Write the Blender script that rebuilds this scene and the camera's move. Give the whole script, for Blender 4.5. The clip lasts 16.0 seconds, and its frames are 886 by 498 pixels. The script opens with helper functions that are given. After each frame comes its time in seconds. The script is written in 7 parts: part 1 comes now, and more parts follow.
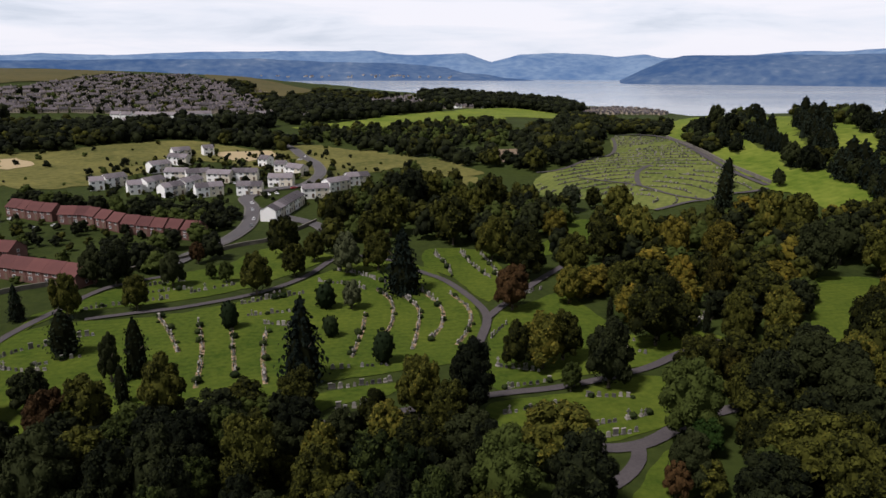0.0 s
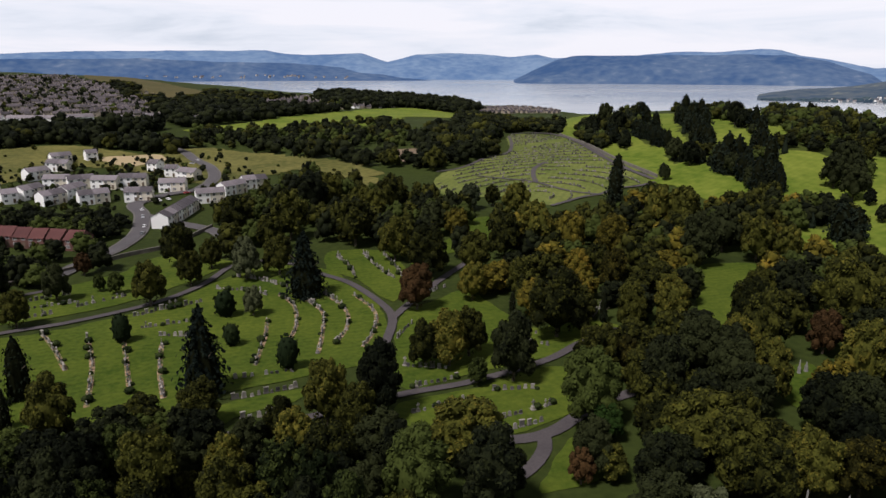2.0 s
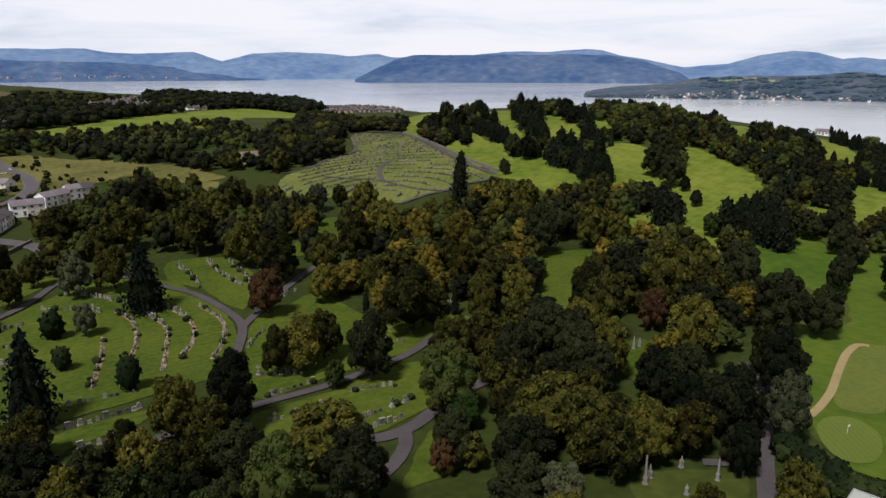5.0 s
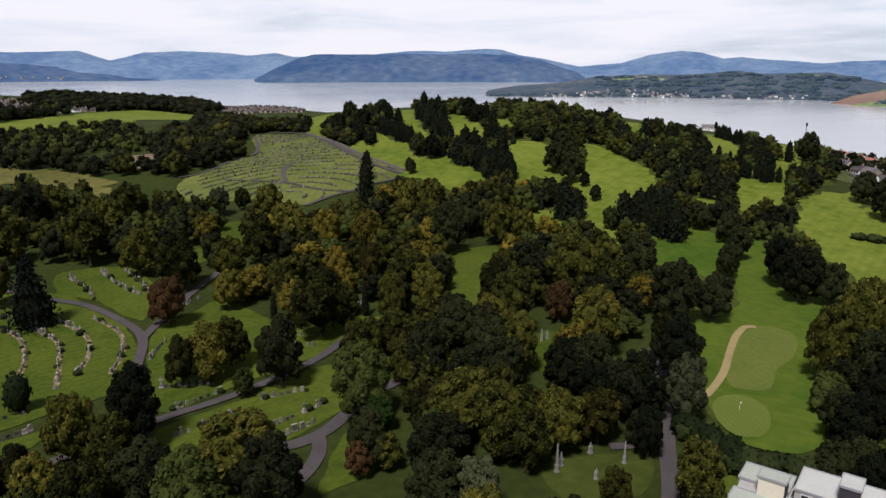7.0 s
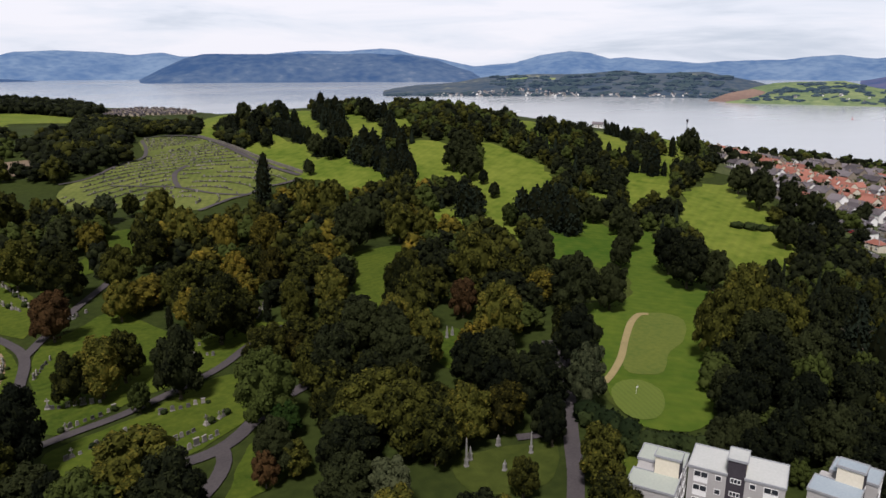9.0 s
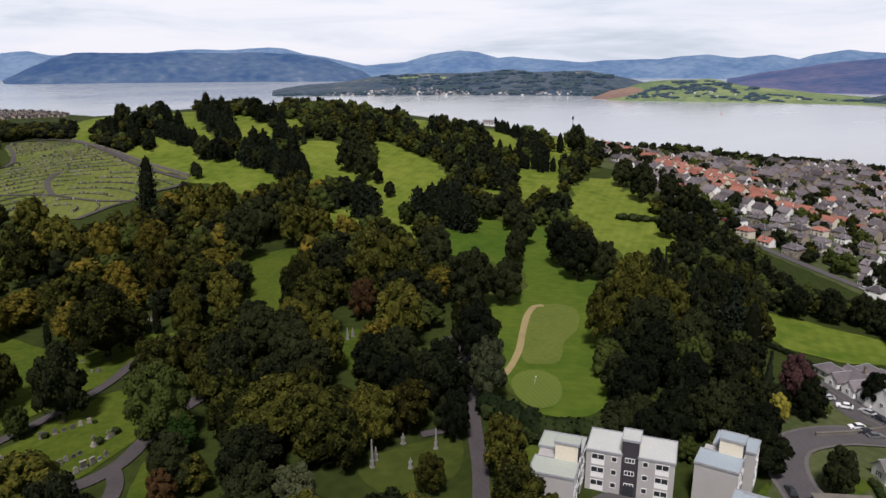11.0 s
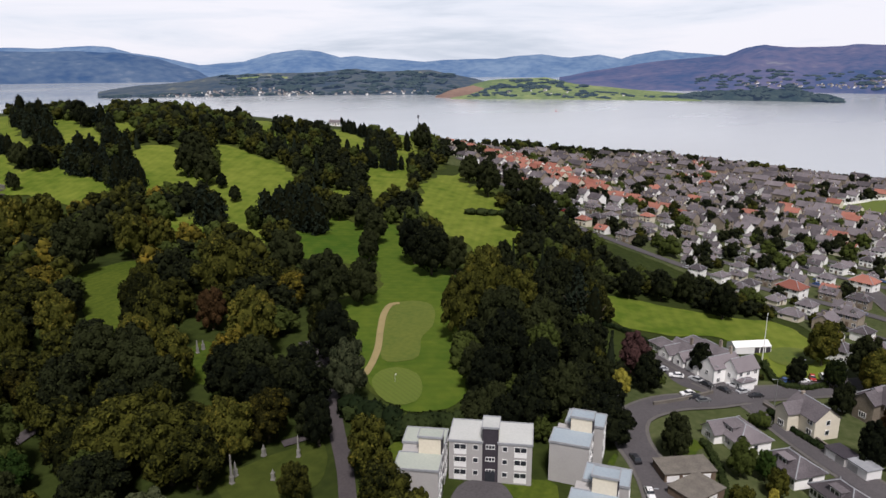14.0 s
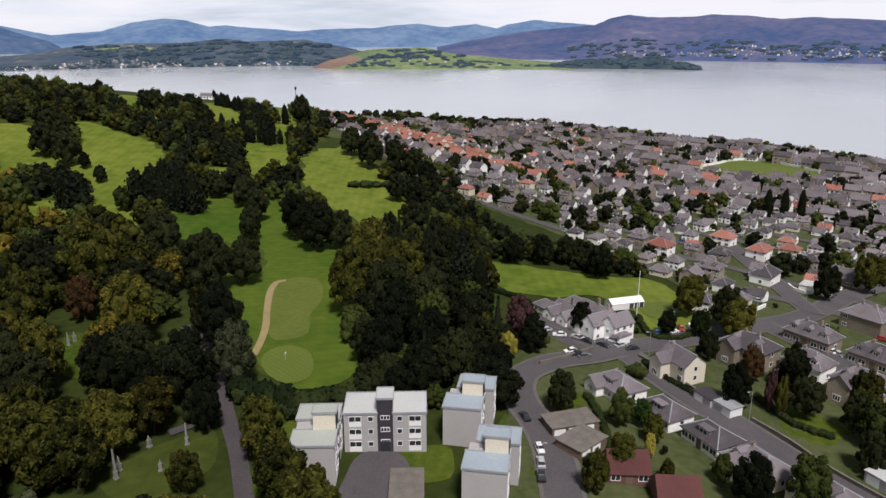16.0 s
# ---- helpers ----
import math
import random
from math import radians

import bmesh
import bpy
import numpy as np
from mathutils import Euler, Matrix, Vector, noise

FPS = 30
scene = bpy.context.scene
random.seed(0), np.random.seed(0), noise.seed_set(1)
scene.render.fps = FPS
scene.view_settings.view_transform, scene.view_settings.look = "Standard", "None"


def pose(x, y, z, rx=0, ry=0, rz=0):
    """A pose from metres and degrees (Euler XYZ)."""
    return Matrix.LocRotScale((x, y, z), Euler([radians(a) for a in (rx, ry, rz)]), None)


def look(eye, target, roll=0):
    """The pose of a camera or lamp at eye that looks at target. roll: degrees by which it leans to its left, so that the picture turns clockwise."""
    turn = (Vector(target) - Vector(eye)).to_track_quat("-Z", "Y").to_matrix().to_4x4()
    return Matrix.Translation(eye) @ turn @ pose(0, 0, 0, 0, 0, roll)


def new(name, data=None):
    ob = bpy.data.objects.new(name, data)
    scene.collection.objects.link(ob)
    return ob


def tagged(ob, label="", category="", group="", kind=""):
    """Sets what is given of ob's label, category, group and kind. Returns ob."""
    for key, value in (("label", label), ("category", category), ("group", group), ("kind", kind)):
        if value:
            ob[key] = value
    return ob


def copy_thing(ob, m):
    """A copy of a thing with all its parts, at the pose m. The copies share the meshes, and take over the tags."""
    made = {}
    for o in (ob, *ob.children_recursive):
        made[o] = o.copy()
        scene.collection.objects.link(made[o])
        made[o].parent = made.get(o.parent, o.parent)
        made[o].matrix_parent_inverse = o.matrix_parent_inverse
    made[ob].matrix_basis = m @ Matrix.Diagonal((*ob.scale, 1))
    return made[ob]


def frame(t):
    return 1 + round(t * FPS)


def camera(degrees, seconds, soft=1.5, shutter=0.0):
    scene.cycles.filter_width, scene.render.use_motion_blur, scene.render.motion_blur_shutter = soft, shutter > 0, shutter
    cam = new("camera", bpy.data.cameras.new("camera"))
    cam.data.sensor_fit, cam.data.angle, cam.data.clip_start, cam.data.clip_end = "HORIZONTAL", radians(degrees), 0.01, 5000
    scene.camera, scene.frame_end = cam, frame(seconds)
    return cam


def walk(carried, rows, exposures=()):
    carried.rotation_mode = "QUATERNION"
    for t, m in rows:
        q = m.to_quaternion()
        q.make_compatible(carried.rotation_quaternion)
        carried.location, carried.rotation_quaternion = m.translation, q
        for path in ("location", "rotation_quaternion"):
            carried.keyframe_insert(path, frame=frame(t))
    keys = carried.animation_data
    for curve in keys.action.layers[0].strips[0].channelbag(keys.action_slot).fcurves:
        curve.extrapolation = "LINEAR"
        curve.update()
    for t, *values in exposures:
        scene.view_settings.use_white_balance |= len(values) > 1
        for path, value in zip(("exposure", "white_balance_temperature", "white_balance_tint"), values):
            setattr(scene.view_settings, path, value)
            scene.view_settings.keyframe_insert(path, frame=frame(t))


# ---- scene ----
cam = camera(63.9, 16.0)
EYE = (0.0, 0.0, 115.0)
PATH = [
    (0.0, pose(*EYE, 75.36, 0.00, 0.00)),
    (0.5, pose(*EYE, 75.37, 0.00, -2.03)),
    (1.0, pose(*EYE, 75.37, 0.00, -4.05)),
    (1.5, pose(*EYE, 75.36, 0.00, -5.99)),
    (2.0, pose(*EYE, 75.36, 0.00, -8.08)),
    (2.5, pose(*EYE, 75.34, 0.00, -10.22)),
    (3.0, pose(*EYE, 75.34, 0.00, -12.40)),
    (3.5, pose(*EYE, 75.32, 0.00, -14.46)),
    (4.0, pose(*EYE, 75.32, 0.00, -16.60)),
    (6.5, pose(*EYE, 75.26, 0.00, -26.09)),
    (7.0, pose(*EYE, 75.26, 0.00, -28.11)),
    (7.5, pose(*EYE, 75.26, 0.00, -30.00)),
    (8.0, pose(*EYE, 75.27, 0.00, -32.02)),
    (8.5, pose(*EYE, 75.27, 0.00, -34.12)),
    (9.0, pose(*EYE, 75.25, 0.00, -36.21)),
    (11.5, pose(*EYE, 75.18, 0.00, -46.89)),
    (12.0, pose(*EYE, 75.17, 0.00, -49.03)),
    (12.5, pose(*EYE, 75.16, 0.00, -51.08)),
    (13.0, pose(*EYE, 75.16, 0.00, -53.03)),
    (13.5, pose(*EYE, 75.17, 0.00, -54.94)),
    (14.0, pose(*EYE, 75.15, 0.00, -56.94)),
    (14.5, pose(*EYE, 75.06, 0.00, -59.64)),
    (15.0, pose(*EYE, 74.44, 0.00, -62.33)),
    (15.5, pose(*EYE, 73.69, 0.00, -64.46)),
    (16.0, pose(*EYE, 72.88, 0.00, -66.46)),
]
walk(cam, PATH, exposures=[(0.0, 0.0, 6230, 18), (16.0, 0.0, 6230, 18)])

# ---- light ----
SUN_BEARING, SUN_HEIGHT = 232.0, 58.0
world = bpy.data.worlds.new("overcast_sky")
scene.world = world
world.use_nodes = True
wn, wl = world.node_tree.nodes, world.node_tree.links
wn.clear()
w_out = wn.new("ShaderNodeOutputWorld")
w_bg = wn.new("ShaderNodeBackground")
w_sky = wn.new("ShaderNodeTexSky")
w_sky.sky_type, w_sky.sun_disc = "NISHITA", False
w_sky.sun_elevation, w_sky.sun_rotation = radians(SUN_HEIGHT), radians(SUN_BEARING)
w_dim = wn.new("ShaderNodeVectorMath")
w_dim.operation = "SCALE"
w_dim.inputs["Scale"].default_value = 0.10
wl.new(w_sky.outputs[0], w_dim.inputs[0])
w_tc = wn.new("ShaderNodeTexCoord")
w_map = wn.new("ShaderNodeMapping")
w_map.inputs["Scale"].default_value = (2.2, 2.2, 17.0)
wl.new(w_tc.outputs["Generated"], w_map.inputs["Vector"])
w_n1 = wn.new("ShaderNodeTexNoise")
w_n1.inputs["Scale"].default_value, w_n1.inputs["Detail"].default_value, w_n1.inputs["Roughness"].default_value = 1.5, 7.0, 0.56
w_n1.inputs["Distortion"].default_value = 0.35
wl.new(w_map.outputs[0], w_n1.inputs["Vector"])
w_r1 = wn.new("ShaderNodeValToRGB")
e = w_r1.color_ramp.elements
e[0].position, e[0].color = 0.31, (0.66, 0.735, 0.79, 1)
e[1].position, e[1].color = 0.58, (0.99, 1.0, 1.0, 1)
mid = w_r1.color_ramp.elements.new(0.45)
mid.color = (0.87, 0.92, 0.95, 1)
wl.new(w_n1.outputs[0], w_r1.inputs[0])
w_mix = wn.new("ShaderNodeMix")
w_mix.data_type = "RGBA"
w_mix.inputs["Factor"].default_value = 0.93
wl.new(w_dim.outputs[0], w_mix.inputs["A"])
wl.new(w_r1.outputs[0], w_mix.inputs["B"])
# the sky is dimmed overhead to weaken the fill light on the ground
w_sep = wn.new("ShaderNodeSeparateXYZ")
wl.new(w_tc.outputs["Generated"], w_sep.inputs[0])
w_high = wn.new("ShaderNodeMapRange")
w_high.interpolation_type = "SMOOTHSTEP"
for key, value in (("From Min", 0.08), ("From Max", 0.6), ("To Min", 1.0), ("To Max", 0.24)):
    w_high.inputs[key].default_value = value
wl.new(w_sep.outputs["Z"], w_high.inputs["Value"])
w_dimmed = wn.new("ShaderNodeVectorMath")
w_dimmed.operation = "SCALE"
wl.new(w_mix.outputs["Result"], w_dimmed.inputs[0])
wl.new(w_high.outputs[0], w_dimmed.inputs["Scale"])
wl.new(w_dimmed.outputs[0], w_bg.inputs["Color"])
w_bg.inputs["Strength"].default_value = 0.95
wl.new(w_bg.outputs[0], w_out.inputs[0])

sun_data = bpy.data.lights.new("sun", "SUN")
sun_data.energy, sun_data.angle, sun_data.color = 4.5, radians(10), (1.0, 0.95, 0.86)
sun = new("sun", sun_data)
sun_dir = Vector((math.sin(radians(SUN_BEARING)), math.cos(radians(SUN_BEARING)), math.tan(radians(SUN_HEIGHT))))
sun.matrix_world = look(Vector(EYE) + sun_dir * 300, EYE)

# ---- materials ----


def material(name, dark, light, scale=1.0, fine=8.0, rough=0.85, bump=0.15, metal=0.0, spec=0.3, contrast=0.25, island=0.0, ob_random=0.0, accent=None, placed=False):
    """A surface with a coarse and a fine noise between two colours, relief, and variation by piece."""
    m = bpy.data.materials.new(name)
    m.use_nodes = True
    n, l = m.node_tree.nodes, m.node_tree.links
    bs = n["Principled BSDF"]
    bs.inputs["Roughness"].default_value = rough
    bs.inputs["Metallic"].default_value = metal
    bs.inputs["Specular IOR Level"].default_value = spec
    tc = n.new("ShaderNodeTexCoord")
    big, small = n.new("ShaderNodeTexNoise"), n.new("ShaderNodeTexNoise")
    for tex, s, d in ((big, scale, 4), (small, scale * fine, 6)):
        tex.inputs["Scale"].default_value, tex.inputs["Detail"].default_value = s, d
        l.new(n.new("ShaderNodeNewGeometry").outputs["Position"] if placed else tc.outputs["Object"], tex.inputs["Vector"])
    add = n.new("ShaderNodeMath")
    add.operation = "ADD"
    half = n.new("ShaderNodeMath")
    half.operation = "MULTIPLY"
    half.inputs[1].default_value = 0.5
    l.new(big.outputs[0], add.inputs[0])
    l.new(small.outputs[0], add.inputs[1])
    l.new(add.outputs[0], half.inputs[0])
    fac = half.outputs[0]
    if island or ob_random:
        g = n.new("ShaderNodeNewGeometry")
        oi = n.new("ShaderNodeObjectInfo")
        for out, k in ((g.outputs["Random Per Island"], island), (oi.outputs["Random"], ob_random)):
            if k:
                ma = n.new("ShaderNodeMath")
                ma.operation = "MULTIPLY_ADD"
                ma.inputs[1].default_value, ma.inputs[2].default_value = k, -k / 2
                ad = n.new("ShaderNodeMath")
                ad.operation = "ADD"
                l.new(out, ma.inputs[0])
                l.new(ma.outputs[0], ad.inputs[0])
                l.new(fac, ad.inputs[1])
                fac = ad.outputs[0]
    ramp = n.new("ShaderNodeValToRGB")
    r = ramp.color_ramp.elements
    r[0].position, r[0].color = 0.5 - contrast, (*dark, 1)
    r[1].position, r[1].color = 0.5 + contrast, (*light, 1)
    if accent:
        a = ramp.color_ramp.elements.new(min(0.98, 0.5 + contrast * 1.5))
        a.color = (*accent, 1)
    l.new(fac, ramp.inputs[0])
    l.new(ramp.outputs[0], bs.inputs["Base Color"])
    if bump:
        b = n.new("ShaderNodeBump")
        b.inputs["Strength"].default_value, b.inputs["Distance"].default_value = bump, 0.3 / max(scale * fine, 0.3)
        l.new(small.outputs[0], b.inputs["Height"])
        l.new(b.outputs[0], bs.inputs["Normal"])
    return m


def striped(m, width, angle, amount):
    """Mowing stripes: lightens a grass material in bands."""
    n, l = m.node_tree.nodes, m.node_tree.links
    bs = n["Principled BSDF"]
    src = bs.inputs["Base Color"].links[0].from_socket
    tc = n.new("ShaderNodeTexCoord")
    mp = n.new("ShaderNodeMapping")
    mp.inputs["Rotation"].default_value = (0, 0, radians(angle))
    wv = n.new("ShaderNodeTexWave")
    wv.inputs["Scale"].default_value = 0.314 / width
    wv.inputs["Distortion"].default_value, wv.inputs["Detail Scale"].default_value = 1.2, 0.3
    mx = n.new("ShaderNodeMix")
    mx.data_type, mx.blend_type = "RGBA", "MULTIPLY"
    rp = n.new("ShaderNodeValToRGB")
    rp.color_ramp.elements[0].color = (1 - amount, 1 - amount, 1 - amount * 0.7, 1)
    rp.color_ramp.elements[0].position, rp.color_ramp.elements[1].position = 0.35, 0.65
    rp.color_ramp.elements[1].color = (1, 1, 1, 1)
    l.new(tc.outputs["Object"], mp.inputs[0])
    l.new(mp.outputs[0], wv.inputs["Vector"])
    l.new(wv.outputs[0], rp.inputs[0])
    mx.inputs["Factor"].default_value = 1.0
    l.new(src, mx.inputs["A"])
    l.new(rp.outputs[0], mx.inputs["B"])
    l.new(mx.outputs["Result"], bs.inputs["Base Color"])
    return m


M_GROUND = material("rough_grass", (0.0120, 0.0190, 0.0045), (0.0400, 0.0540, 0.0110), 0.03, 14, 0.95, 0.4, spec=0.08)
M_LAWN = striped(material("mown_lawn", (0.0290, 0.0530, 0.0055), (0.0800, 0.1030, 0.0125), 0.06, 12, 0.95, 0.25, spec=0.08, contrast=0.16), 2.4, 78, 0.07)
M_FAIRWAY = striped(material("fairway_grass", (0.0600, 0.1000, 0.0090), (0.1650, 0.1900, 0.0300), 0.022, 9, 0.95, 0.2, spec=0.08, contrast=0.17), 3.5, 65, 0.06)
M_STRIPED = striped(material("striped_fairway_grass", (0.0340, 0.0740, 0.0070), (0.0850, 0.1180, 0.0140), 0.03, 10, 0.95, 0.2, spec=0.08, contrast=0.18), 3.0, -38, 0.06)
M_GREEN = striped(material("putting_grass", (0.072, 0.108, 0.0130), (0.105, 0.132, 0.0180), 0.08, 20, 0.9, 0.1), 1.2, 20, 0.08)
M_APRON = material("apron_grass", (0.060, 0.092, 0.0110), (0.105, 0.122, 0.0180), 0.07, 12, 0.9, 0.15, contrast=0.16)
M_FARLAWN = striped(material("upper_cemetery_lawn", (0.062, 0.086, 0.018), (0.150, 0.165, 0.045), 0.05, 9, 0.95, 0.25, spec=0.08, contrast=0.17), 3.6, 30, 0.10)
M_MEADOW = material("dry_meadow", (0.0480, 0.0560, 0.0140), (0.1500, 0.1350, 0.0420), 0.03, 9, 0.95, 0.4, spec=0.08, contrast=0.16)
M_STUBBLE = material("bare_tan_field", (0.2720, 0.2160, 0.1200), (0.3680, 0.2880, 0.1680), 0.03, 20, 0.95, 0.3)
M_EARTH = material("bare_earth", (0.10, 0.075, 0.05), (0.22, 0.16, 0.11), 0.05, 12, 0.95, 0.4)
M_TOWN = material("garden_ground", (0.024, 0.040, 0.010), (0.095, 0.104, 0.046), 0.06, 9, 0.95, 0.4, spec=0.08)
M_MOOR = material("heather_moor", (0.040, 0.042, 0.016), (0.105, 0.085, 0.034), 0.006, 18, 0.95, 0.3, spec=0.08)
M_SAND = material("sandy_path", (0.19, 0.155, 0.070), (0.30, 0.24, 0.115), 0.2, 10, 0.95, 0.3)
M_PATH = material("worn_tarmac_path", (0.0400, 0.0350, 0.0380), (0.0760, 0.0660, 0.0680), 0.15, 12, 0.9, 0.3)
M_ROAD = material("road_asphalt", (0.050, 0.046, 0.050), (0.098, 0.091, 0.096), 0.1, 20, 0.9, 0.3)
M_PAVE = material("concrete_pavement", (0.0750, 0.0700, 0.0680), (0.1350, 0.1260, 0.1200), 0.3, 8, 0.9, 0.3)
M_BARK = material("bark", (0.045, 0.035, 0.025), (0.12, 0.10, 0.075), 1.5, 6, 0.95, 0.6)


def leaf(name, dark, light, accent=None):
    return material(name, dark, light, 0.25, 9, 0.85, 0.6, spec=0.06, contrast=0.21, island=0.36, ob_random=0.52, accent=accent, placed=True)


M_LEAF = [
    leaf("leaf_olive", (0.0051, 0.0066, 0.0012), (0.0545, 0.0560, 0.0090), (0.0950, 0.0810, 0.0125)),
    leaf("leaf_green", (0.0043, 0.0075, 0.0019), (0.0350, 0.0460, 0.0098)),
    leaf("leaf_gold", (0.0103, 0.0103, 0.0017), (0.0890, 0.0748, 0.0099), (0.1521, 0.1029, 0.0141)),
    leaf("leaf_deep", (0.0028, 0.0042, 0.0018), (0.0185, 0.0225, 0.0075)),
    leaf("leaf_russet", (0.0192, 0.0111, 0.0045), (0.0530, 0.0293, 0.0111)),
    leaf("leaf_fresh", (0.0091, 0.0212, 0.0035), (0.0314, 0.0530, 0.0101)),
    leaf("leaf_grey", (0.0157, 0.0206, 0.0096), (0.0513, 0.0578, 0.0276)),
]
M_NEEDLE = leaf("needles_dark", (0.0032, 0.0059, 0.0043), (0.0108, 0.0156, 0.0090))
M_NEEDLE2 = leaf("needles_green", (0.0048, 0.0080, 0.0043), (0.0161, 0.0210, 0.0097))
# near-black colour that paints the shade deep inside evergreen crowns
M_CORESHADE = material("inner_twigs", (0.003, 0.004, 0.002), (0.010, 0.011, 0.005), 1.0, 6, 1.0, 0.0, spec=0.0)
M_HEDGE = leaf("hedge_leaf", (0.0069, 0.0124, 0.0041), (0.0234, 0.0331, 0.0097))
M_PURPLE = leaf("leaf_copper", (0.0243, 0.0129, 0.0129), (0.0567, 0.0291, 0.0275))
M_YELLOW = leaf("leaf_yellow", (0.1104, 0.1104, 0.0184), (0.2760, 0.2392, 0.0368))
M_STONE = material("grave_stone", (0.0810, 0.0765, 0.0720), (0.2700, 0.2475, 0.2250), 0.8, 8, 0.85, 0.4, island=0.6, ob_random=0.7)
M_DARKSTONE = material("dark_granite", (0.03, 0.03, 0.032), (0.10, 0.09, 0.09), 0.8, 8, 0.5, 0.1, island=0.5, ob_random=0.6)
M_PALE = material("pale_granite", (0.14, 0.135, 0.13), (0.28, 0.27, 0.25), 0.8, 8, 0.7, 0.2)
M_GRAVEBED = material("grave_border_soil", (0.045, 0.068, 0.012), (0.27, 0.17, 0.105), 0.55, 3, 0.95, 0.5, contrast=0.07, accent=(0.34, 0.26, 0.19))
# dark colour for bands that imitate the headstones' shade
M_ROWSHADE = material("grave_border_planting", (0.020, 0.030, 0.008), (0.075, 0.070, 0.035), 0.6, 5, 0.95, 0.5)
M_ROUGH = material("golf_rough_grass", (0.022, 0.034, 0.006), (0.060, 0.074, 0.014), 0.03, 12, 0.95, 0.4, spec=0.08, contrast=0.18)
M_WALLSTONE = material("rubble_wall_stone", (0.075, 0.068, 0.060), (0.20, 0.18, 0.155), 0.5, 9, 0.95, 0.6)
M_RENDER = material("grey_roughcast", (0.30, 0.29, 0.29), (0.42, 0.41, 0.40), 0.25, 20, 0.95, 0.5, contrast=0.35)
M_WHITE = material("white_render", (0.74, 0.74, 0.73), (0.88, 0.87, 0.85), 0.2, 12, 0.9, 0.25, ob_random=0.35, island=0.25, contrast=0.35)
M_CREAM = material("cream_render", (0.50, 0.46, 0.37), (0.68, 0.63, 0.52), 0.2, 12, 0.9, 0.25, ob_random=0.3, contrast=0.35)
M_SANDSTONE = material("weathered_sandstone", (0.16, 0.135, 0.105), (0.33, 0.28, 0.22), 0.3, 10, 0.95, 0.5, ob_random=0.4)
M_BRICK = material("red_brick", (0.080, 0.036, 0.032), (0.165, 0.085, 0.070), 0.3, 14, 0.95, 0.4)
M_SLATE = material("grey_slate", (0.054, 0.047, 0.053), (0.178, 0.158, 0.170), 0.25, 16, 0.7, 0.4, ob_random=0.5, island=0.5, contrast=0.24)
M_REDTILE = material("red_clay_tile", (0.19, 0.070, 0.052), (0.36, 0.155, 0.115), 0.25, 16, 0.85, 0.4, ob_random=0.5, island=0.4, contrast=0.32)
M_OLDSLATE = material("old_brown_slate", (0.030, 0.026, 0.030), (0.095, 0.080, 0.088), 0.25, 16, 0.8, 0.4, island=0.6, contrast=0.30)
M_BROWNTILE = material("brown_concrete_tile", (0.055, 0.020, 0.020), (0.105, 0.040, 0.036), 0.25, 16, 0.9, 0.4, ob_random=0.4)
M_FELT = material("pale_roof_felt", (0.3400, 0.3570, 0.3485), (0.5100, 0.5185, 0.5100), 0.12, 20, 0.9, 0.2, contrast=0.3)
M_FELTBLUE = material("blue_grey_roof_felt", (0.2210, 0.2720, 0.3145), (0.3400, 0.3910, 0.4335), 0.12, 20, 0.85, 0.2, contrast=0.3)
M_FELTGREEN = material("green_grey_roof_felt", (0.2720, 0.3060, 0.2720), (0.3910, 0.4165, 0.3740), 0.12, 20, 0.9, 0.2, contrast=0.3)
M_TRIM = material("white_trim", (0.68, 0.68, 0.68), (0.80, 0.80, 0.80), 1.0, 6, 0.6, 0.05)
M_GLASS = material("window_glass", (0.015, 0.018, 0.022), (0.04, 0.045, 0.055), 0.4, 3, 0.08, 0.0, spec=0.8)
M_DARK = material("dark_cladding", (0.028, 0.024, 0.032), (0.055, 0.048, 0.058), 0.5, 8, 0.8, 0.2)
M_LEAD = material("lead_flashing", (0.20, 0.21, 0.23), (0.34, 0.35, 0.37), 1.0, 6, 0.6, 0.1)
M_WOOD = material("weathered_timber", (0.08, 0.055, 0.04), (0.19, 0.14, 0.10), 1.0, 10, 0.9, 0.4)
M_METAL = material("galvanised_steel", (0.35, 0.36, 0.37), (0.5, 0.51, 0.52), 1, 6, 0.45, 0.05, metal=0.7)
M_TYRE = material("tyre_rubber", (0.012, 0.012, 0.012), (0.03, 0.03, 0.03), 3, 6, 0.9, 0.1)
M_CHIM = material("chimney_stone", (0.18, 0.15, 0.12), (0.36, 0.31, 0.26), 0.6, 8, 0.95, 0.4, ob_random=0.4)
M_PAINTS = {c: material("car_paint_" + c, [v * 0.9 for v in k], k, 0.5, 4, 0.3, 0.0, spec=0.6) for c, k in
            {"white": (0.75, 0.75, 0.76), "black": (0.02, 0.02, 0.024), "silver": (0.42, 0.43, 0.45), "blue": (0.04, 0.09, 0.25), "red": (0.35, 0.03, 0.03), "grey": (0.12, 0.125, 0.13)}.items()}


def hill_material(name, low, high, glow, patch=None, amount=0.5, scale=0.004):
    """Far hillside as a distant backdrop: the haze of miles of air is put into its colour and a faint glow."""
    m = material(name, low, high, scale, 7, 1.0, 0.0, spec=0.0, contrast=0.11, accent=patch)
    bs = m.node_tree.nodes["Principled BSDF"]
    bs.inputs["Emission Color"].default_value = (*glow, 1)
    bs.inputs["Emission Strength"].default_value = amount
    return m


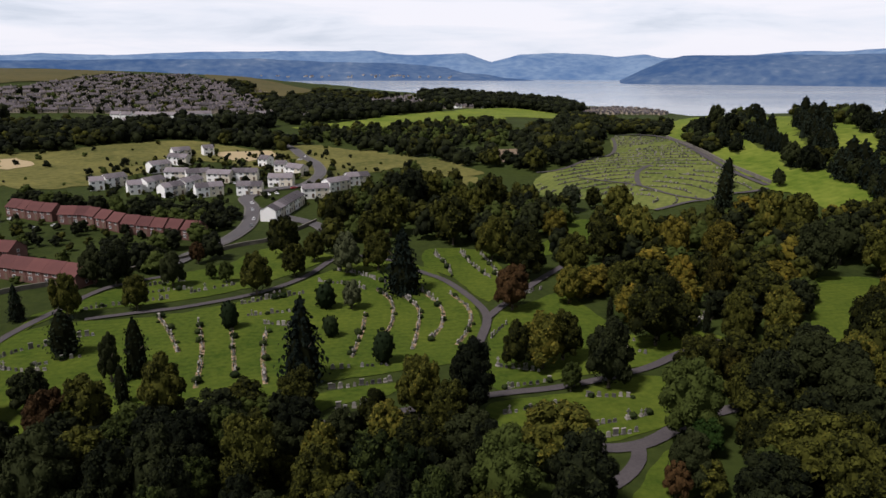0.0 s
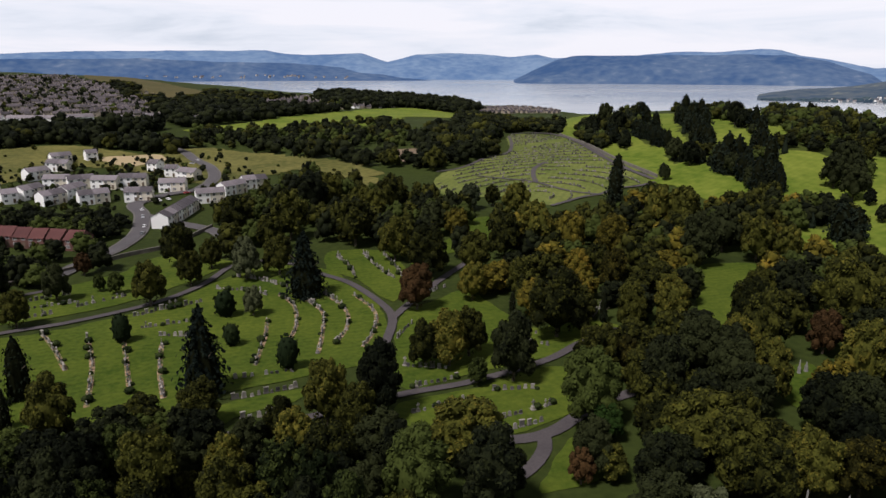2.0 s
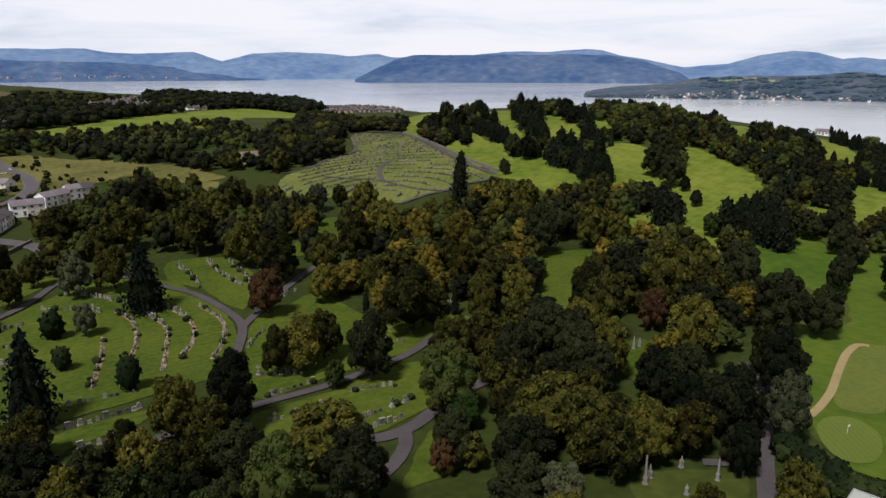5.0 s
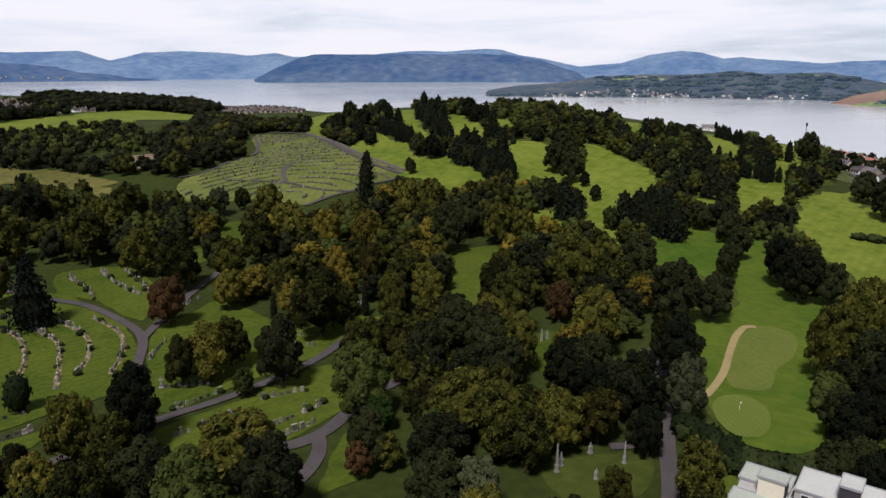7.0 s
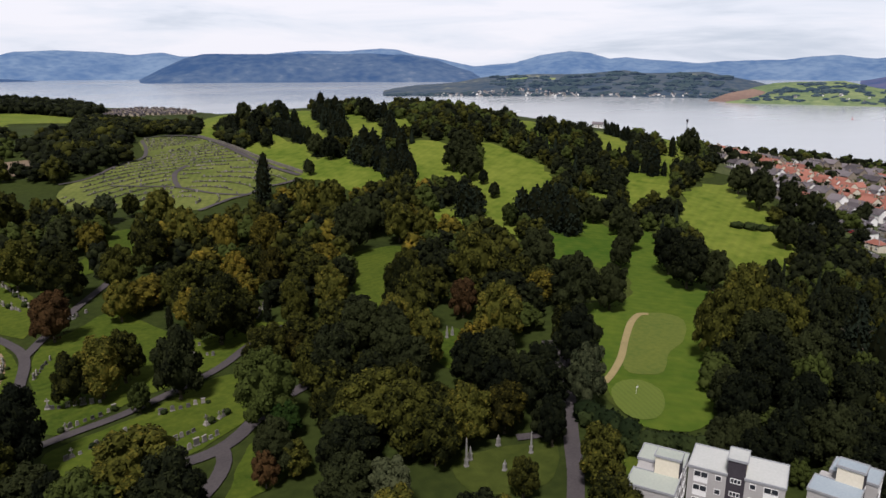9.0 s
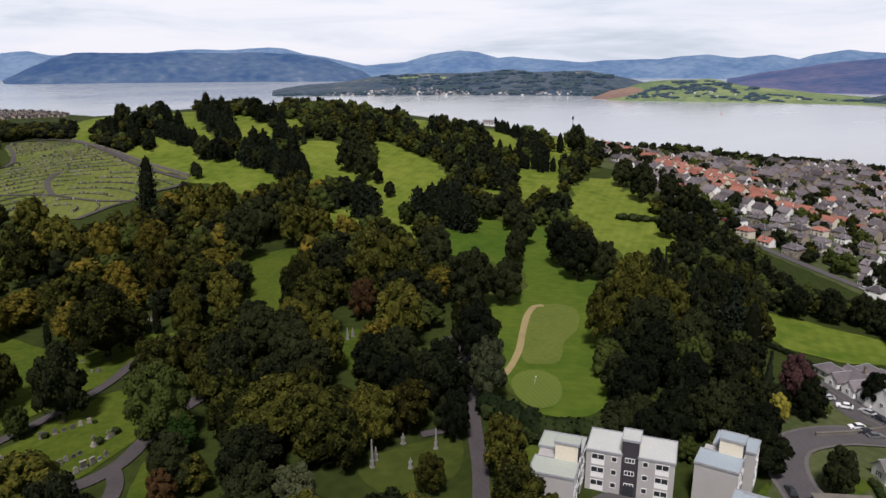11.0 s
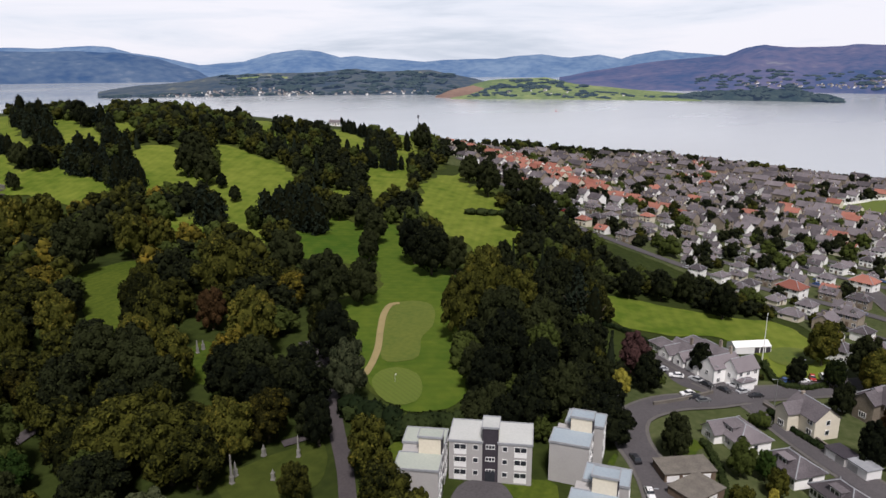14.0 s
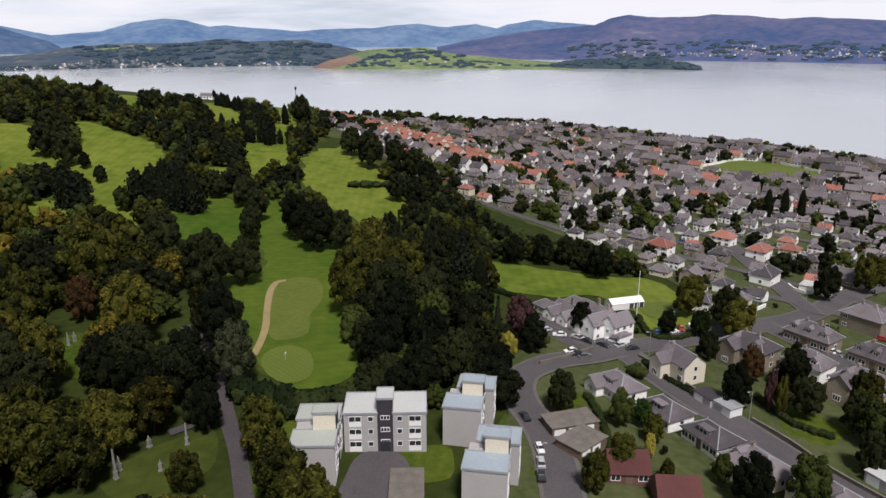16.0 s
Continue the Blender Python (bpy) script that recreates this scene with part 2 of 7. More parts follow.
# blue base colours and emission paint the distance haze on the hills
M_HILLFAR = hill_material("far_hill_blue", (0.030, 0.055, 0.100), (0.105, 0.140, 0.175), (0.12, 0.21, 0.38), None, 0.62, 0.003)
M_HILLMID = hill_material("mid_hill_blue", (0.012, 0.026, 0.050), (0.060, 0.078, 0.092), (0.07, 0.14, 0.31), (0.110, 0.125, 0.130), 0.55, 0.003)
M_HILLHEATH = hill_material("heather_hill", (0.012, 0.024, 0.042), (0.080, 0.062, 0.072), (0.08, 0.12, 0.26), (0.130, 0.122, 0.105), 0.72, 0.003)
# far-shore land: a weak blue emission stands in for haze over its colours
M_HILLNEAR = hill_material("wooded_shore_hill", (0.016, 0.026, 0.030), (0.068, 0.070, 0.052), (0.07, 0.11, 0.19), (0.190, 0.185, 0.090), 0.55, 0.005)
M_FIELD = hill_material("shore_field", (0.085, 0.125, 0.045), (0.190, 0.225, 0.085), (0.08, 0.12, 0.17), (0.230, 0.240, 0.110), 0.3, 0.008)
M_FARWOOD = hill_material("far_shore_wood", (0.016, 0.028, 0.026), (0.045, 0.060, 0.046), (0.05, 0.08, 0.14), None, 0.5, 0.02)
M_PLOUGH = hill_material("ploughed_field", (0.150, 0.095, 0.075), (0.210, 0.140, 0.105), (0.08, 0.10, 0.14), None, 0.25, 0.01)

M_WATER = bpy.data.materials.new("firth_water")
M_WATER.use_nodes = True
_n, _l = M_WATER.node_tree.nodes, M_WATER.node_tree.links
_b = _n["Principled BSDF"]
_b.inputs["Base Color"].default_value = (0.34, 0.365, 0.39, 1)
_b.inputs["Roughness"].default_value = 0.28
_b.inputs["IOR"].default_value = 1.33
_tc, _mp, _no, _bu = _n.new("ShaderNodeTexCoord"), _n.new("ShaderNodeMapping"), _n.new("ShaderNodeTexNoise"), _n.new("ShaderNodeBump")
_mp.inputs["Scale"].default_value = (0.02, 0.05, 0.02)
_no.inputs["Scale"].default_value, _no.inputs["Detail"].default_value = 1.0, 8
_bu.inputs["Strength"].default_value, _bu.inputs["Distance"].default_value = 0.06, 1.0
_l.new(_tc.outputs["Object"], _mp.inputs[0])
_l.new(_mp.outputs[0], _no.inputs["Vector"])
_l.new(_no.outputs[0], _bu.inputs["Height"])
_l.new(_bu.outputs[0], _b.inputs["Normal"])
_rr = _n.new("ShaderNodeMapRange")
_n2 = _n.new("ShaderNodeTexNoise")
_n2.inputs["Scale"].default_value, _n2.inputs["Detail"].default_value = 0.06, 5
_l.new(_mp.outputs[0], _n2.inputs["Vector"])
_rr.inputs["To Min"].default_value, _rr.inputs["To Max"].default_value = 0.08, 0.26
_l.new(_n2.outputs[0], _rr.inputs["Value"])
_l.new(_rr.outputs[0], _b.inputs["Roughness"])


# ground height: smooth blend of control points (bearing deg, range m, height m)
KNOTS_NEAR = [
    (-60, 60, 41), (-60, 200, 42), (-35, 100, 40), (-30, 300, 44), (-20, 200, 42), (-28, 530, 50), (-12, 440, 46), (-6, 185, 42),
    (0, 90, 40), (4, 320, 45), (10, 600, 57), (14, 150, 41), (16, 400, 46), (16, 540, 57), (24, 318, 45), (30, 110, 40),
    (38, 240, 43), (45, 130, 40), (50, 265, 44), (54, 160, 42), (62, 115, 40), (72, 110, 39.5), (82, 200, 38), (92, 140, 36),
    (110, 120, 36), (140, 150, 38), (180, 150, 42), (-120, 150, 42),
]
KNOTS_FAR = [
    (-50, 900, 70), (-30, 700, 58), (-24, 900, 72), (-27, 1500, 114), (-22, 1500, 101), (-31, 1500, 107), (-16, 1500, 91), (-45, 1700, 118), (-8, 730, 57), (-3, 1250, 60), (-10, 1400, 67), (5, 1400, 67), (10, 1300, 44), (18, 1350, 8), (4, 1100, 55),
    (8, 730, 58), (13, 1000, 40), (14, 1450, 14), (30, 660, 100), (24, 560, 75), (16, 640, 56), (21, 720, 80), (28, 650, 86), (34, 640, 88), (40, 640, 96), (47, 640, 92), (40, 380, 52), (48, 570, 87),
    (57, 400, 49), (57, 560, 70), (65, 324, 37), (66, 600, 25), (84, 330, 30), (88, 478, 22), (78, 650, 8), (95, 615, 14), (100, 400, 22),
    (30, 1000, 12), (40, 900, 8), (48, 780, 10), (55, 760, 10), (62, 760, 5), (130, 600, 25), (180, 900, 60), (-120, 900, 70), (-120, 2500, 120), (180, 2500, 90),
]
SHORE = [(-180, 9000), (-60, 9000), (-45, 2300), (-30, 1850), (-15, 1700), (-5, 1550), (7, 1520), (15, 1500), (30, 1050), (42, 900), (50, 800), (57, 800), (65, 850), (75, 840), (85, 770), (97, 690), (115, 640), (150, 900), (180, 9000)]


_k = np.array(KNOTS_NEAR + KNOTS_FAR, float)


def bend(x, y):
    """Bearing in degrees (clockwise from y) and range."""
    return np.degrees(np.arctan2(x, y)), np.hypot(x, y)


def height(x, y):
    """Height of the ground in metres at x, y (arrays)."""
    x, y = np.asarray(x, float), np.asarray(y, float)
    a, r = bend(x, y)
    hub = np.clip(r / 80.0, 0, 1)
    r = np.maximum(r, 80.0)
    da = (a[..., None] - _k[:, 0] + 180) % 360 - 180
    d2 = (da / 9.0) ** 2 + (np.log(r[..., None] / _k[:, 1]) / 0.26) ** 2
    w = np.exp(-0.5 * d2) + 1e-4 / (1 + d2)
    z = (w * _k[:, 2]).sum(-1) / w.sum(-1)
    z = 41 + (z - 41) * hub * hub * (3 - 2 * hub)
    s = np.interp(a, [p[0] for p in SHORE], [p[1] for p in SHORE])
    f = np.clip((s - r) / (0.08 * s), -1, 1)
    z = z * np.clip(f, 0, 1) ** 0.6 - 4 * np.clip(-f, 0, 1)
    roll = np.sin(x * 0.031 + 1.3) * np.sin(y * 0.027) + 0.5 * np.sin(x * 0.071) * np.cos(y * 0.063)
    return z + 0.5 * roll * np.clip(r / 150, 0.3, 1.5) * (f > 0)

# ---- building helpers ----


class Geo:
    """Vertices and faces of one mesh."""

    def __init__(self):
        self.v, self.f = [], []

    def add(self, verts, faces):
        o = len(self.v)
        self.v.extend(tuple(p) for p in verts)
        self.f.extend(tuple(i + o for i in q) for q in faces)
        return self

    def box(self, x0, y0, z0, x1, y1, z1):
        v = [(x0, y0, z0), (x1, y0, z0), (x1, y1, z0), (x0, y1, z0), (x0, y0, z1), (x1, y0, z1), (x1, y1, z1), (x0, y1, z1)]
        return self.add(v, [(0, 3, 2, 1), (4, 5, 6, 7), (0, 1, 5, 4), (1, 2, 6, 5), (2, 3, 7, 6), (3, 0, 4, 7)])

    def tube(self, p0, p1, r0, r1, n=7):
        a, b = Vector(p0), Vector(p1)
        q = (b - a).to_track_quat("Z", "Y")
        ring = [(math.cos(k * math.tau / n), math.sin(k * math.tau / n)) for k in range(n)]
        v = [a + q @ Vector((c * r0, s * r0, 0)) for c, s in ring] + [b + q @ Vector((c * r1, s * r1, 0)) for c, s in ring]
        return self.add(v, [(k, (k + 1) % n, n + (k + 1) % n, n + k) for k in range(n)] + [tuple(range(n - 1, -1, -1)), tuple(range(n, 2 * n))])

    def moved(self, m):
        self.v = [tuple(m @ Vector(p)) for p in self.v]
        return self

    def mesh(self, name, mat):
        me = bpy.data.meshes.new(name)
        me.from_pydata(self.v, [], self.f)
        me.materials.append(mat)
        return me


def part(name, geo, mat, parent=None, label="", at=None):
    """One mesh object, under a thing or a part."""
    ob = new(name, geo if isinstance(geo, bpy.types.Mesh) else geo.mesh(name, mat))
    if parent is not None:
        ob.parent = parent
    if at is not None:
        ob.matrix_basis = at
    return tagged(ob, label) if label else ob


def thing(name, label, category, group="", kind=""):
    return tagged(new(name), label, category, group, kind)


def hz(x, y):
    return float(height(np.array([x]), np.array([y]))[0])


def array_mesh(name, v, f, mat, smooth=False, heart=0):
    me = bpy.data.meshes.new(name)
    v, f = np.asarray(v, np.float32), np.asarray(f, np.int32)
    k = f.shape[1]
    me.vertices.add(len(v))
    me.vertices.foreach_set("co", v.ravel())
    me.loops.add(f.size)
    me.loops.foreach_set("vertex_index", f.ravel())
    me.polygons.add(len(f))
    me.polygons.foreach_set("loop_start", np.arange(0, f.size, k, dtype=np.int32))
    me.polygons.foreach_set("use_smooth", np.full(len(f), smooth))
    me.update(calc_edges=True)
    me.validate()
    for m in (mat if isinstance(mat, (list, tuple)) else [mat]):
        me.materials.append(m)
    # the first faces, a crown's core, take the painted shade colour
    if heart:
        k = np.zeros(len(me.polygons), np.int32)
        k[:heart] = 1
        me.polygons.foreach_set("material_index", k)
    return me


def grid_faces(na, nr):
    i = np.arange(na - 1)[:, None] * nr + np.arange(nr - 1)[None]
    return np.stack([i, i + nr, i + nr + 1, i + 1], -1).reshape(-1, 4)


# ---- ground, water, far hills ----
bear = np.concatenate([np.arange(-180, -60, 4.0), np.arange(-60, 120, 0.7), np.arange(120, 184, 4.0)])
rings = np.concatenate([[0.0, 2, 5], np.exp(np.arange(math.log(8), math.log(2700), 0.018))])
A, Rr = np.meshgrid(np.radians(bear), rings, indexing="ij")
gx, gy = Rr * np.sin(A), Rr * np.cos(A)
ground = tagged(new("ground", array_mesh("ground", np.stack([gx, gy, height(gx, gy)], -1).reshape(-1, 3), grid_faces(len(bear), len(rings)), M_GROUND, True)),
                "rough green hillside grass under woods and gardens", "ground", kind="structure")

wb, wr = np.arange(-180, 181, 3.0), np.concatenate([np.linspace(300, 2600, 24), np.linspace(2700, 4900, 40)])
A, Rr = np.meshgrid(np.radians(wb), wr, indexing="ij")
wz = 26 * np.clip((Rr - 2800) / 1600, 0, 1.2) ** 1.5
water = tagged(new("water", array_mesh("water", np.stack([Rr * np.sin(A), Rr * np.cos(A), wz], -1).reshape(-1, 3), grid_faces(len(wb), len(wr)), M_WATER, True)),
               "pale grey calm firth water reflecting cloud", "water", kind="structure")


def far_range(name, ridge, base_r, ridge_r, mat, label, base_z=0.0, rough=1.0, seed=0, steps=26, da=0.2, shape=0.8):
    """A range of hills: its ridge (bearing, elevation above the eye's level in degrees) and its depth."""
    a0, a1 = ridge[0][0], ridge[-1][0]
    a = np.arange(a0, a1 + da, da)
    el = np.interp(a, [p[0] for p in ridge], [p[1] for p in ridge])
    k = np.array([noise.fractal(Vector((q * 0.55, seed * 7.1, 0)), 0.9, 2.1, 5) for q in a])
    top = 115 + ridge_r * np.tan(np.radians(el + 0.05 * rough * k))
    s = np.linspace(-0.06, 1.12, steps)
    v = []
    for i, q in enumerate(a):
        br = base_r(q) if callable(base_r) else base_r
        for t in s:
            r = br + (ridge_r - br) * t
            tt = min(max(t, 0.0), 1.0)
            spur = noise.fractal(Vector((q * 0.30, t * 2.2, seed * 3.7 + 11)), 0.8, 2.0, 5)
            h = base_z + (top[i] - base_z) * tt ** shape * (1 + 0.28 * rough * spur * (1 - tt) * (tt > 0) * 1.4)
            if t > 1:
                h = top[i] - (t - 1) * (top[i] - base_z) * 3
            if t < 0:
                h = base_z - 6
            h = min(h, 115 + (top[i] - 115) * r / ridge_r) if t < 1 and top[i] > 115 else h
            v.append((r * math.sin(radians(q)), r * math.cos(radians(q)), h))
    return tagged(new(name, array_mesh(name, np.array(v), grid_faces(len(a), steps), mat, True)), label, "hills", kind="structure")


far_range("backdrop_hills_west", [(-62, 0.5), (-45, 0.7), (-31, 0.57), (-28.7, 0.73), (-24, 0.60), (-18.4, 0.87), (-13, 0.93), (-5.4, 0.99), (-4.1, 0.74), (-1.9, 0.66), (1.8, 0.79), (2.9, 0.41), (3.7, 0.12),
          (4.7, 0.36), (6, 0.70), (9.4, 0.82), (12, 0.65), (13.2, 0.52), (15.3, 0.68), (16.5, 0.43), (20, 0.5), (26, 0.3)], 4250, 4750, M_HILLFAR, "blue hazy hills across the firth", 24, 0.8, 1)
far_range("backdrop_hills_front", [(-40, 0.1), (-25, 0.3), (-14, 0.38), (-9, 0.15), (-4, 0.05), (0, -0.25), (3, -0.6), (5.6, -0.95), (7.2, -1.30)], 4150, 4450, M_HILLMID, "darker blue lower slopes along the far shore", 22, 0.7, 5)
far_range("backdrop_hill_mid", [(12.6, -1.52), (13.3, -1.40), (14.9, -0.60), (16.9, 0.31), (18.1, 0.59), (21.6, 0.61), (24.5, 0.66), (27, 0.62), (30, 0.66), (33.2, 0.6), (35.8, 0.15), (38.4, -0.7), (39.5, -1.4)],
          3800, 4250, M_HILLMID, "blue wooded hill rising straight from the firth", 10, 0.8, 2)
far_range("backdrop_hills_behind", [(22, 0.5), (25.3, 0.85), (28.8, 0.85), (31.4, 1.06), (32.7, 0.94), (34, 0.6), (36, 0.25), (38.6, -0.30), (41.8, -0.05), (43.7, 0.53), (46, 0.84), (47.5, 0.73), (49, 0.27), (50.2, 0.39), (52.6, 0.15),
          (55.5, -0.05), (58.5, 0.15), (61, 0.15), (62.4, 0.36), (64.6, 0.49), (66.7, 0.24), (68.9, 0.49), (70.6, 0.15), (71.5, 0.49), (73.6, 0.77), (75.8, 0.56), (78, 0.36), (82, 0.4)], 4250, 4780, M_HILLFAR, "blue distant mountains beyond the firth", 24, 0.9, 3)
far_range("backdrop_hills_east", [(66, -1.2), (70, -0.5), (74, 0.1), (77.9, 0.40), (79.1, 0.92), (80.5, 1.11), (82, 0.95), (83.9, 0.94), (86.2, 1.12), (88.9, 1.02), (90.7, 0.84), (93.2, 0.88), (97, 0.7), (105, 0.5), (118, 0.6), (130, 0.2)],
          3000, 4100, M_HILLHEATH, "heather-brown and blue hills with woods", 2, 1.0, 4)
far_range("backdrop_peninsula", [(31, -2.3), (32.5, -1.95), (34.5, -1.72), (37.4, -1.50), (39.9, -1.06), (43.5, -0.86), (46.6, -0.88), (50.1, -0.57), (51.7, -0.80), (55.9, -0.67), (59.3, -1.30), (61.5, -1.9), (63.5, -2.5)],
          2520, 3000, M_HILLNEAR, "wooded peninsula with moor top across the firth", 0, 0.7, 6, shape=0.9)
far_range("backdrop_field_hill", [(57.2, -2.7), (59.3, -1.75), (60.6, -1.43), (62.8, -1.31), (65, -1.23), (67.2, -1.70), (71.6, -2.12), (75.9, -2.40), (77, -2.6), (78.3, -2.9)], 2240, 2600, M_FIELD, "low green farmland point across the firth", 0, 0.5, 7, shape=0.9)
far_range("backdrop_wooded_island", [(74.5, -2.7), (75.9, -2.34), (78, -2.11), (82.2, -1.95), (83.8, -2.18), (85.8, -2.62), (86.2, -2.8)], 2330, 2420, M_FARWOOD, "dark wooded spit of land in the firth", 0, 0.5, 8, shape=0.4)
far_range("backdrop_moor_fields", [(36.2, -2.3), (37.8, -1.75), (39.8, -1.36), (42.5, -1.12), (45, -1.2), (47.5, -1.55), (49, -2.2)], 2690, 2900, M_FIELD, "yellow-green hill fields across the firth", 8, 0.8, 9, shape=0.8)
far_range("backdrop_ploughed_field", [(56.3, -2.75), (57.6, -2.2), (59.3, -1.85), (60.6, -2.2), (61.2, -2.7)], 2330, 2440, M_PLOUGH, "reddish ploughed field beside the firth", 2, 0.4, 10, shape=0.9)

# ---- open ground: lawns, fairways, fields (outline corners x, y in metres) ----
MEADOWS = [
    [(-302, 485), (-276, 509), (-244, 547), (-202, 563), (-156, 542), (-128, 531), (-99, 559), (-34, 506), (6, 464), (22, 426), (-1, 423), (-30, 451), (-74, 415), (-117, 453), (-173, 479), (-186, 428), (-201, 394), (-241, 382)],
    [(-8, 417), (19, 419), (21, 394), (5, 383)],
    [(-342, 414), (-334, 464), (-302, 485), (-241, 382), (-258, 353), (-281, 336)],
]
TAN_FIELDS = [
    [(-162, 512), (-146, 521), (-132, 530), (-120, 516), (-128, 489), (-140, 483), (-152, 493)],
    [(-288, 462), (-273, 461), (-258, 448), (-260, 432), (-268, 429)],
]
EARTH = [
    [(26, 494), (46, 503), (62, 503), (65, 481), (52, 460), (40, 453), (32, 466)],
]
PASTURES = [
    [(-137, 658), (-95, 736), (-54, 825), (12, 950), (98, 1076), (156, 989), (130, 806), (76, 830), (47, 694), (8, 658), (-73, 647)],
]
FAR_CEMETERY = [
    [(127.4, 539.8), (145.5, 526.1), (156.2, 498.4), (153.8, 425.3), (154.1, 370.4), (158.5, 342.9), (144.8, 340.8), (128.7, 333.2), (116.4, 333.2), (96.9, 323.6), (82.8, 343.1), (68.6, 347.7), (53.4, 353.2), (49.7, 380.7), (57.5, 411.9), (73.3, 421.3), (91.6, 444.8), (108.0, 452.4), (116.4, 490.3)],
]
CEMETERY_LAWNS = [
    [(-127, 164), (-119, 178), (-112, 188), (-103, 192), (-81, 198), (-60, 214), (-44, 239), (-30, 253), (-9, 248), (3, 228), (10, 210), (10, 184), (4, 169), (-12, 161), (-30, 154), (-38, 143), (-55, 143), (-71, 138), (-97, 142), (-106, 133)],
    [(-7, 266), (4, 269), (16, 263), (21, 242), (17, 214), (12, 214), (3, 236), (-6, 243)],
    [(16, 200), (26, 209), (39, 218), (46, 200), (54, 183), (63, 182), (57, 168), (30, 160), (13, 153), (11, 169)],
    [(11, 146), (29, 152), (49, 160), (55, 155), (50, 139), (40, 132), (29, 128), (20, 126), (11, 133)],
    [(37, 116), (44, 126), (50, 126), (50, 116), (45, 111), (33, 108)],
    [(24, 248), (50, 267), (66, 294), (65, 313), (53, 303), (40, 275)],
    [(-29, 148), (-11, 155), (-12, 149), (-25, 142), (-27, 139)],
    [(-110, 164), (-120, 157), (-109, 141), (-98, 143), (-78, 140), (-63, 134), (-71, 127), (-90, 129)],
    [(-116, 178), (-112, 197), (-85, 210), (-68, 222), (-47, 252), (-40, 262), (-69, 276), (-82, 253), (-102, 230), (-113, 212), (-120, 196)],
    [(121, 223), (133, 228), (144, 225), (151, 212), (137, 207), (116, 182), (104, 170), (99, 178)],
    [(106, 148), (114, 148), (104, 134), (97, 130), (98, 137)],
    [(60, 188), (72, 186), (81, 174), (66, 171), (57, 168), (47, 166), (51, 180)],
    [(73, 97), (79, 98), (90, 94), (95, 91), (86, 82), (79, 82), (71, 87)],
]
FAIRWAYS = [
    [(167, 436), (174, 439), (169, 410), (194, 474), (198, 474), (191, 441), (186, 412), (192, 404), (177, 366), (184, 367), (193, 359), (192, 342), (195, 330), (199, 321), (195, 303), (179, 291), (168, 295), (167, 308), (164, 324), (159, 336), (158, 351), (157, 378), (156, 402)],
    [(220, 524), (258, 575), (271, 552), (217, 441), (213, 420), (203, 392), (189, 378), (186, 389), (196, 420), (202, 451), (206, 476)],
    [(253, 474), (264, 463), (249, 431), (249, 411), (223, 363), (217, 357), (219, 373), (213, 379), (208, 376), (225, 414)],
    [(322, 545), (369, 585), (269, 423), (271, 415), (256, 378), (236, 355), (243, 379), (251, 405), (259, 432)],
    [(233, 351), (251, 340), (241, 321), (230, 299), (231, 287), (232, 279), (210, 251), (207, 255), (208, 268), (200, 281), (192, 281), (193, 291)],
    [(269, 328), (275, 319), (272, 303), (273, 292), (272, 282), (266, 271), (265, 263), (244, 242), (224, 236), (217, 238), (213, 243), (216, 256), (227, 274), (225, 276), (244, 299)],
    [(217, 268), (222, 254), (231, 252), (209, 227), (190, 207), (178, 202), (173, 204), (182, 218), (183, 225), (202, 250)],
    [(182, 258), (192, 247), (175, 226), (164, 231)],
    [(337, 375), (358, 378), (318, 332), (319, 321), (294, 301), (300, 317), (308, 334)],
    [(366, 335), (401, 351), (384, 324), (359, 293), (320, 258), (327, 257), (319, 233), (281, 204), (273, 206), (256, 202), (266, 214), (278, 228), (294, 239), (314, 260), (320, 273), (336, 295)],
    [(474, 358), (497, 354), (371, 262), (360, 259), (371, 277)],
    [(369, 277), (376, 271), (376, 259), (328, 234), (318, 236)],
    [(258, 233), (266, 227), (245, 209), (237, 212)],
    [(295, 206), (319, 216), (335, 217), (354, 212), (318, 193), (330, 194), (323, 178), (309, 164), (285, 151), (284, 145), (259, 128), (228, 126), (226, 132), (240, 145), (244, 159), (242, 166), (259, 180)],
    [(206, 643), (262, 655), (213, 534), (188, 529), (172, 539)],
    [(169, 535), (181, 538), (158, 470), (151, 477)],
]
GOLF_ROUGH = [
    [(158, 500), (184, 585), (229, 574), (288, 561), (344, 540), (327, 421), (335, 358), (362, 324), (413, 306), (455, 289), (359, 233), (306, 213), (252, 173), (238, 150), (217, 155), (233, 175), (207, 167), (225, 187), (241, 219), (215, 216), (193, 195), (175, 205), (184, 234), (172, 246), (168, 282), (168, 315), (166, 345)],
    [(196, 190), (212, 180), (253, 176), (295, 197), (367, 212), (306, 159), (258, 124), (213, 125), (153, 94), (130, 82), (116, 80), (118, 99), (140, 119), (155, 142)],
]
STRIPED_FAIRWAY = [
    [(221, 216), (239, 215), (232, 199), (234, 190), (241, 182), (221, 163), (214, 144), (206, 130), (180, 109), (162, 96), (143, 87), (129, 78), (120, 78), (114, 83), (118, 94), (123, 103), (131, 119), (141, 133), (151, 141), (174, 138), (190, 152), (189, 165), (184, 180), (187, 193)],
]
APRON = [
    [(163.8, 125.2), (170.4, 122.5), (171.2, 115.5), (159.9, 107.2), (148.6, 103.6), (138.7, 97.7), (134.5, 98.9), (131.2, 102.3), (134.5, 107.1), (145.5, 115.3), (155.8, 121.4)],
]
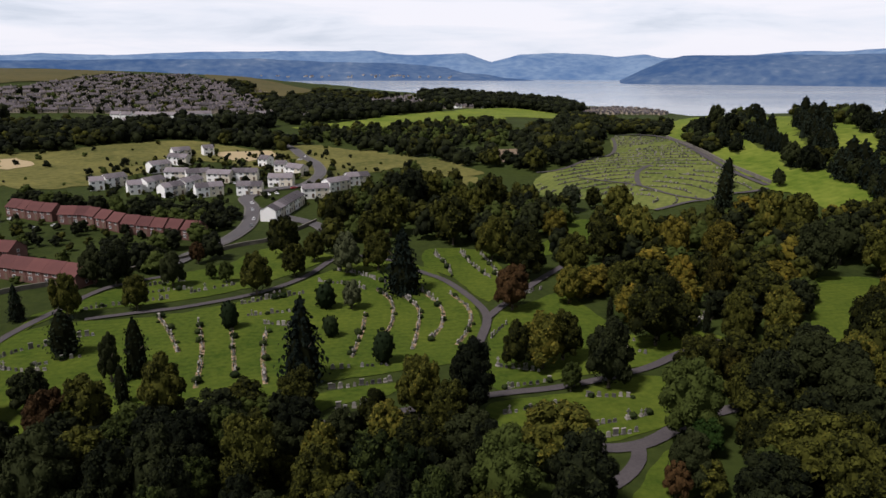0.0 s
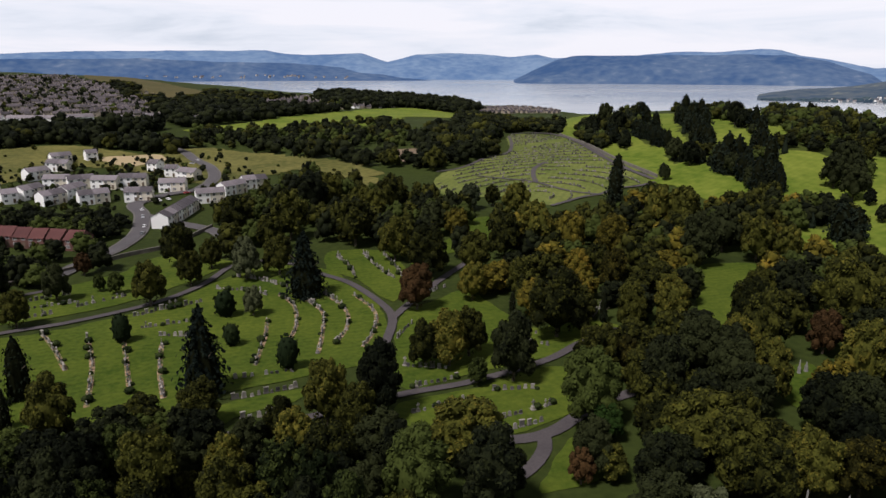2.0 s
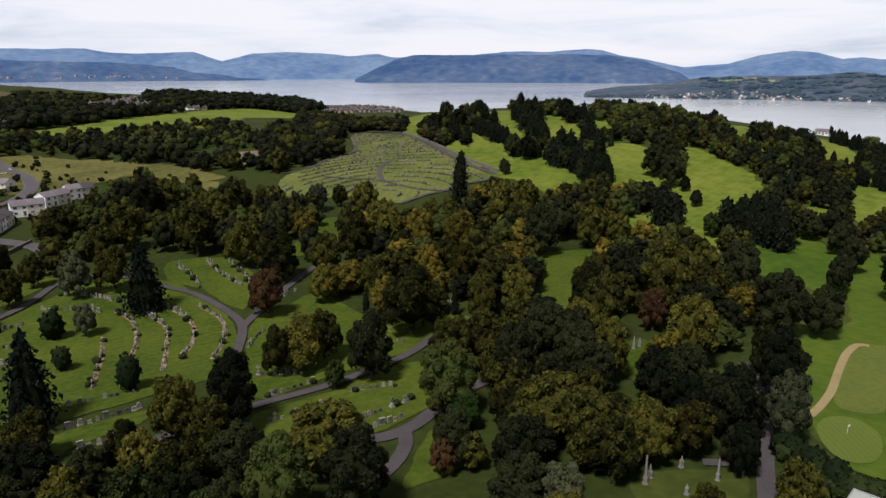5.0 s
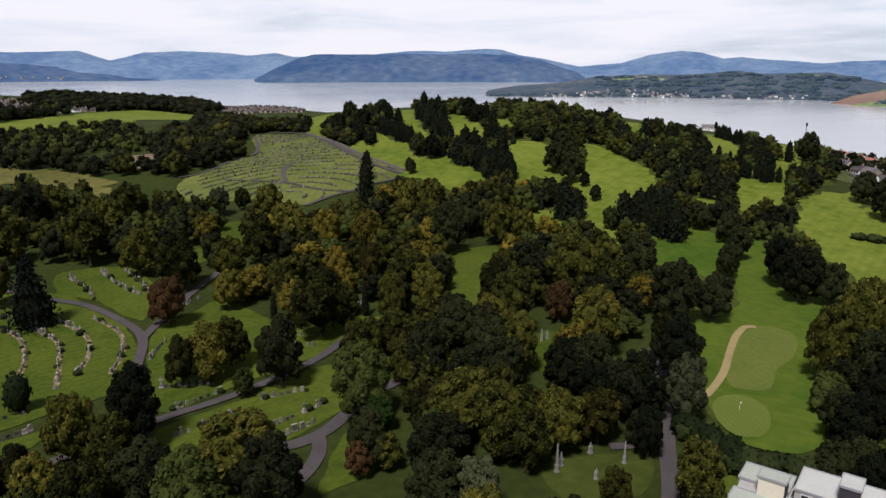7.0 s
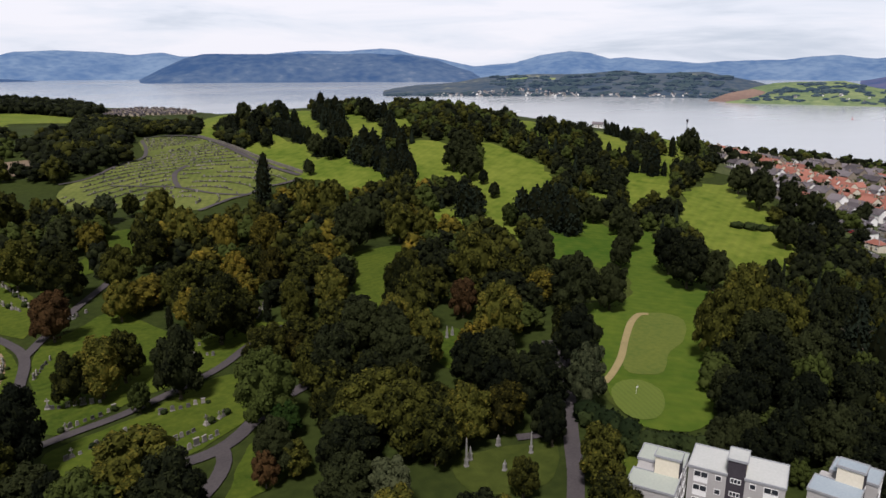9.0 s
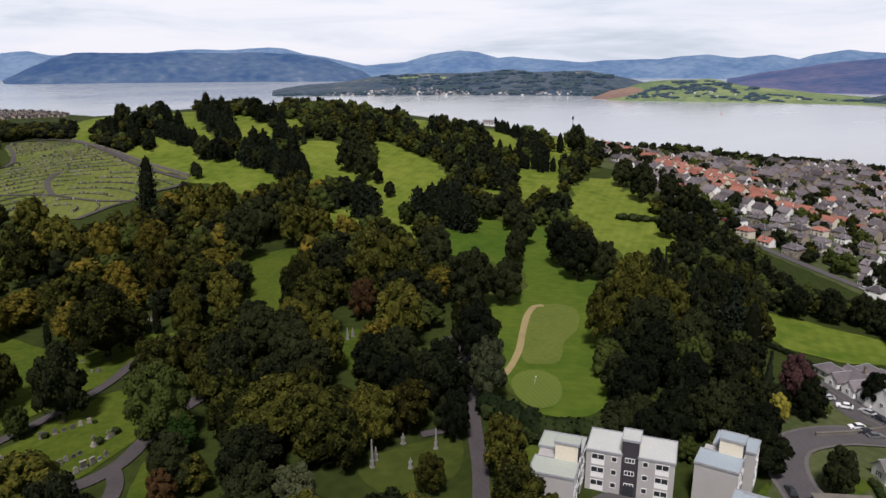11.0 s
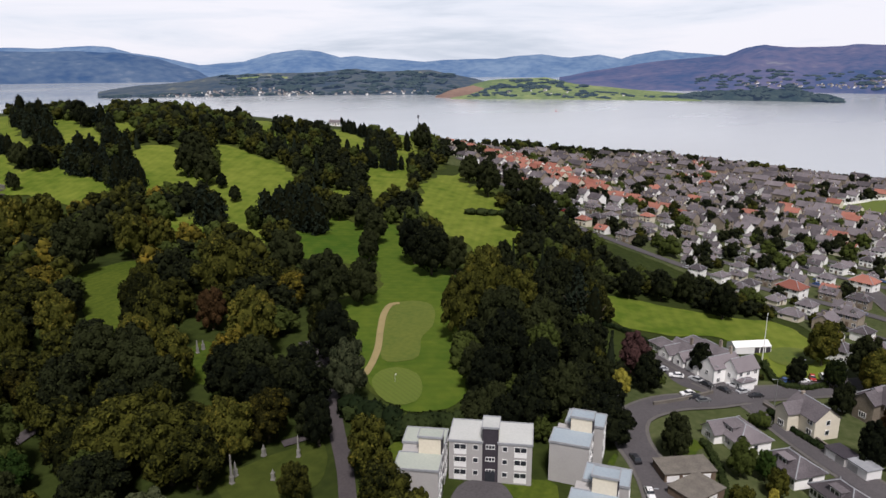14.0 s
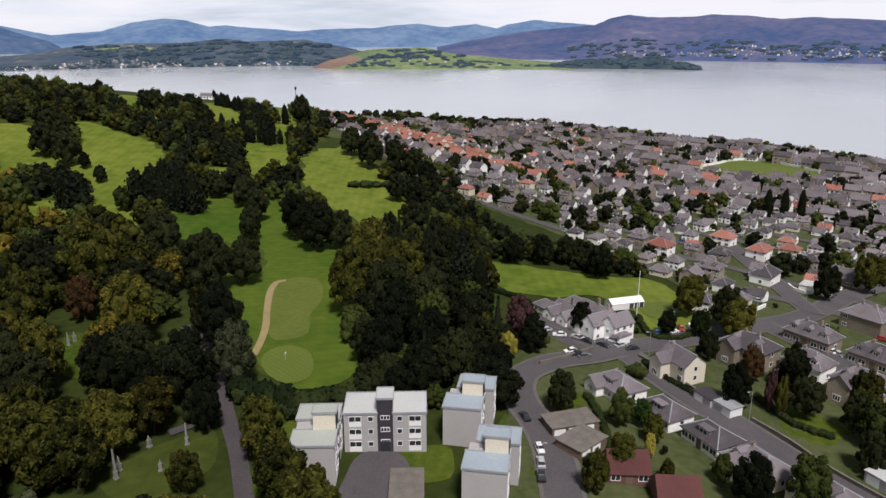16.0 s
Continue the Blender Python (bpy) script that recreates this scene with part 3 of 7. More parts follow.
PUTTING_GREEN = [
    [(121.1, 99.0), (126.4, 100.4), (130.4, 98.0), (130.2, 92.5), (125.1, 87.1), (118.7, 84.5), (114.6, 87.2), (115.8, 93.0)],
]
CLUB_LAWNS = [
    [(219, 80), (224, 60), (226, 40), (232, 26), (218, 14), (196, 8), (185, 14), (187, 22), (197, 26), (205, 38), (198, 50), (197, 66)],
    [(140, 35), (146, 33), (146, 25), (142, 21), (134, 23), (132, 28), (135, 32)],
    [(123, 41), (124, 39), (114, 32), (100, 27), (98, 31), (108, 36)],
    [(117, 26), (122, 24), (106, 17), (104, 21)],
    [(102, 56), (107, 50), (108, 45), (99, 42), (94, 50)],
    [(94, 71), (87, 68), (80, 70), (92, 77), (107, 78)],
    [(157, -12), (155, -20), (152, -25), (144, -22), (144, -14), (149, -12)],
    [(138, 24), (142, 19), (132, 16), (123, 19)],
]
CLUB_GREEN = [
    [(203, 24), (209, 20), (209, 14), (200, 13), (194, 18), (196, 23)],
]
SPORTS_PITCH = [
    [(549, 37), (600, 11), (610, -7), (589, -29), (563, -50), (517, -33), (514, -6), (527, 20)],
]
TOWN = [
    [(419, 278), (933, 482), (920, 337), (829, 138), (823, -37), (794, -119), (736, -168), (250, -73), (133, -45), (114, -22), (107, -5), (100, 21), (97, 30), (148, 47), (182, 48), (184, 43), (182, 15), (202, 9), (234, 19), (279, 66), (311, 143), (371, 215)],
]
MOOR = [
    [(-492, 1510), (-420, 1506), (-347, 1400), (-229, 1208), (-191, 1123), (-190, 976), (-242, 940), (-289, 1093), (-368, 1183)],
    [(-987, 1182), (-817, 1352), (-607, 1382), (-531, 1034), (-542, 966), (-678, 805)],
]

# ---- roads and paths (centre line x, y in metres; width) ----
PATHS = [
    ([(-116.2, 160.3), (-117.8, 176.6), (-116.8, 190.9), (-114.9, 202.9), (-110.3, 222.5), (-95.3, 237.1)], 3.2),
    ([(-103.6, 193.5), (-91.2, 199.1), (-78.0, 204.6), (-61.0, 218.4), (-48.2, 237.6), (-41.2, 257.0), (-30.9, 260.7), (-17.5, 252.1), (-8.4, 241.0), (1.2, 230.5), (9.9, 211.7), (13.0, 198.0), (10.2, 181.9), (6.5, 165.6), (2.1, 153.0)], 3.2),
    ([(13.0, 198.0), (20.5, 211.0), (31.6, 229.0), (43.9, 245.9), (55.3, 262.4)], 3.2),
    ([(-32.5, 129.7), (-26.5, 134.5), (-17.4, 137.6), (-3.0, 143.6), (12.6, 150.7), (29.0, 155.1), (50.1, 163.7), (62.9, 172.9), (75.4, 178.7)], 3.2),
    ([(8.9, 132.9), (13.5, 131.9), (24.5, 128.0), (34.4, 126.8), (41.9, 129.3), (49.5, 135.2), (58.6, 140.7), (68.5, 143.8)], 4.2),
    ([(39.0, 127.2), (37.9, 122.8), (35.0, 118.1), (30.9, 113.9), (25.6, 110.4)], 3.6),
    ([(115.3, 262.5), (122.5, 280.4), (135.2, 295.7), (139.2, 314.4), (142.3, 328.3)], 4.0),
    ([(157.4, 340.1), (147.0, 338.3), (136.1, 339.6), (126.0, 334.3), (116.4, 333.2), (98.2, 323.2)], 3.0),
    ([(102.9, 368.2), (104.7, 380.6), (109.6, 396.0), (119.7, 408.8)], 3.4),
    ([(55.3, 417.2), (64.7, 417.6), (75.5, 424.4), (93.7, 446.2), (107.7, 456.3), (117.3, 485.9), (125.9, 531.1)], 3.0),
    ([(130.5, 543.7), (146.7, 530.3), (156.5, 500.6), (154.4, 427.0), (154.8, 371.8), (158.7, 344.5)], 4.0),
    ([(75.9, 395.5), (88.2, 381.6), (102.1, 368.5), (114.7, 345.9), (126.0, 334.3)], 2.6),
    ([(89.5, 96.7), (94.6, 94.2), (99.1, 93.1)], 3.0),
    ([(128.1, 127.6), (122.3, 117.1), (114.8, 106.4), (107.1, 98.8), (98.6, 90.2), (90.2, 81.0), (80.1, 71.4), (73.4, 65.2)], 4.0),
    ([(122.1, 123.6), (123.4, 119.1), (123.9, 112.1)], 3.0),
]
ROADS = [
    ([(-100.4, 250.8), (-94.5, 274.4), (-89.2, 291.4), (-87.9, 313.8), (-93.8, 342.7), (-102.3, 364.3), (-94.3, 385.4), (-78.5, 400.4), (-76.1, 436.4), (-84.8, 475.0), (-101.2, 511.0), (-112.5, 537.2), (-125.2, 556.7)], 6.0),
    ([(-93.8, 342.7), (-75.5, 327.2), (-56.5, 309.7), (-46.2, 291.0)], 5.0),
    ([(92.3, 18.6), (104.6, 23.1), (115.9, 27.8), (124.6, 33.5), (131.6, 39.1), (138.6, 41.8), (145.0, 41.5), (154.0, 37.1), (161.5, 29.8), (170.7, 23.1)], 6.5),
    ([(171.2, 34.9), (166.4, 22.4), (159.3, 14.6), (151.8, 6.2), (143.8, -3.5), (134.5, -13.9), (127.4, -22.8), (122.0, -30.7)], 6.5),
    ([(170.7, 23.1), (181.1, 11.7), (190.6, 2.5), (203.5, -8.7), (223.7, -21.3), (261.6, -35.8), (292.6, -51.6), (321.2, -69.3)], 6.5),
    ([(203.5, -8.7), (192.8, -20.9), (177.5, -32.0), (164.0, -40.9)], 6.0),
    ([(261.6, -35.8), (254.9, -41.7), (245.8, -50.0)], 6.0),
    ([(225.0, -22.9), (255.1, -14.4), (281.3, -5.1), (323.6, 7.9)], 6.0),
    ([(171.2, 34.9), (176.2, 40.7), (180.5, 48.2)], 5.0),
]
CAR_PARK = [
    [(180.8, 49.1), (183.4, 44.9), (173.0, 30.8), (170.5, 20.3), (162.9, 23.2), (164.0, 31.8), (166.2, 40.4)],
]
FLAT_COURT = [
    [(99.1, 59.6), (102.7, 54.4), (98.0, 48.6), (88.8, 45.2), (84.0, 55.2), (91.2, 58.5)],
]
SAND_PATH = [(166.0, 123.9), (163.5, 125.4), (156.3, 122.5), (146.2, 116.0), (136.4, 109.2), (128.0, 104.6), (122.2, 102.1)]


def smooth_loop(pts, step, closed=True, wobble=0.0):
    """Catmull-Rom curve through corners, resampled at step metres."""
    p = [Vector(q) for q in pts]
    n, line = len(p), []
    for i in range(n if closed else n - 1):
        a, b, c, d = (p[(i + k) % n] if closed else p[min(max(i + k, 0), n - 1)] for k in (-1, 0, 1, 2))
        m = max(2, int((c - b).length / step))
        for k in range(m):
            t = k / m
            q = 0.5 * (2 * b + (c - a) * t + (2 * a - 5 * b + 4 * c - d) * t * t + (3 * b - a - 3 * c + d) * t ** 3)
            if wobble:
                q = q + Vector((noise.noise(Vector((q.x * 0.15, q.y * 0.15, 3))), noise.noise(Vector((q.x * 0.15, q.y * 0.15, 9))))) * wobble
            line.append(q)
    if not closed:
        line.append(p[-1])
    return line


def inside(x, y, poly):
    x, y = np.asarray(x, float), np.asarray(y, float)
    hit = np.zeros(x.shape, bool)
    j = len(poly) - 1
    for i in range(len(poly)):
        (xi, yi), (xj, yj) = poly[i], poly[j]
        with np.errstate(divide="ignore", invalid="ignore"):
            hit ^= ((yi > y) != (yj > y)) & (x < (xj - xi) * (y - yi) / (yj - yi + 1e-12) + xi)
        j = i
    return hit


from mathutils.geometry import delaunay_2d_cdt

OPEN_AREAS = []


def patch(name, poly, mat, lift, label, category="grass", wobble=1.0, keep_open=True):
    """A piece of ground cover that follows the ground."""
    cx, cy = np.mean([p[0] for p in poly]), np.mean([p[1] for p in poly])
    far = math.hypot(cx, cy)
    step = min(max(2.0, far / 90), 14)
    rim = smooth_loop(poly, step, True, wobble * min(far / 150, 4))
    flat = [(q.x, q.y) for q in rim]
    xs, ys = [q[0] for q in flat], [q[1] for q in flat]
    X, Y = np.meshgrid(np.arange(min(xs), max(xs), step * 1.3), np.arange(min(ys), max(ys), step * 1.3))
    k = inside(X, Y, flat)
    inner = [Vector(q) for q in zip(X[k], Y[k])]
    n = len(rim)
    vs, _, fs, *_ = delaunay_2d_cdt([*rim, *inner], [], [list(range(n))], 1, 1e-4)
    x, y = np.array([q.x for q in vs]), np.array([q.y for q in vs])
    z = height(x, y) + lift * (1 + far / 160)
    me = array_mesh(name, np.stack([x, y, z], -1), np.array([f[:3] for f in fs]), mat, True)
    if keep_open:
        OPEN_AREAS.append(flat)
    return tagged(new(name, me), label, category, kind="structure")


ROAD_LINES = []


def ribbon(name, pts, width, mat, lift, label, category, step=2.5, edge=0.0):
    line = smooth_loop(pts, step, False)
    cols = np.array([-0.5, -0.17, 0.17, 0.5])
    q = np.array([p[:2] for p in line])
    d = np.gradient(q, axis=0)
    d /= np.linalg.norm(d, axis=1)[:, None] + 1e-9
    side = np.stack([-d[:, 1], d[:, 0]], -1)
    w = width * (1 + 0.04 * np.sin(q[:, 0] * 0.21) * np.sin(q[:, 1] * 0.17))
    xy = q[:, None] + side[:, None] * (w[:, None] * cols)[..., None]
    z = height(xy[..., 0], xy[..., 1])
    z = 0.5 * (z.max(1)[:, None] + z) + lift * (1 + np.hypot(q[:, 0], q[:, 1]) / 160)[:, None]
    v = np.concatenate([xy, z[..., None]], -1).reshape(-1, 3)
    k = len(cols)
    f = [(i * k + j, i * k + j + 1, (i + 1) * k + j + 1, (i + 1) * k + j) for i in range(len(line) - 1) for j in range(k - 1)]
    ROAD_LINES.append((line, width))
    ob = new(name, array_mesh(name, v, f, mat, True))
    if np.array(ob.data.polygons[0].normal)[2] < 0:
        ob.data.flip_normals()
    return tagged(ob, label, category, kind="structure")


for poly in TOWN:
    patch("ground_town", poly, M_TOWN, 0.05, "grey-green garden ground of the seaside town", "ground", keep_open=False)
for poly in MOOR:
    patch("ground_moor", poly, M_MOOR, 0.10, "brown heather moor on the skyline", "ground")
for poly in MEADOWS:
    patch("meadow", poly, M_MEADOW, 0.08, "dry yellow-green meadow grass", "field", 2.0)
for poly in PASTURES:
    patch("pasture", poly, M_FAIRWAY, 0.10, "bright green open pasture", "field", 2.0)
for poly in TAN_FIELDS:
    patch("bare_field", poly, M_STUBBLE, 0.14, "bare tan levelled ground", "field", 1.5)
for poly in EARTH:
    patch("bare_earth", poly, M_EARTH, 0.12, "bare brown earth and gravel", "ground", 2.0)
for poly in GOLF_ROUGH:
    patch("golf_rough", poly, M_ROUGH, 0.05, "longer green grass between the fairways", "grass", 2.0, False)
for poly in FAR_CEMETERY:
    patch("cemetery_lawn", poly, M_FARLAWN, 0.08, "pale mown lawn of the upper cemetery", "lawn")
for poly in CEMETERY_LAWNS:
    # the last lawn's tree shade and leaf litter are put into darker grass
    patch("cemetery_lawn", poly, M_ROUGH if poly is CEMETERY_LAWNS[-1] else M_LAWN, 0.08, "mown green cemetery lawn", "lawn")
for poly in FAIRWAYS:
    patch("fairway", poly, M_FAIRWAY, 0.10, "bright mown golf fairway grass", "fairway", 2.0)
for poly in STRIPED_FAIRWAY:
    patch("striped_fairway", poly, M_STRIPED, 0.08, "golf fairway with mown stripes", "fairway", 1.5)
for poly in APRON:
    patch("green_apron", poly, M_APRON, 0.14, "pale yellow-green semi-rough apron", "grass", 0.3)
for poly in PUTTING_GREEN:
    patch("putting_green", poly, M_GREEN, 0.16, "smooth pale putting green", "grass", 0.2)
for poly in CLUB_LAWNS:
    patch("garden_lawn", poly, M_FAIRWAY if poly is CLUB_LAWNS[0] else M_LAWN, 0.09, "short green lawn beside the club and flats", "lawn")
for poly in CLUB_GREEN:
    patch("practice_green", poly, M_APRON, 0.15, "pale practice putting green", "grass", 0.3)
for poly in SPORTS_PITCH:
    patch("sports_pitch", poly, M_GREEN, 0.12, "pale green walled sports pitch", "field", 0.3)
for poly in CAR_PARK + FLAT_COURT:
    patch("parking_court", poly, M_ROAD, 0.12, "grey tarmac parking court", "car park", 0.3)
for pts, w in PATHS:
    ribbon("path", pts, w * 0.8, M_PATH, 0.16, "narrow grey tarmac cemetery path", "path")
for pts, w in ROADS:
    ribbon("pavement", pts, w + 1.6, M_PAVE, 0.17, "pale concrete footway with kerb", "pavement")
    ribbon("road", pts, w, M_ROAD, 0.22, "grey asphalt street", "road")
ribbon("sand_path", SAND_PATH, 1.9, M_SAND, 0.18, "sandy worn track beside the green", "path")

# ---- buildings: rows (x0, y0, x1, y1) and single houses (x, y, turn) in metres and degrees ----
ESTATE_ROWS = [(-193, 383, -186, 387), (-188, 392, -182, 400), (-169, 373, -161, 378), (-162, 381, -157, 391), (-147, 368, -141, 376), (-142, 380, -137, 394), (-180, 435, -173, 444), (-179, 467, -167, 465), (-162, 415, -150, 415), (-149, 410, -138, 416), (-136, 411, -123, 410), (-124, 416, -109, 417), (-130, 368, -118, 375), (-109, 375, -97, 376), (-98, 399, -85, 399), (-80, 319, -74, 355), (-74, 369, -61, 373), (-64, 383, -54, 394), (-55, 402, -44, 408), (-121, 469, -112, 465), (-106, 445, -97, 444), (-94, 435, -85, 430), (-185, 488, -177, 494), (-170, 500, -162, 505)]
BRICK_ROWS = [(-198, 323, -188, 319), (-187, 318, -173, 314), (-169, 310, -157, 310), (-157, 310, -136, 299), (-136, 299, -117, 295), (-117, 296, -101, 291), (-152, 237, -118, 225), (-173, 242, -155, 239), (-179, 259, -157, 254)]
WHITE_BLOCKS = [(-317, 688, -296, 688), (-294, 692, -272, 691), (-270, 692, -256, 691), (-248, 697, -230, 712), (-206, 707, -193, 711), (-184, 723, -169, 742), (-150, 706, -135, 727), (-281, 637, -272, 641)]
TOWN_HILL = [(-540, 701), (-429, 699), (-279, 735), (-182, 764), (-237, 985), (-326, 1095), (-439, 1251), (-516, 1052), (-498, 938), (-521, 856), (-586, 765)]
TOWN_BAY = [(-188, 1080), (-126, 1128), (-62, 1246), (96, 1286), (81, 1076), (-18, 952), (-113, 1002)]
TOWN_SHORE = [(235, 1223), (328, 1328), (558, 1802), (361, 1163), (191, 990)]


# ---- buildings ----
occupied = []
BUILT = []
_wmesh = {}
BUILDS = []


def window_mesh(w, h, bars=1):
    """Casement in one piece: frame with sunk panes; its back is at y = 0 and it faces -y."""
    key = (w, h, bars)
    if key not in _wmesh:
        t, n = 0.09, bars + 1
        xs = [-w / 2]
        for k in range(n):
            a, b = -w / 2 + w * k / n, -w / 2 + w * (k + 1) / n
            xs += [a + (t if k == 0 else t / 2), b - (t if k == n - 1 else t / 2)]
        xs.append(w / 2)
        zs = [0, t, h - t, h]
        nx = len(xs)
        v = [(x, -0.08, z) for z in zs for x in xs] + [(x, 0.03, z) for z in (0, h) for x in (xs[0], xs[-1])]
        f, glass = [], []
        o = nx * 4
        for j in range(3):
            for i in range(nx - 1):
                q = (j * nx + i, j * nx + i + 1, (j + 1) * nx + i + 1, (j + 1) * nx + i)
                if j == 1 and i % 2 == 1:
                    c = len(v)
                    v += [(v[k][0], -0.03, v[k][2]) for k in q]
                    f += [(q[k], q[(k + 1) % 4], c + (k + 1) % 4, c + k) for k in range(4)]
                    glass.append(len(f))
                    f.append((c, c + 1, c + 2, c + 3))
                else:
                    f.append(q)
        f += [(0, o, o + 1, nx - 1)[::-1], (3 * nx, 4 * nx - 1, o + 3, o + 2)[::-1], (0, 3 * nx, o + 2, o)[::-1], (nx - 1, o + 1, o + 3, 4 * nx - 1)[::-1]]
        me = Geo().add(v, f).mesh("window", M_TRIM)
        me.materials.append(M_GLASS)
        for i in glass:
            me.polygons[i].material_index = 1
        _wmesh[key] = me
    return _wmesh[key]


def gable_wall(w, d, h, rh):
    g = Geo()
    x, y = w / 2, d / 2
    v = [(-x, -y, -1.5), (x, -y, -1.5), (x, y, -1.5), (-x, y, -1.5), (-x, -y, h), (x, -y, h), (x, y, h), (-x, y, h), (-x, 0, h + rh), (x, 0, h + rh)]
    return g.add(v, [(0, 1, 5, 4), (2, 3, 7, 6), (1, 2, 6, 9, 5), (3, 0, 4, 8, 7), (0, 3, 2, 1)])


def gable_roof(w, d, h, rh, over=0.35, thick=0.16):
    g = Geo()
    x = w / 2 + over * 0.6
    k = rh / (d / 2)
    y, zb = d / 2 + over, h - over * k
    for s in (1, -1):
        v = [(-x, s * y, zb), (x, s * y, zb), (x, 0, h + rh), (-x, 0, h + rh)]
        v += [(a, b, c + thick) for a, b, c in v]
        f = [(0, 1, 2, 3), (7, 6, 5, 4), (0, 4, 5, 1), (1, 5, 6, 2), (3, 7, 4, 0), (2, 6, 7, 3)]
        g.add(v, f if s < 0 else [q[::-1] for q in f])
    return g


def hip_roof(w, d, h, rh, over=0.4, thick=0.14):
    g = Geo()
    x, y = w / 2 + over, d / 2 + over
    r = max(0.3, w / 2 - d / 2 * 0.9)
    v = [(-x, -y, h), (x, -y, h), (x, y, h), (-x, y, h), (-r, 0, h + rh), (r, 0, h + rh)]
    v = [(a, b, c - thick) for a, b, c in v[:4]] + [(a, b, c) for a, b, c in v]
    return g.add(v, [(4, 5, 9, 8), (6, 7, 8, 9), (5, 6, 9), (7, 4, 8), (0, 1, 5, 4), (1, 2, 6, 5), (2, 3, 7, 6), (3, 0, 4, 7), (3, 2, 1, 0)])


def ridge_tiles(w, d, h, rh, hip, over=0.4):
    g = Geo()
    if hip:
        r = max(0.3, w / 2 - d / 2 * 0.9)
        g.tube((-r, 0, h + rh + 0.03), (r, 0, h + rh + 0.03), 0.13, 0.13, 6)
        for sx in (-1, 1):
            for sy in (-1, 1):
                g.tube((sx * r, 0, h + rh + 0.03), (sx * (w / 2 + over), sy * (d / 2 + over), h + 0.03), 0.12, 0.12, 6)
    else:
        g.tube((-w / 2 - 0.2, 0, h + rh + 0.17), (w / 2 + 0.2, 0, h + rh + 0.17), 0.12, 0.12, 6)
    return g


def chimney_geo(h, pots=2):
    g = Geo()
    g.box(-0.45, -0.3, 0, 0.45, 0.3, h).box(-0.52, -0.37, h - 0.18, 0.52, 0.37, h)
    for k in range(pots):
        g.tube((-0.22 + 0.44 * k / max(1, pots - 1), 0, h), (-0.22 + 0.44 * k / max(1, pots - 1), 0, h + 0.4), 0.12, 0.09, 7)
    return g


CHIMNEYS = [chimney_geo(1.7).mesh("chimney", M_CHIM), chimney_geo(2.3, 3).mesh("chimney", M_CHIM)]
_door = Geo().box(-0.5, -0.07, 0, 0.5, 0.03, 2.05).box(-0.6, -0.05, 0, -0.5, 0.03, 2.15).box(0.5, -0.05, 0, 0.6, 0.03, 2.15).box(-0.6, -0.05, 2.05, 0.6, 0.03, 2.15)
DOOR = _door.mesh("door", M_WOOD)


def dormer(parent, x, y, z, w, h, wall, roof, flat=False):
    """A roof dormer that faces -y: cheeks, own roof, window."""
    dm = part("dormer", Geo().box(-w / 2, 0, -0.6, w / 2, 2.2, h), wall, parent, at=pose(x, y, z))
    if flat:
        part("dormer_roof", Geo().box(-w / 2 - 0.2, -0.2, h, w / 2 + 0.2, 2.3, h + 0.14), roof, dm)
    else:
        g = gable_roof(2.6, w, h, w * 0.38, 0.15, 0.1).moved(pose(0, 1.1, 0, 0, 0, 90))
        part("dormer_roof", g, roof, dm)
        part("dormer_gable", Geo().add([(-w / 2, 0.0, h), (w / 2, 0.0, h), (0, 0.0, h + w * 0.38), (-w / 2, 0.2, h), (w / 2, 0.2, h), (0, 0.2, h + w * 0.38)], [(0, 1, 2), (5, 4, 3), (0, 3, 4, 1), (1, 4, 5, 2), (2, 5, 3, 0)]), M_TRIM, dm)
    part("window", window_mesh(w * 0.75, h * 0.75, 1), None, dm, at=pose(0, -0.0, 0.15))


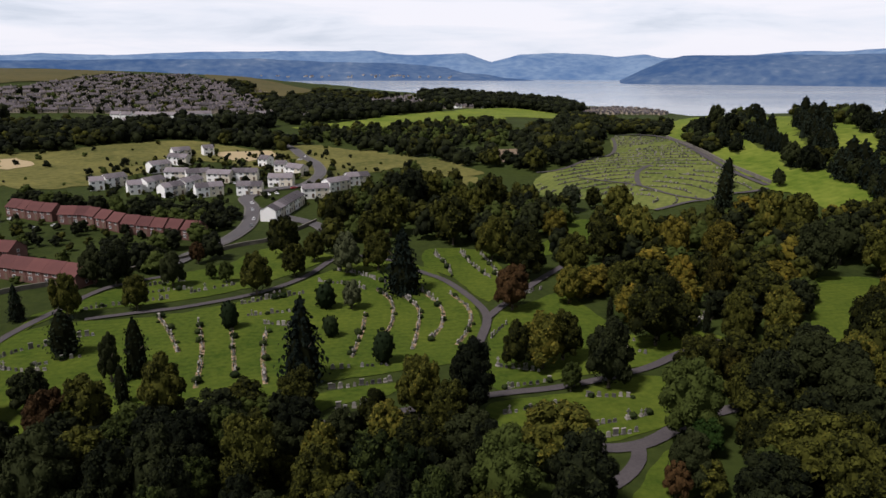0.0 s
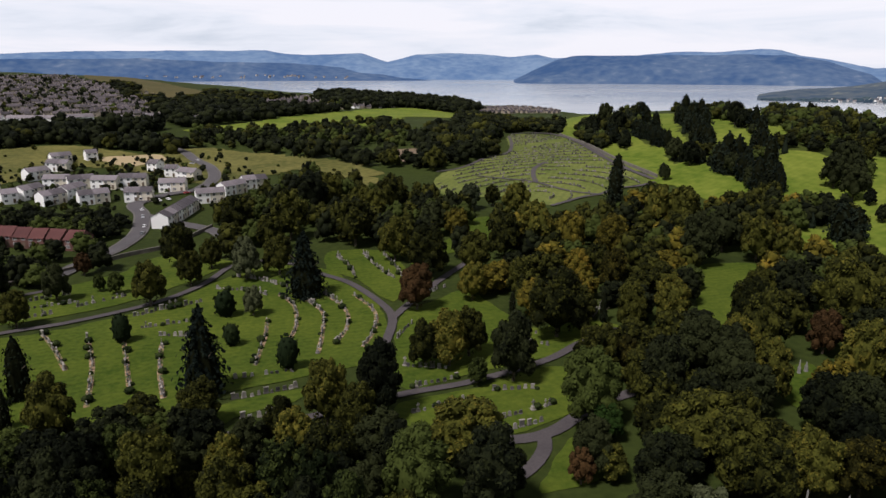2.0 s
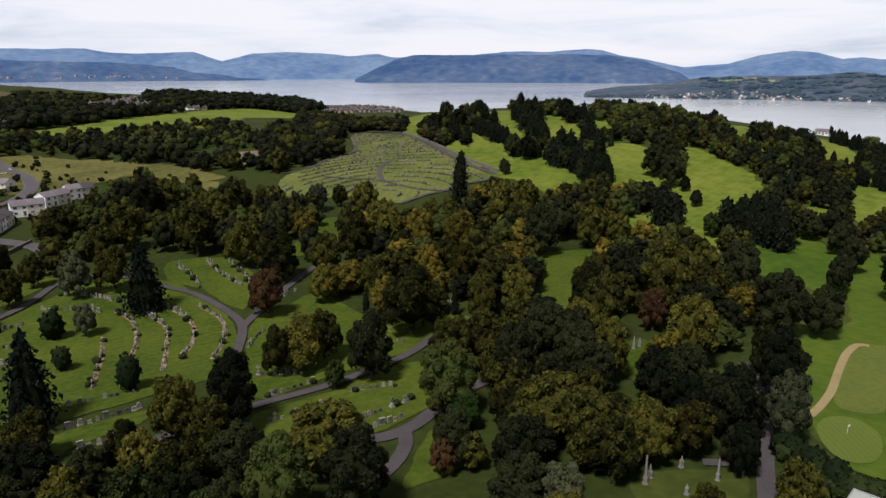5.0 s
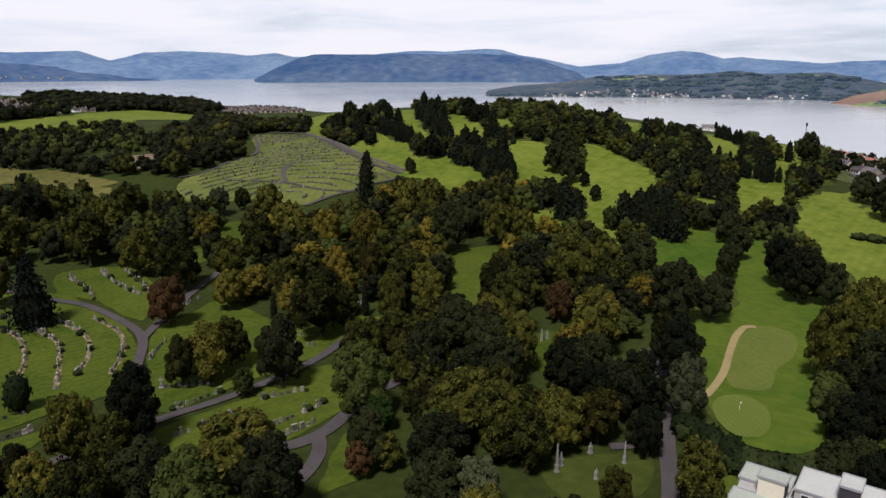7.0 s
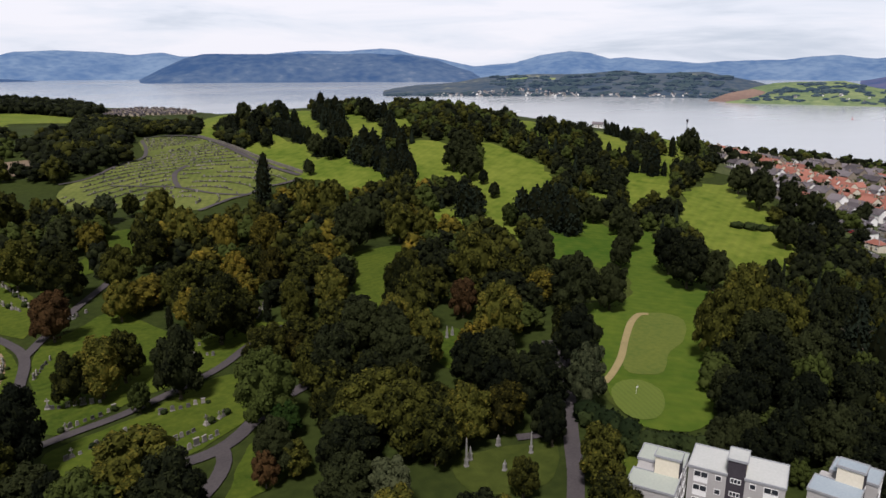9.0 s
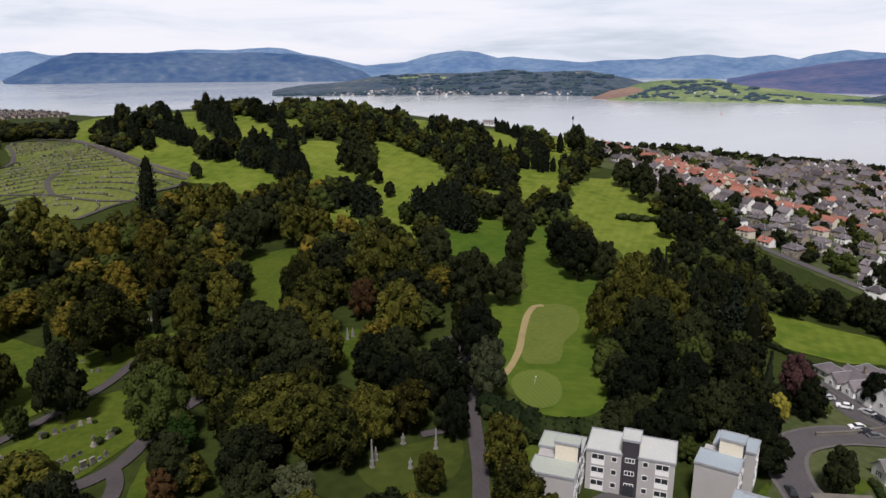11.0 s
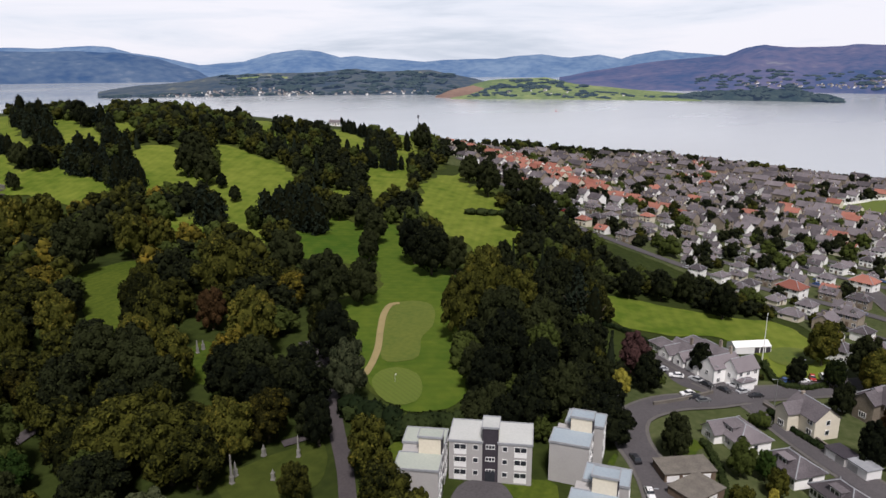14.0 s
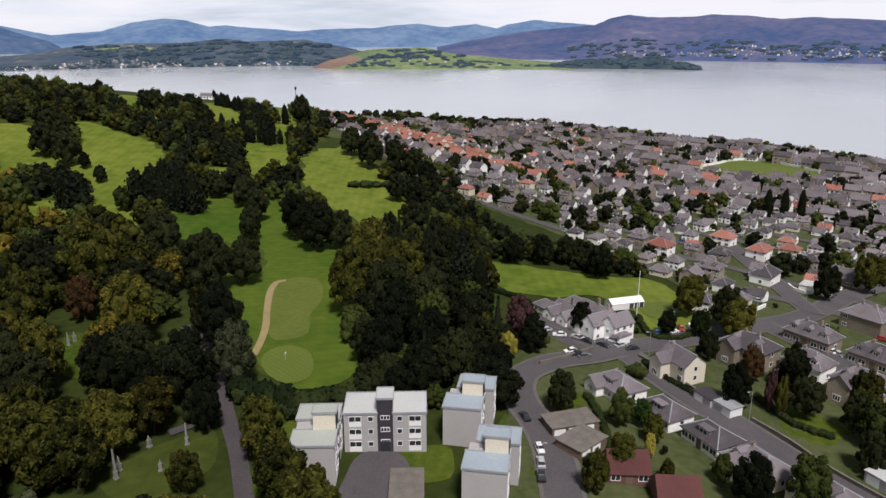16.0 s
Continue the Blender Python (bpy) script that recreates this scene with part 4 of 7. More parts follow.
def house(name, label, w, d, h, rh, wall, roof, hip=False, storeys=1, chimneys=1, dormers=0, ridge=False, per=3, group="houses of the town", wing=0.0, flat_dormer=False, gable_trim=False):
    """A house with its ridge along x and its front at -y, its floor at z = 0."""
    if name not in ("estate_house", "brick_house"):
        w, d, h, rh = w * 0.8, d * 0.8, h * 0.88, rh * 0.8
    t = thing(name, label, "house", group)
    BUILDS.append(t)
    body = Geo().box(-w / 2, -d / 2, -1.5, w / 2, d / 2, h) if hip else gable_wall(w, d, h, rh)
    part("wall", body, wall, t)
    part("roof", hip_roof(w, d, h, rh) if hip else gable_roof(w, d, h, rh), roof, t)
    if ridge:
        part("ridge_cap", ridge_tiles(w, d, h, rh, hip), M_LEAD, t)
    if wing:
        part("wing_wall", gable_wall(wing + 1.0, w * 0.42, h, rh * 0.72).moved(pose(-w * 0.22, -d / 2 - wing / 2 + 0.5, 0, 0, 0, 90)), wall, t)
        part("wing_roof", gable_roof(wing + d * 0.62, w * 0.42, h + 0.02, rh * 0.72).moved(pose(-w * 0.22, -d / 2 - wing / 2 + d * 0.31 - 0.1, 0, 0, 0, 90)), roof, t)
        part("window", window_mesh(1.7, 1.4, 2), None, t, at=pose(-w * 0.22, -d / 2 - wing, 0.9))
    sh = h / storeys
    for s in range(storeys):
        for k in range(per):
            x = -w / 2 + w * (k + 0.5) / per
            if wing and x < 0.02 * w:
                continue
            if s == 0 and k == per // 2 and not wing:
                part("door", DOOR, None, t, at=pose(x, -d / 2, 0.1))
            else:
                part("window", window_mesh(1.5 if storeys > 1 else 1.7, 1.3, 1), None, t, at=pose(x, -d / 2, s * sh + 0.85))
            if k != per // 2:
                part("window", window_mesh(1.3, 1.2, 1), None, t, at=pose(x, d / 2, s * sh + 0.9, 0, 0, 180))
        if name != "town_house":
            part("window", window_mesh(1.1, 1.2, 0), None, t, at=pose(w / 2, 0.1, s * sh + 0.9, 0, 0, 90))
    spots = [(-w * 0.36, 0), (w * 0.36, 0), (0, 0)] if not hip else [(-w * 0.16, 0), (w * 0.16, 0), (0, 0)]
    for k in range(chimneys):
        part("chimney", CHIMNEYS[k % 2], None, t, at=pose(spots[k][0], 0, h + rh - 0.4, 0, 0, 90) @ Matrix.Diagonal((0.75, 0.75, 0.62, 1)))
    for k in range(dormers):
        x = (k - (dormers - 1) / 2) * w / max(2, dormers)
        dormer(t, x, -d / 2 + 0.9, h + 0.55 * rh * 0.9 / (d / 2) + 0.15, 1.7 if not flat_dormer else 2.8, 1.25, wall if not flat_dormer else M_SLATE, roof, flat_dormer)
    return t


_used = set()


def place(proto, x, y, turn, dz=0.0, w=8.0, size=1.0):
    """Put a house of that build at x, y with its front turned."""
    m = pose(x, y, hz(x, y) + 0.2 + dz, 0, 0, turn) @ Matrix.Diagonal((size, size, size, 1))
    occupied.append((x, y, w))
    BUILT.append((x, y, w))
    if proto.name not in _used:
        _used.add(proto.name)
        proto.matrix_basis = m
        return proto
    return copy_thing(proto, m)


# white estate on the slope, stepped short rows
EST = [house("estate_house", "white-rendered two-storey estate house with grey roof", 7.2, 7.6, 5.0, 2.0, M_WHITE, M_SLATE, storeys=2, per=2, chimneys=0, group="houses of the white estate"),
       house("estate_house", "pale grey two-storey estate house with grey roof", 7.2, 7.6, 5.0, 2.0, M_CREAM, M_SLATE, storeys=2, per=2, chimneys=0, group="houses of the white estate")]
BRK = [house("brick_house", "red-brick terraced house with red-brown tiled roof", 7.0, 8.6, 4.3, 3.0, M_BRICK, M_BROWNTILE, storeys=2, per=2, chimneys=0, group="red brick terraces")]


def house_row(protos, x0, y0, x1, y1, unit, face):
    """Terraced houses along a line; face: the bearing that their fronts should look towards."""
    n = max(1, round(math.hypot(x1 - x0, y1 - y0) / unit))
    ang = math.degrees(math.atan2(y1 - y0, x1 - x0))
    fx, fy = math.sin(radians(ang)), -math.cos(radians(ang))
    if fx * math.sin(radians(face)) + fy * math.cos(radians(face)) < 0:
        ang += 180
    for k in range(n):
        t = (k + 0.5) / n
        place(protos[k % len(protos)], x0 + (x1 - x0) * t, y0 + (y1 - y0) * t, ang, 0.0, unit * 0.75)


for x0, y0, x1, y1 in ESTATE_ROWS:
    house_row(EST, x0, y0, x1, y1, 6.6, 160)
for row in BRICK_ROWS:
    house_row(BRK, *row, 7.1, 160)

# flats with roughcast walls, dark stair towers and flat felt roofs


def flat_block(x, y, turn, w, d, h, felt, step, label, shift=0.0):
    t = thing("flat_block", label, "building", "blocks of flats")
    t.matrix_basis = pose(x, y, hz(x, y) - 0.1, 0, 0, turn)
    sw = 2.9
    half = (w - sw) / 2
    for s in (-1, 1):
        x0, x1 = (-w / 2, -sw / 2) if s < 0 else (sw / 2, w / 2)
        top = h - (step if s < 0 else 0)
        y0 = -d / 2 + (0.0 if s < 0 else -shift)
        part("wall", Geo().box(x0, y0, -2, x1, y0 + d, top), M_RENDER, t)
        rf = part("roof", Geo().box(x0 - 0.12, y0 - 0.12, top, x1 + 0.12, y0 + d + 0.12, top + 0.12), felt, t)
        edge = Geo()
        for a in ((x0 - 0.16, y0 - 0.16, x1 + 0.16, y0 - 0.02), (x0 - 0.16, y0 + d + 0.02, x1 + 0.16, y0 + d + 0.16), (x0 - 0.16, y0 - 0.02, x0 - 0.02, y0 + d + 0.02), (x1 + 0.02, y0 - 0.02, x1 + 0.16, y0 + d + 0.02)):
            edge.box(a[0], a[1], top - 0.12, a[2], a[3], top + 0.30)
        part("parapet", edge, M_LEAD, rf, "pale metal roof edge")
        for k in range(3):
            z = 0.35 + k * 2.6
            wide = x0 + half * (0.34 if s < 0 else 0.66)
            small = x0 + half * (0.80 if s < 0 else 0.20)
            for side, yy, rot in ((-1, y0, 0), (1, y0 + d, 180)):
                wn_ = part("window", window_mesh(2.3, 1.15, 1), None, t, at=pose(wide, yy, z + 1.05, 0, 0, rot))
                part("spandrel_panel", Geo().box(-1.15, -0.05, -1.0, 1.15, 0.02, -0.09), M_TRIM, wn_, "white panel under the window")
                part("window", window_mesh(1.0, 1.05, 0), None, t, at=pose(small, yy, z + 1.1, 0, 0, rot))
    ty0, ty1 = -d / 2 + 0.25, -d / 2 + 4.2
    part("stair_well", Geo().box(-sw / 2, -d / 2 + 0.3, -2, sw / 2, d / 2 - 0.3, h - 0.3), M_RENDER, t)
    part("stair_tower", Geo().box(-sw / 2, ty0, h - 0.3, sw / 2, ty1, h + 2.9), M_CREAM, t, "cream-rendered stair head above the roof")
    part("tower_cladding", Geo().box(-sw / 2 - 0.01, ty0 - 0.12, -0.5, sw / 2 + 0.01, ty0, h + 2.9), M_DARK, t, "dark cladding down the stair front")
    tr = part("tower_roof", Geo().box(-sw / 2 - 0.1, ty0 - 0.2, h + 2.9, sw / 2 + 0.1, ty1 + 0.1, h + 3.0), felt, t)
    e2 = Geo()
    for a in ((-sw / 2 - 0.2, ty0 - 0.3, sw / 2 + 0.2, ty0 - 0.14), (-sw / 2 - 0.2, ty1 + 0.1, sw / 2 + 0.2, ty1 + 0.24), (-sw / 2 - 0.2, ty0 - 0.14, -sw / 2 - 0.06, ty1 + 0.1), (sw / 2 + 0.06, ty0 - 0.14, sw / 2 + 0.2, ty1 + 0.1)):
        e2.box(a[0], a[1], h + 2.8, a[2], a[3], h + 3.2)
    part("parapet", e2, M_LEAD, tr)
    for k in range(3):
        part("stair_window", window_mesh(1.7, 0.9, 2), None, t, at=pose(0, ty0 - 0.12, 1.9 + k * 2.5))
    part("entrance_door", Geo().box(-0.9, -0.12, 0, 0.9, 0.02, 2.1), M_GLASS, t, at=pose(0, ty0 - 0.12, 0.2))
    for ox, oy, rad in ((-w * 0.3, 0, 5), (w * 0.3, 0, 5), (0, 0, 5)):
        a = radians(turn)
        occupied.append((x + ox * math.cos(a), y + ox * math.sin(a), rad))
        BUILT.append((x + ox * math.cos(a), y + ox * math.sin(a), rad))
    return t


flat_block(105.2, 57.6, -64.5, 15.2, 7.8, 8.2, M_FELT, 0.0, "three-storey grey roughcast flats with white panels")
flat_block(93.2, 65.1, 25.5, 13.4, 7.6, 8.2, M_FELTGREEN, 0.4, "grey roughcast flats with green-grey felt roof")
flat_block(116.2, 45.6, 14.0, 13.4, 7.2, 8.2, M_FELTBLUE, 0.0, "grey roughcast flats with blue-grey felt roof", 1.6)
flat_block(99.6, 34.9, 14.0, 13.4, 7.4, 8.2, M_FELTBLUE, 0.2, "grey roughcast flats with pale blue roof", 1.4)

# clubhouse: white house with slate roofs and low wings
club = thing("clubhouse", "rambling white golf clubhouse with grey slate roofs", "building")
club.matrix_basis = pose(180.5, 36.5, hz(180, 36), 0, 0, 57) @ Matrix.Diagonal((0.8, 0.8, 0.86, 1))


def club_wing(x, y, w, d, h, rh, turn, hip=False, ridge=True, windows=3):
    b = part("wall", (Geo().box(-w / 2, -d / 2, -2, w / 2, d / 2, h) if hip else gable_wall(w, d, h, rh)), M_WHITE, club, at=pose(x, y, 0, 0, 0, turn))
    part("roof", hip_roof(w, d, h, rh) if hip else gable_roof(w, d, h, rh, 0.3), M_SLATE, b)
    part("ridge_cap", ridge_tiles(w, d, h, rh, hip), M_LEAD, b)
    for k in range(windows):
        xx = -w / 2 + w * (k + 0.5) / windows
        for s in range(2 if h > 4.5 else 1):
            part("window", window_mesh(1.3, 1.3, 1), None, b, at=pose(xx, -d / 2, 0.9 + 2.7 * s))
            part("window", window_mesh(1.3, 1.3, 1), None, b, at=pose(xx, d / 2, 0.9 + 2.7 * s, 0, 0, 180))
    if not hip:
        part("window", window_mesh(1.2, 1.3, 1), None, b, at=pose(-w / 2, 0, h * 0.5, 0, 0, -90))
        part("window", window_mesh(1.2, 1.3, 1), None, b, at=pose(w / 2, 0, h * 0.5, 0, 0, 90))


club_wing(13.0, 3.0, 13, 6, 2.7, 1.9, 0, True, True, 5)
club_wing(9.0, 5.5, 6.5, 5, 2.9, 2.0, 90, False, True, 2)
club_wing(4.0, 1.0, 16, 6.5, 3.5, 2.2, 0, False, True, 5)
club_wing(2.5, 5.2, 6.5, 4.6, 3.1, 2.0, 90, False, True, 2)
club_wing(-3.2, 4.0, 8, 5, 3.5, 2.2, 90, False, True, 2)
club_wing(-3.0, -3.5, 14, 7, 4.5, 2.6, 0, False, True, 4)
club_wing(7.5, -4.5, 11, 6.5, 3.9, 2.4, 0, True, True, 3)
club_wing(-9.0, 2.0, 11, 6, 5.0, 2.6, 90, False, True, 3)
club_wing(-13.6, -1.5, 9, 6, 5.2, 2.8, 90, False, True, 3)
club_wing(-17.4, 0.5, 3.0, 5, 3.0, 0.35, 0, True, True, 1)
part("chimney", CHIMNEYS[1], None, club, at=pose(-9, -1.5, 7.3))
part("chimney", CHIMNEYS[1], None, club, at=pose(-3, -3.5, 6.8))
part("chimney", CHIMNEYS[1], None, club, at=pose(5, 1.0, 5.4))
for k in range(-18, 16, 4):
    a = radians(57)
    BUILT.append((178 + k * math.cos(a), 36 + k * math.sin(a), 7))
    occupied.append((178 + k * math.cos(a), 36 + k * math.sin(a), 6))

# marquee behind the clubhouse
marquee = thing("marquee", "long white marquee tent on the lawn", "tent")
marquee.matrix_basis = pose(200, 29, hz(200, 29) + 0.1, 0, 0, -50) @ Matrix.Diagonal((0.75, 0.75, 0.8, 1))
part("tent_wall", gable_wall(14, 6, 2.4, 1.3), M_TRIM, marquee)
part("tent_roof", gable_roof(14, 6, 2.4, 1.3, 0.15, 0.06), M_TRIM, marquee)
# flat dark panels paint the shade inside the tent's doorways
for k in range(3):
    part("opening", Geo().box(-0.9, -0.04, 0, 0.9, 0.05, 2.0), M_DARK, marquee, at=pose(1.5 + 2.2 * k, -3, 0.1))

# houses along the near street
BUNG = [house("bungalow", "white bungalow with hipped slate roof and pale ridges", 12.5, 9.5, 3.0, 2.9, M_WHITE, M_SLATE, True, 1, 0, 1, True, 4, "bungalows along the street", 2.2, True),
        house("bungalow", "white bungalow with slate roof and box dormer", 11.5, 8.5, 3.0, 2.9, M_WHITE, M_SLATE, True, 1, 0, 1, True, 5, "bungalows along the street", 0, True),
        house("bungalow", "cream bungalow with weathered hipped slate roof", 13, 9.5, 3.0, 3.2, M_CREAM, M_SLATE, True, 1, 1, 2, True, 5, "bungalows along the street", 2.0)]
VILLA = [house("villa", "cream two-storey villa with gables and slate roof", 11, 8, 5.2, 3.0, M_CREAM, M_SLATE, False, 2, 1, 0, True, 3, "villas of the hill", 3.0),
         house("villa", "weathered sandstone villa with slate roof and dormers", 14, 10, 5.6, 3.4, M_SANDSTONE, M_SLATE, True, 2, 2, 2, True, 4, "villas of the hill", 2.5),
         house("villa", "sandstone bungalow villa with gabled dormers", 15, 9, 3.6, 3.6, M_SANDSTONE, M_SLATE, True, 1, 2, 3, True, 5, "villas of the hill"),
         house("villa", "white-fronted slate-roofed villa with dormer", 11.5, 9, 4.2, 3.4, M_WHITE, M_SLATE, True, 1, 1, 2, True, 4, "villas of the hill", 2.0),
         house("villa", "brown-tiled modern brick house", 9, 8, 2.8, 3.4, M_BRICK, M_BROWNTILE, False, 1, 0, 0, False, 3, "villas of the hill"),
         house("villa", "white house with red tiled hipped roof", 11, 9, 4.6, 3.0, M_WHITE, M_REDTILE, True, 2, 1, 0, True, 3, "villas of the hill")]
NEAR_HOUSES = [
    (BUNG[0], 145.9, 21, 229), (BUNG[1], 139.5, 10, 229), (BUNG[1], 133.5, 0.5, 229), (BUNG[2], 126.7, -8, 229), (VILLA[0], 161.4, 9.2, 229), (VILLA[1], 176.5, -5.5, 238), (VILLA[3], 175.5, -18.5, 238),
    (VILLA[1], 166.5, -29, 238), (VILLA[2], 196.5, -20.5, 238), (VILLA[2], 189, -35, 238), (VILLA[1], 221, -36, 58), (BUNG[2], 121.5, -19.5, 229), (VILLA[4], 115, 14, 290), (VILLA[4], 111.5, 5, 290),
    (VILLA[5], 276, 28, 250), (VILLA[5], 312, 6.5, 250), (VILLA[5], 295, -7.5, 160), (VILLA[3], 258, -9.5, 160), (VILLA[2], 281, -37, 60), (VILLA[0], 152, -44, 229), (VILLA[3], 205, -52, 58), (VILLA[0], 176, -46, 238)]
for proto, x, y, turn in NEAR_HOUSES:
    place(proto, x, y, turn, 0.0, 8.5)


def shed(x, y, turn, w, d, h, wall, roof, label):
    t = thing("garage", label, "garage", "garages and sheds")
    t.matrix_basis = pose(x, y, hz(x, y), 0, 0, turn)
    part("wall", Geo().box(-w / 2, -d / 2, -1, w / 2, d / 2, h), wall, t)
    part("roof", Geo().box(-w / 2 - 0.2, -d / 2 - 0.2, h, w / 2 + 0.2, d / 2 + 0.2, h + 0.16), roof, t)
    for k in range(max(1, int(w // 3.2))):
        part("garage_door", Geo().box(-1.2, -0.05, 0, 1.2, 0.02, 2.0), M_TRIM if wall is not M_TRIM else M_METAL, t, at=pose(-w / 2 + 1.6 + 3.1 * k, -d / 2, 0))
    BUILT.append((x, y, w * 0.55))
    occupied.append((x, y, w * 0.5))


shed(125.5, 27, -50, 10, 5.5, 2.4, M_WOOD, M_WALLSTONE, "low brown flat-roofed garages")
shed(119.4, 23.2, -25, 8, 6, 2.4, M_WOOD, M_WALLSTONE, "weathered brown garage block")
shed(148.6, -1.7, 229, 5, 3.6, 2.4, M_TRIM, M_LEAD, "white garage with pale flat roof")
shed(151.4, 2.4, 229, 5, 3.6, 2.3, M_RENDER, M_DARK, "grey garage with dark roof")
shed(132.5, -29, 229, 5, 4, 2.4, M_RENDER, M_FELT, "pale garage beside the lane")
shed(91.5, 46.5, 25, 9, 5.5, 2.3, M_WOOD, M_WALLSTONE, "row of weathered lock-up garages")
shed(258, -25.5, 70, 9, 6, 2.8, M_WHITE, M_FELT, "low white flat-roofed pavilion")

# ---- the town ----
RED_STREETS = [(445, 262, 425, 190, 13), (455, 300, 470, 250, 25), (405, 167, 401, 137, 15), (401, 137, 393, 108, 15), (312, 143, 310, 124, 11), (294, 125, 286, 107, 9), (270, 98, 264, 73, 12), (451, 216, 427, 174, 14)]
TP = [
    house("town_house", "white cottage with grey slate roof and chimney", 9.5, 7.6, 3.2, 2.8, M_WHITE, M_SLATE, False, 1, 1, 1, False, 3),
    house("town_house", "grey stone house with slate roof and dormers", 10.5, 8, 4.6, 3.0, M_SANDSTONE, M_SLATE, False, 2, 2, 2, False, 3),
    house("town_house", "white house with hipped slate roof", 9.5, 8.2, 4.6, 2.7, M_WHITE, M_SLATE, True, 2, 1, 0, True, 3),
    house("town_house", "cream bungalow with slate roof", 11, 8, 3.0, 2.9, M_CREAM, M_SLATE, True, 1, 1, 1, True, 3),
    house("town_house", "white bungalow with red tiled roof", 10.5, 8, 3.0, 2.9, M_WHITE, M_REDTILE, False, 1, 1, 1, False, 3),
    house("town_house", "cream semi with red tiled hipped roof", 11, 8, 4.6, 2.8, M_CREAM, M_REDTILE, True, 2, 1, 0, True, 3),
    house("town_house", "weathered sandstone tenement with slate roof", 14, 9, 7.6, 3.0, M_SANDSTONE, M_SLATE, False, 3, 2, 0, False, 4),
    house("town_house", "sandstone semi-detached house with slate roof", 12, 9, 5.4, 3.2, M_SANDSTONE, M_SLATE, True, 2, 2, 2, True, 4),
]
tr_ = np.random.default_rng(21)
spots = []
U, V = np.array([-0.28, -0.96]), np.array([0.96, -0.28])
town_poly = TOWN[0]
for row in range(0, 46):
    for side in (-7.6, 7.6):
        v0 = 205 + row * 26.5 + side
        s = -420.0
        while s < 330:
            p = V * (v0 + tr_.normal(0, 0.6)) + U * s
            s += tr_.uniform(9.8, 13.0)
            if row % 3 == 2 and side > 0 and tr_.random() < 0.25:
                continue
            spots.append((float(np.hypot(*p)), p[0], p[1], side, row))
spots.sort()
town_x, town_y = np.array([q[1] for q in spots]), np.array([q[2] for q in spots])
town_ok = inside(town_x, town_y, town_poly) & (height(town_x, town_y) > 2.0) & ~inside(town_x, town_y, SPORTS_PITCH[0]) & (np.hypot(town_x, town_y) > 205)
for area in CLUB_LAWNS + CAR_PARK + STRIPED_FAIRWAY + FAIRWAYS:
    town_ok &= ~inside(town_x, town_y, area)
for line, w in ROAD_LINES:
    q = np.array([p[:] for p in line])
    town_ok &= np.hypot(town_x[:, None] - q[None, :, 0], town_y[:, None] - q[None, :, 1]).min(1) > w * 0.5 + 5.5
# streets between the rows of houses
for row in range(0, 46):
    run = []
    for s in np.arange(-420, 332, 6.0):
        p = V * (205 + row * 26.5) + U * s
        free = inside(p[:1], p[1:], town_poly)[0] and hz(*p) > 2 and not inside(p[:1], p[1:], SPORTS_PITCH[0])[0] and np.hypot(*p) > 215
        for area in CLUB_LAWNS[:1] + CAR_PARK:
            free = free and not inside(p[:1], p[1:], area)[0]
        if free:
            run.append((float(p[0]), float(p[1])))
        if (not free or s > 325) and len(run) > 3:
            ribbon("road", run, 4.8, M_ROAD, 0.16, "narrow residential street between houses", "road", 6.0)
        if not free:
            run = []
far_town = []
n_town = 0
for i, (d, x, y, side, row) in enumerate(spots):
    if not town_ok[i]:
        continue
    if min(math.hypot(x - b[0], y - b[1]) - b[2] for b in BUILT) < 3.6:
        continue
    red = tr_.random() < 0.05
    for ax, ay, bx, by, wid in RED_STREETS:
        q = min(1, max(0, ((x - ax) * (bx - ax) + (y - ay) * (by - ay)) / ((bx - ax) ** 2 + (by - ay) ** 2)))
        red |= math.hypot(x - ax - q * (bx - ax), y - ay - q * (by - ay)) < wid and tr_.random() < 0.85
    k = int(tr_.choice([4, 5])) if red else int(tr_.choice([0, 1, 2, 3, 7], p=[0.35, 0.09, 0.28, 0.16, 0.12]))
    if d > 520 and not red and tr_.random() < 0.10:
        k = 6
    turn = math.degrees(math.atan2(U[1], U[0])) + (180 if side < 0 else 0) + float(tr_.normal(0, 3)) + (90 if tr_.random() < 0.10 else 0)
    if n_town < 165:
        n_town += 1
        place(TP[k], x, y, turn, 0.0, 4.6, 0.86)
    else:
        far_town.append((x, y, turn, k))
        occupied.append((x, y, 4.5))


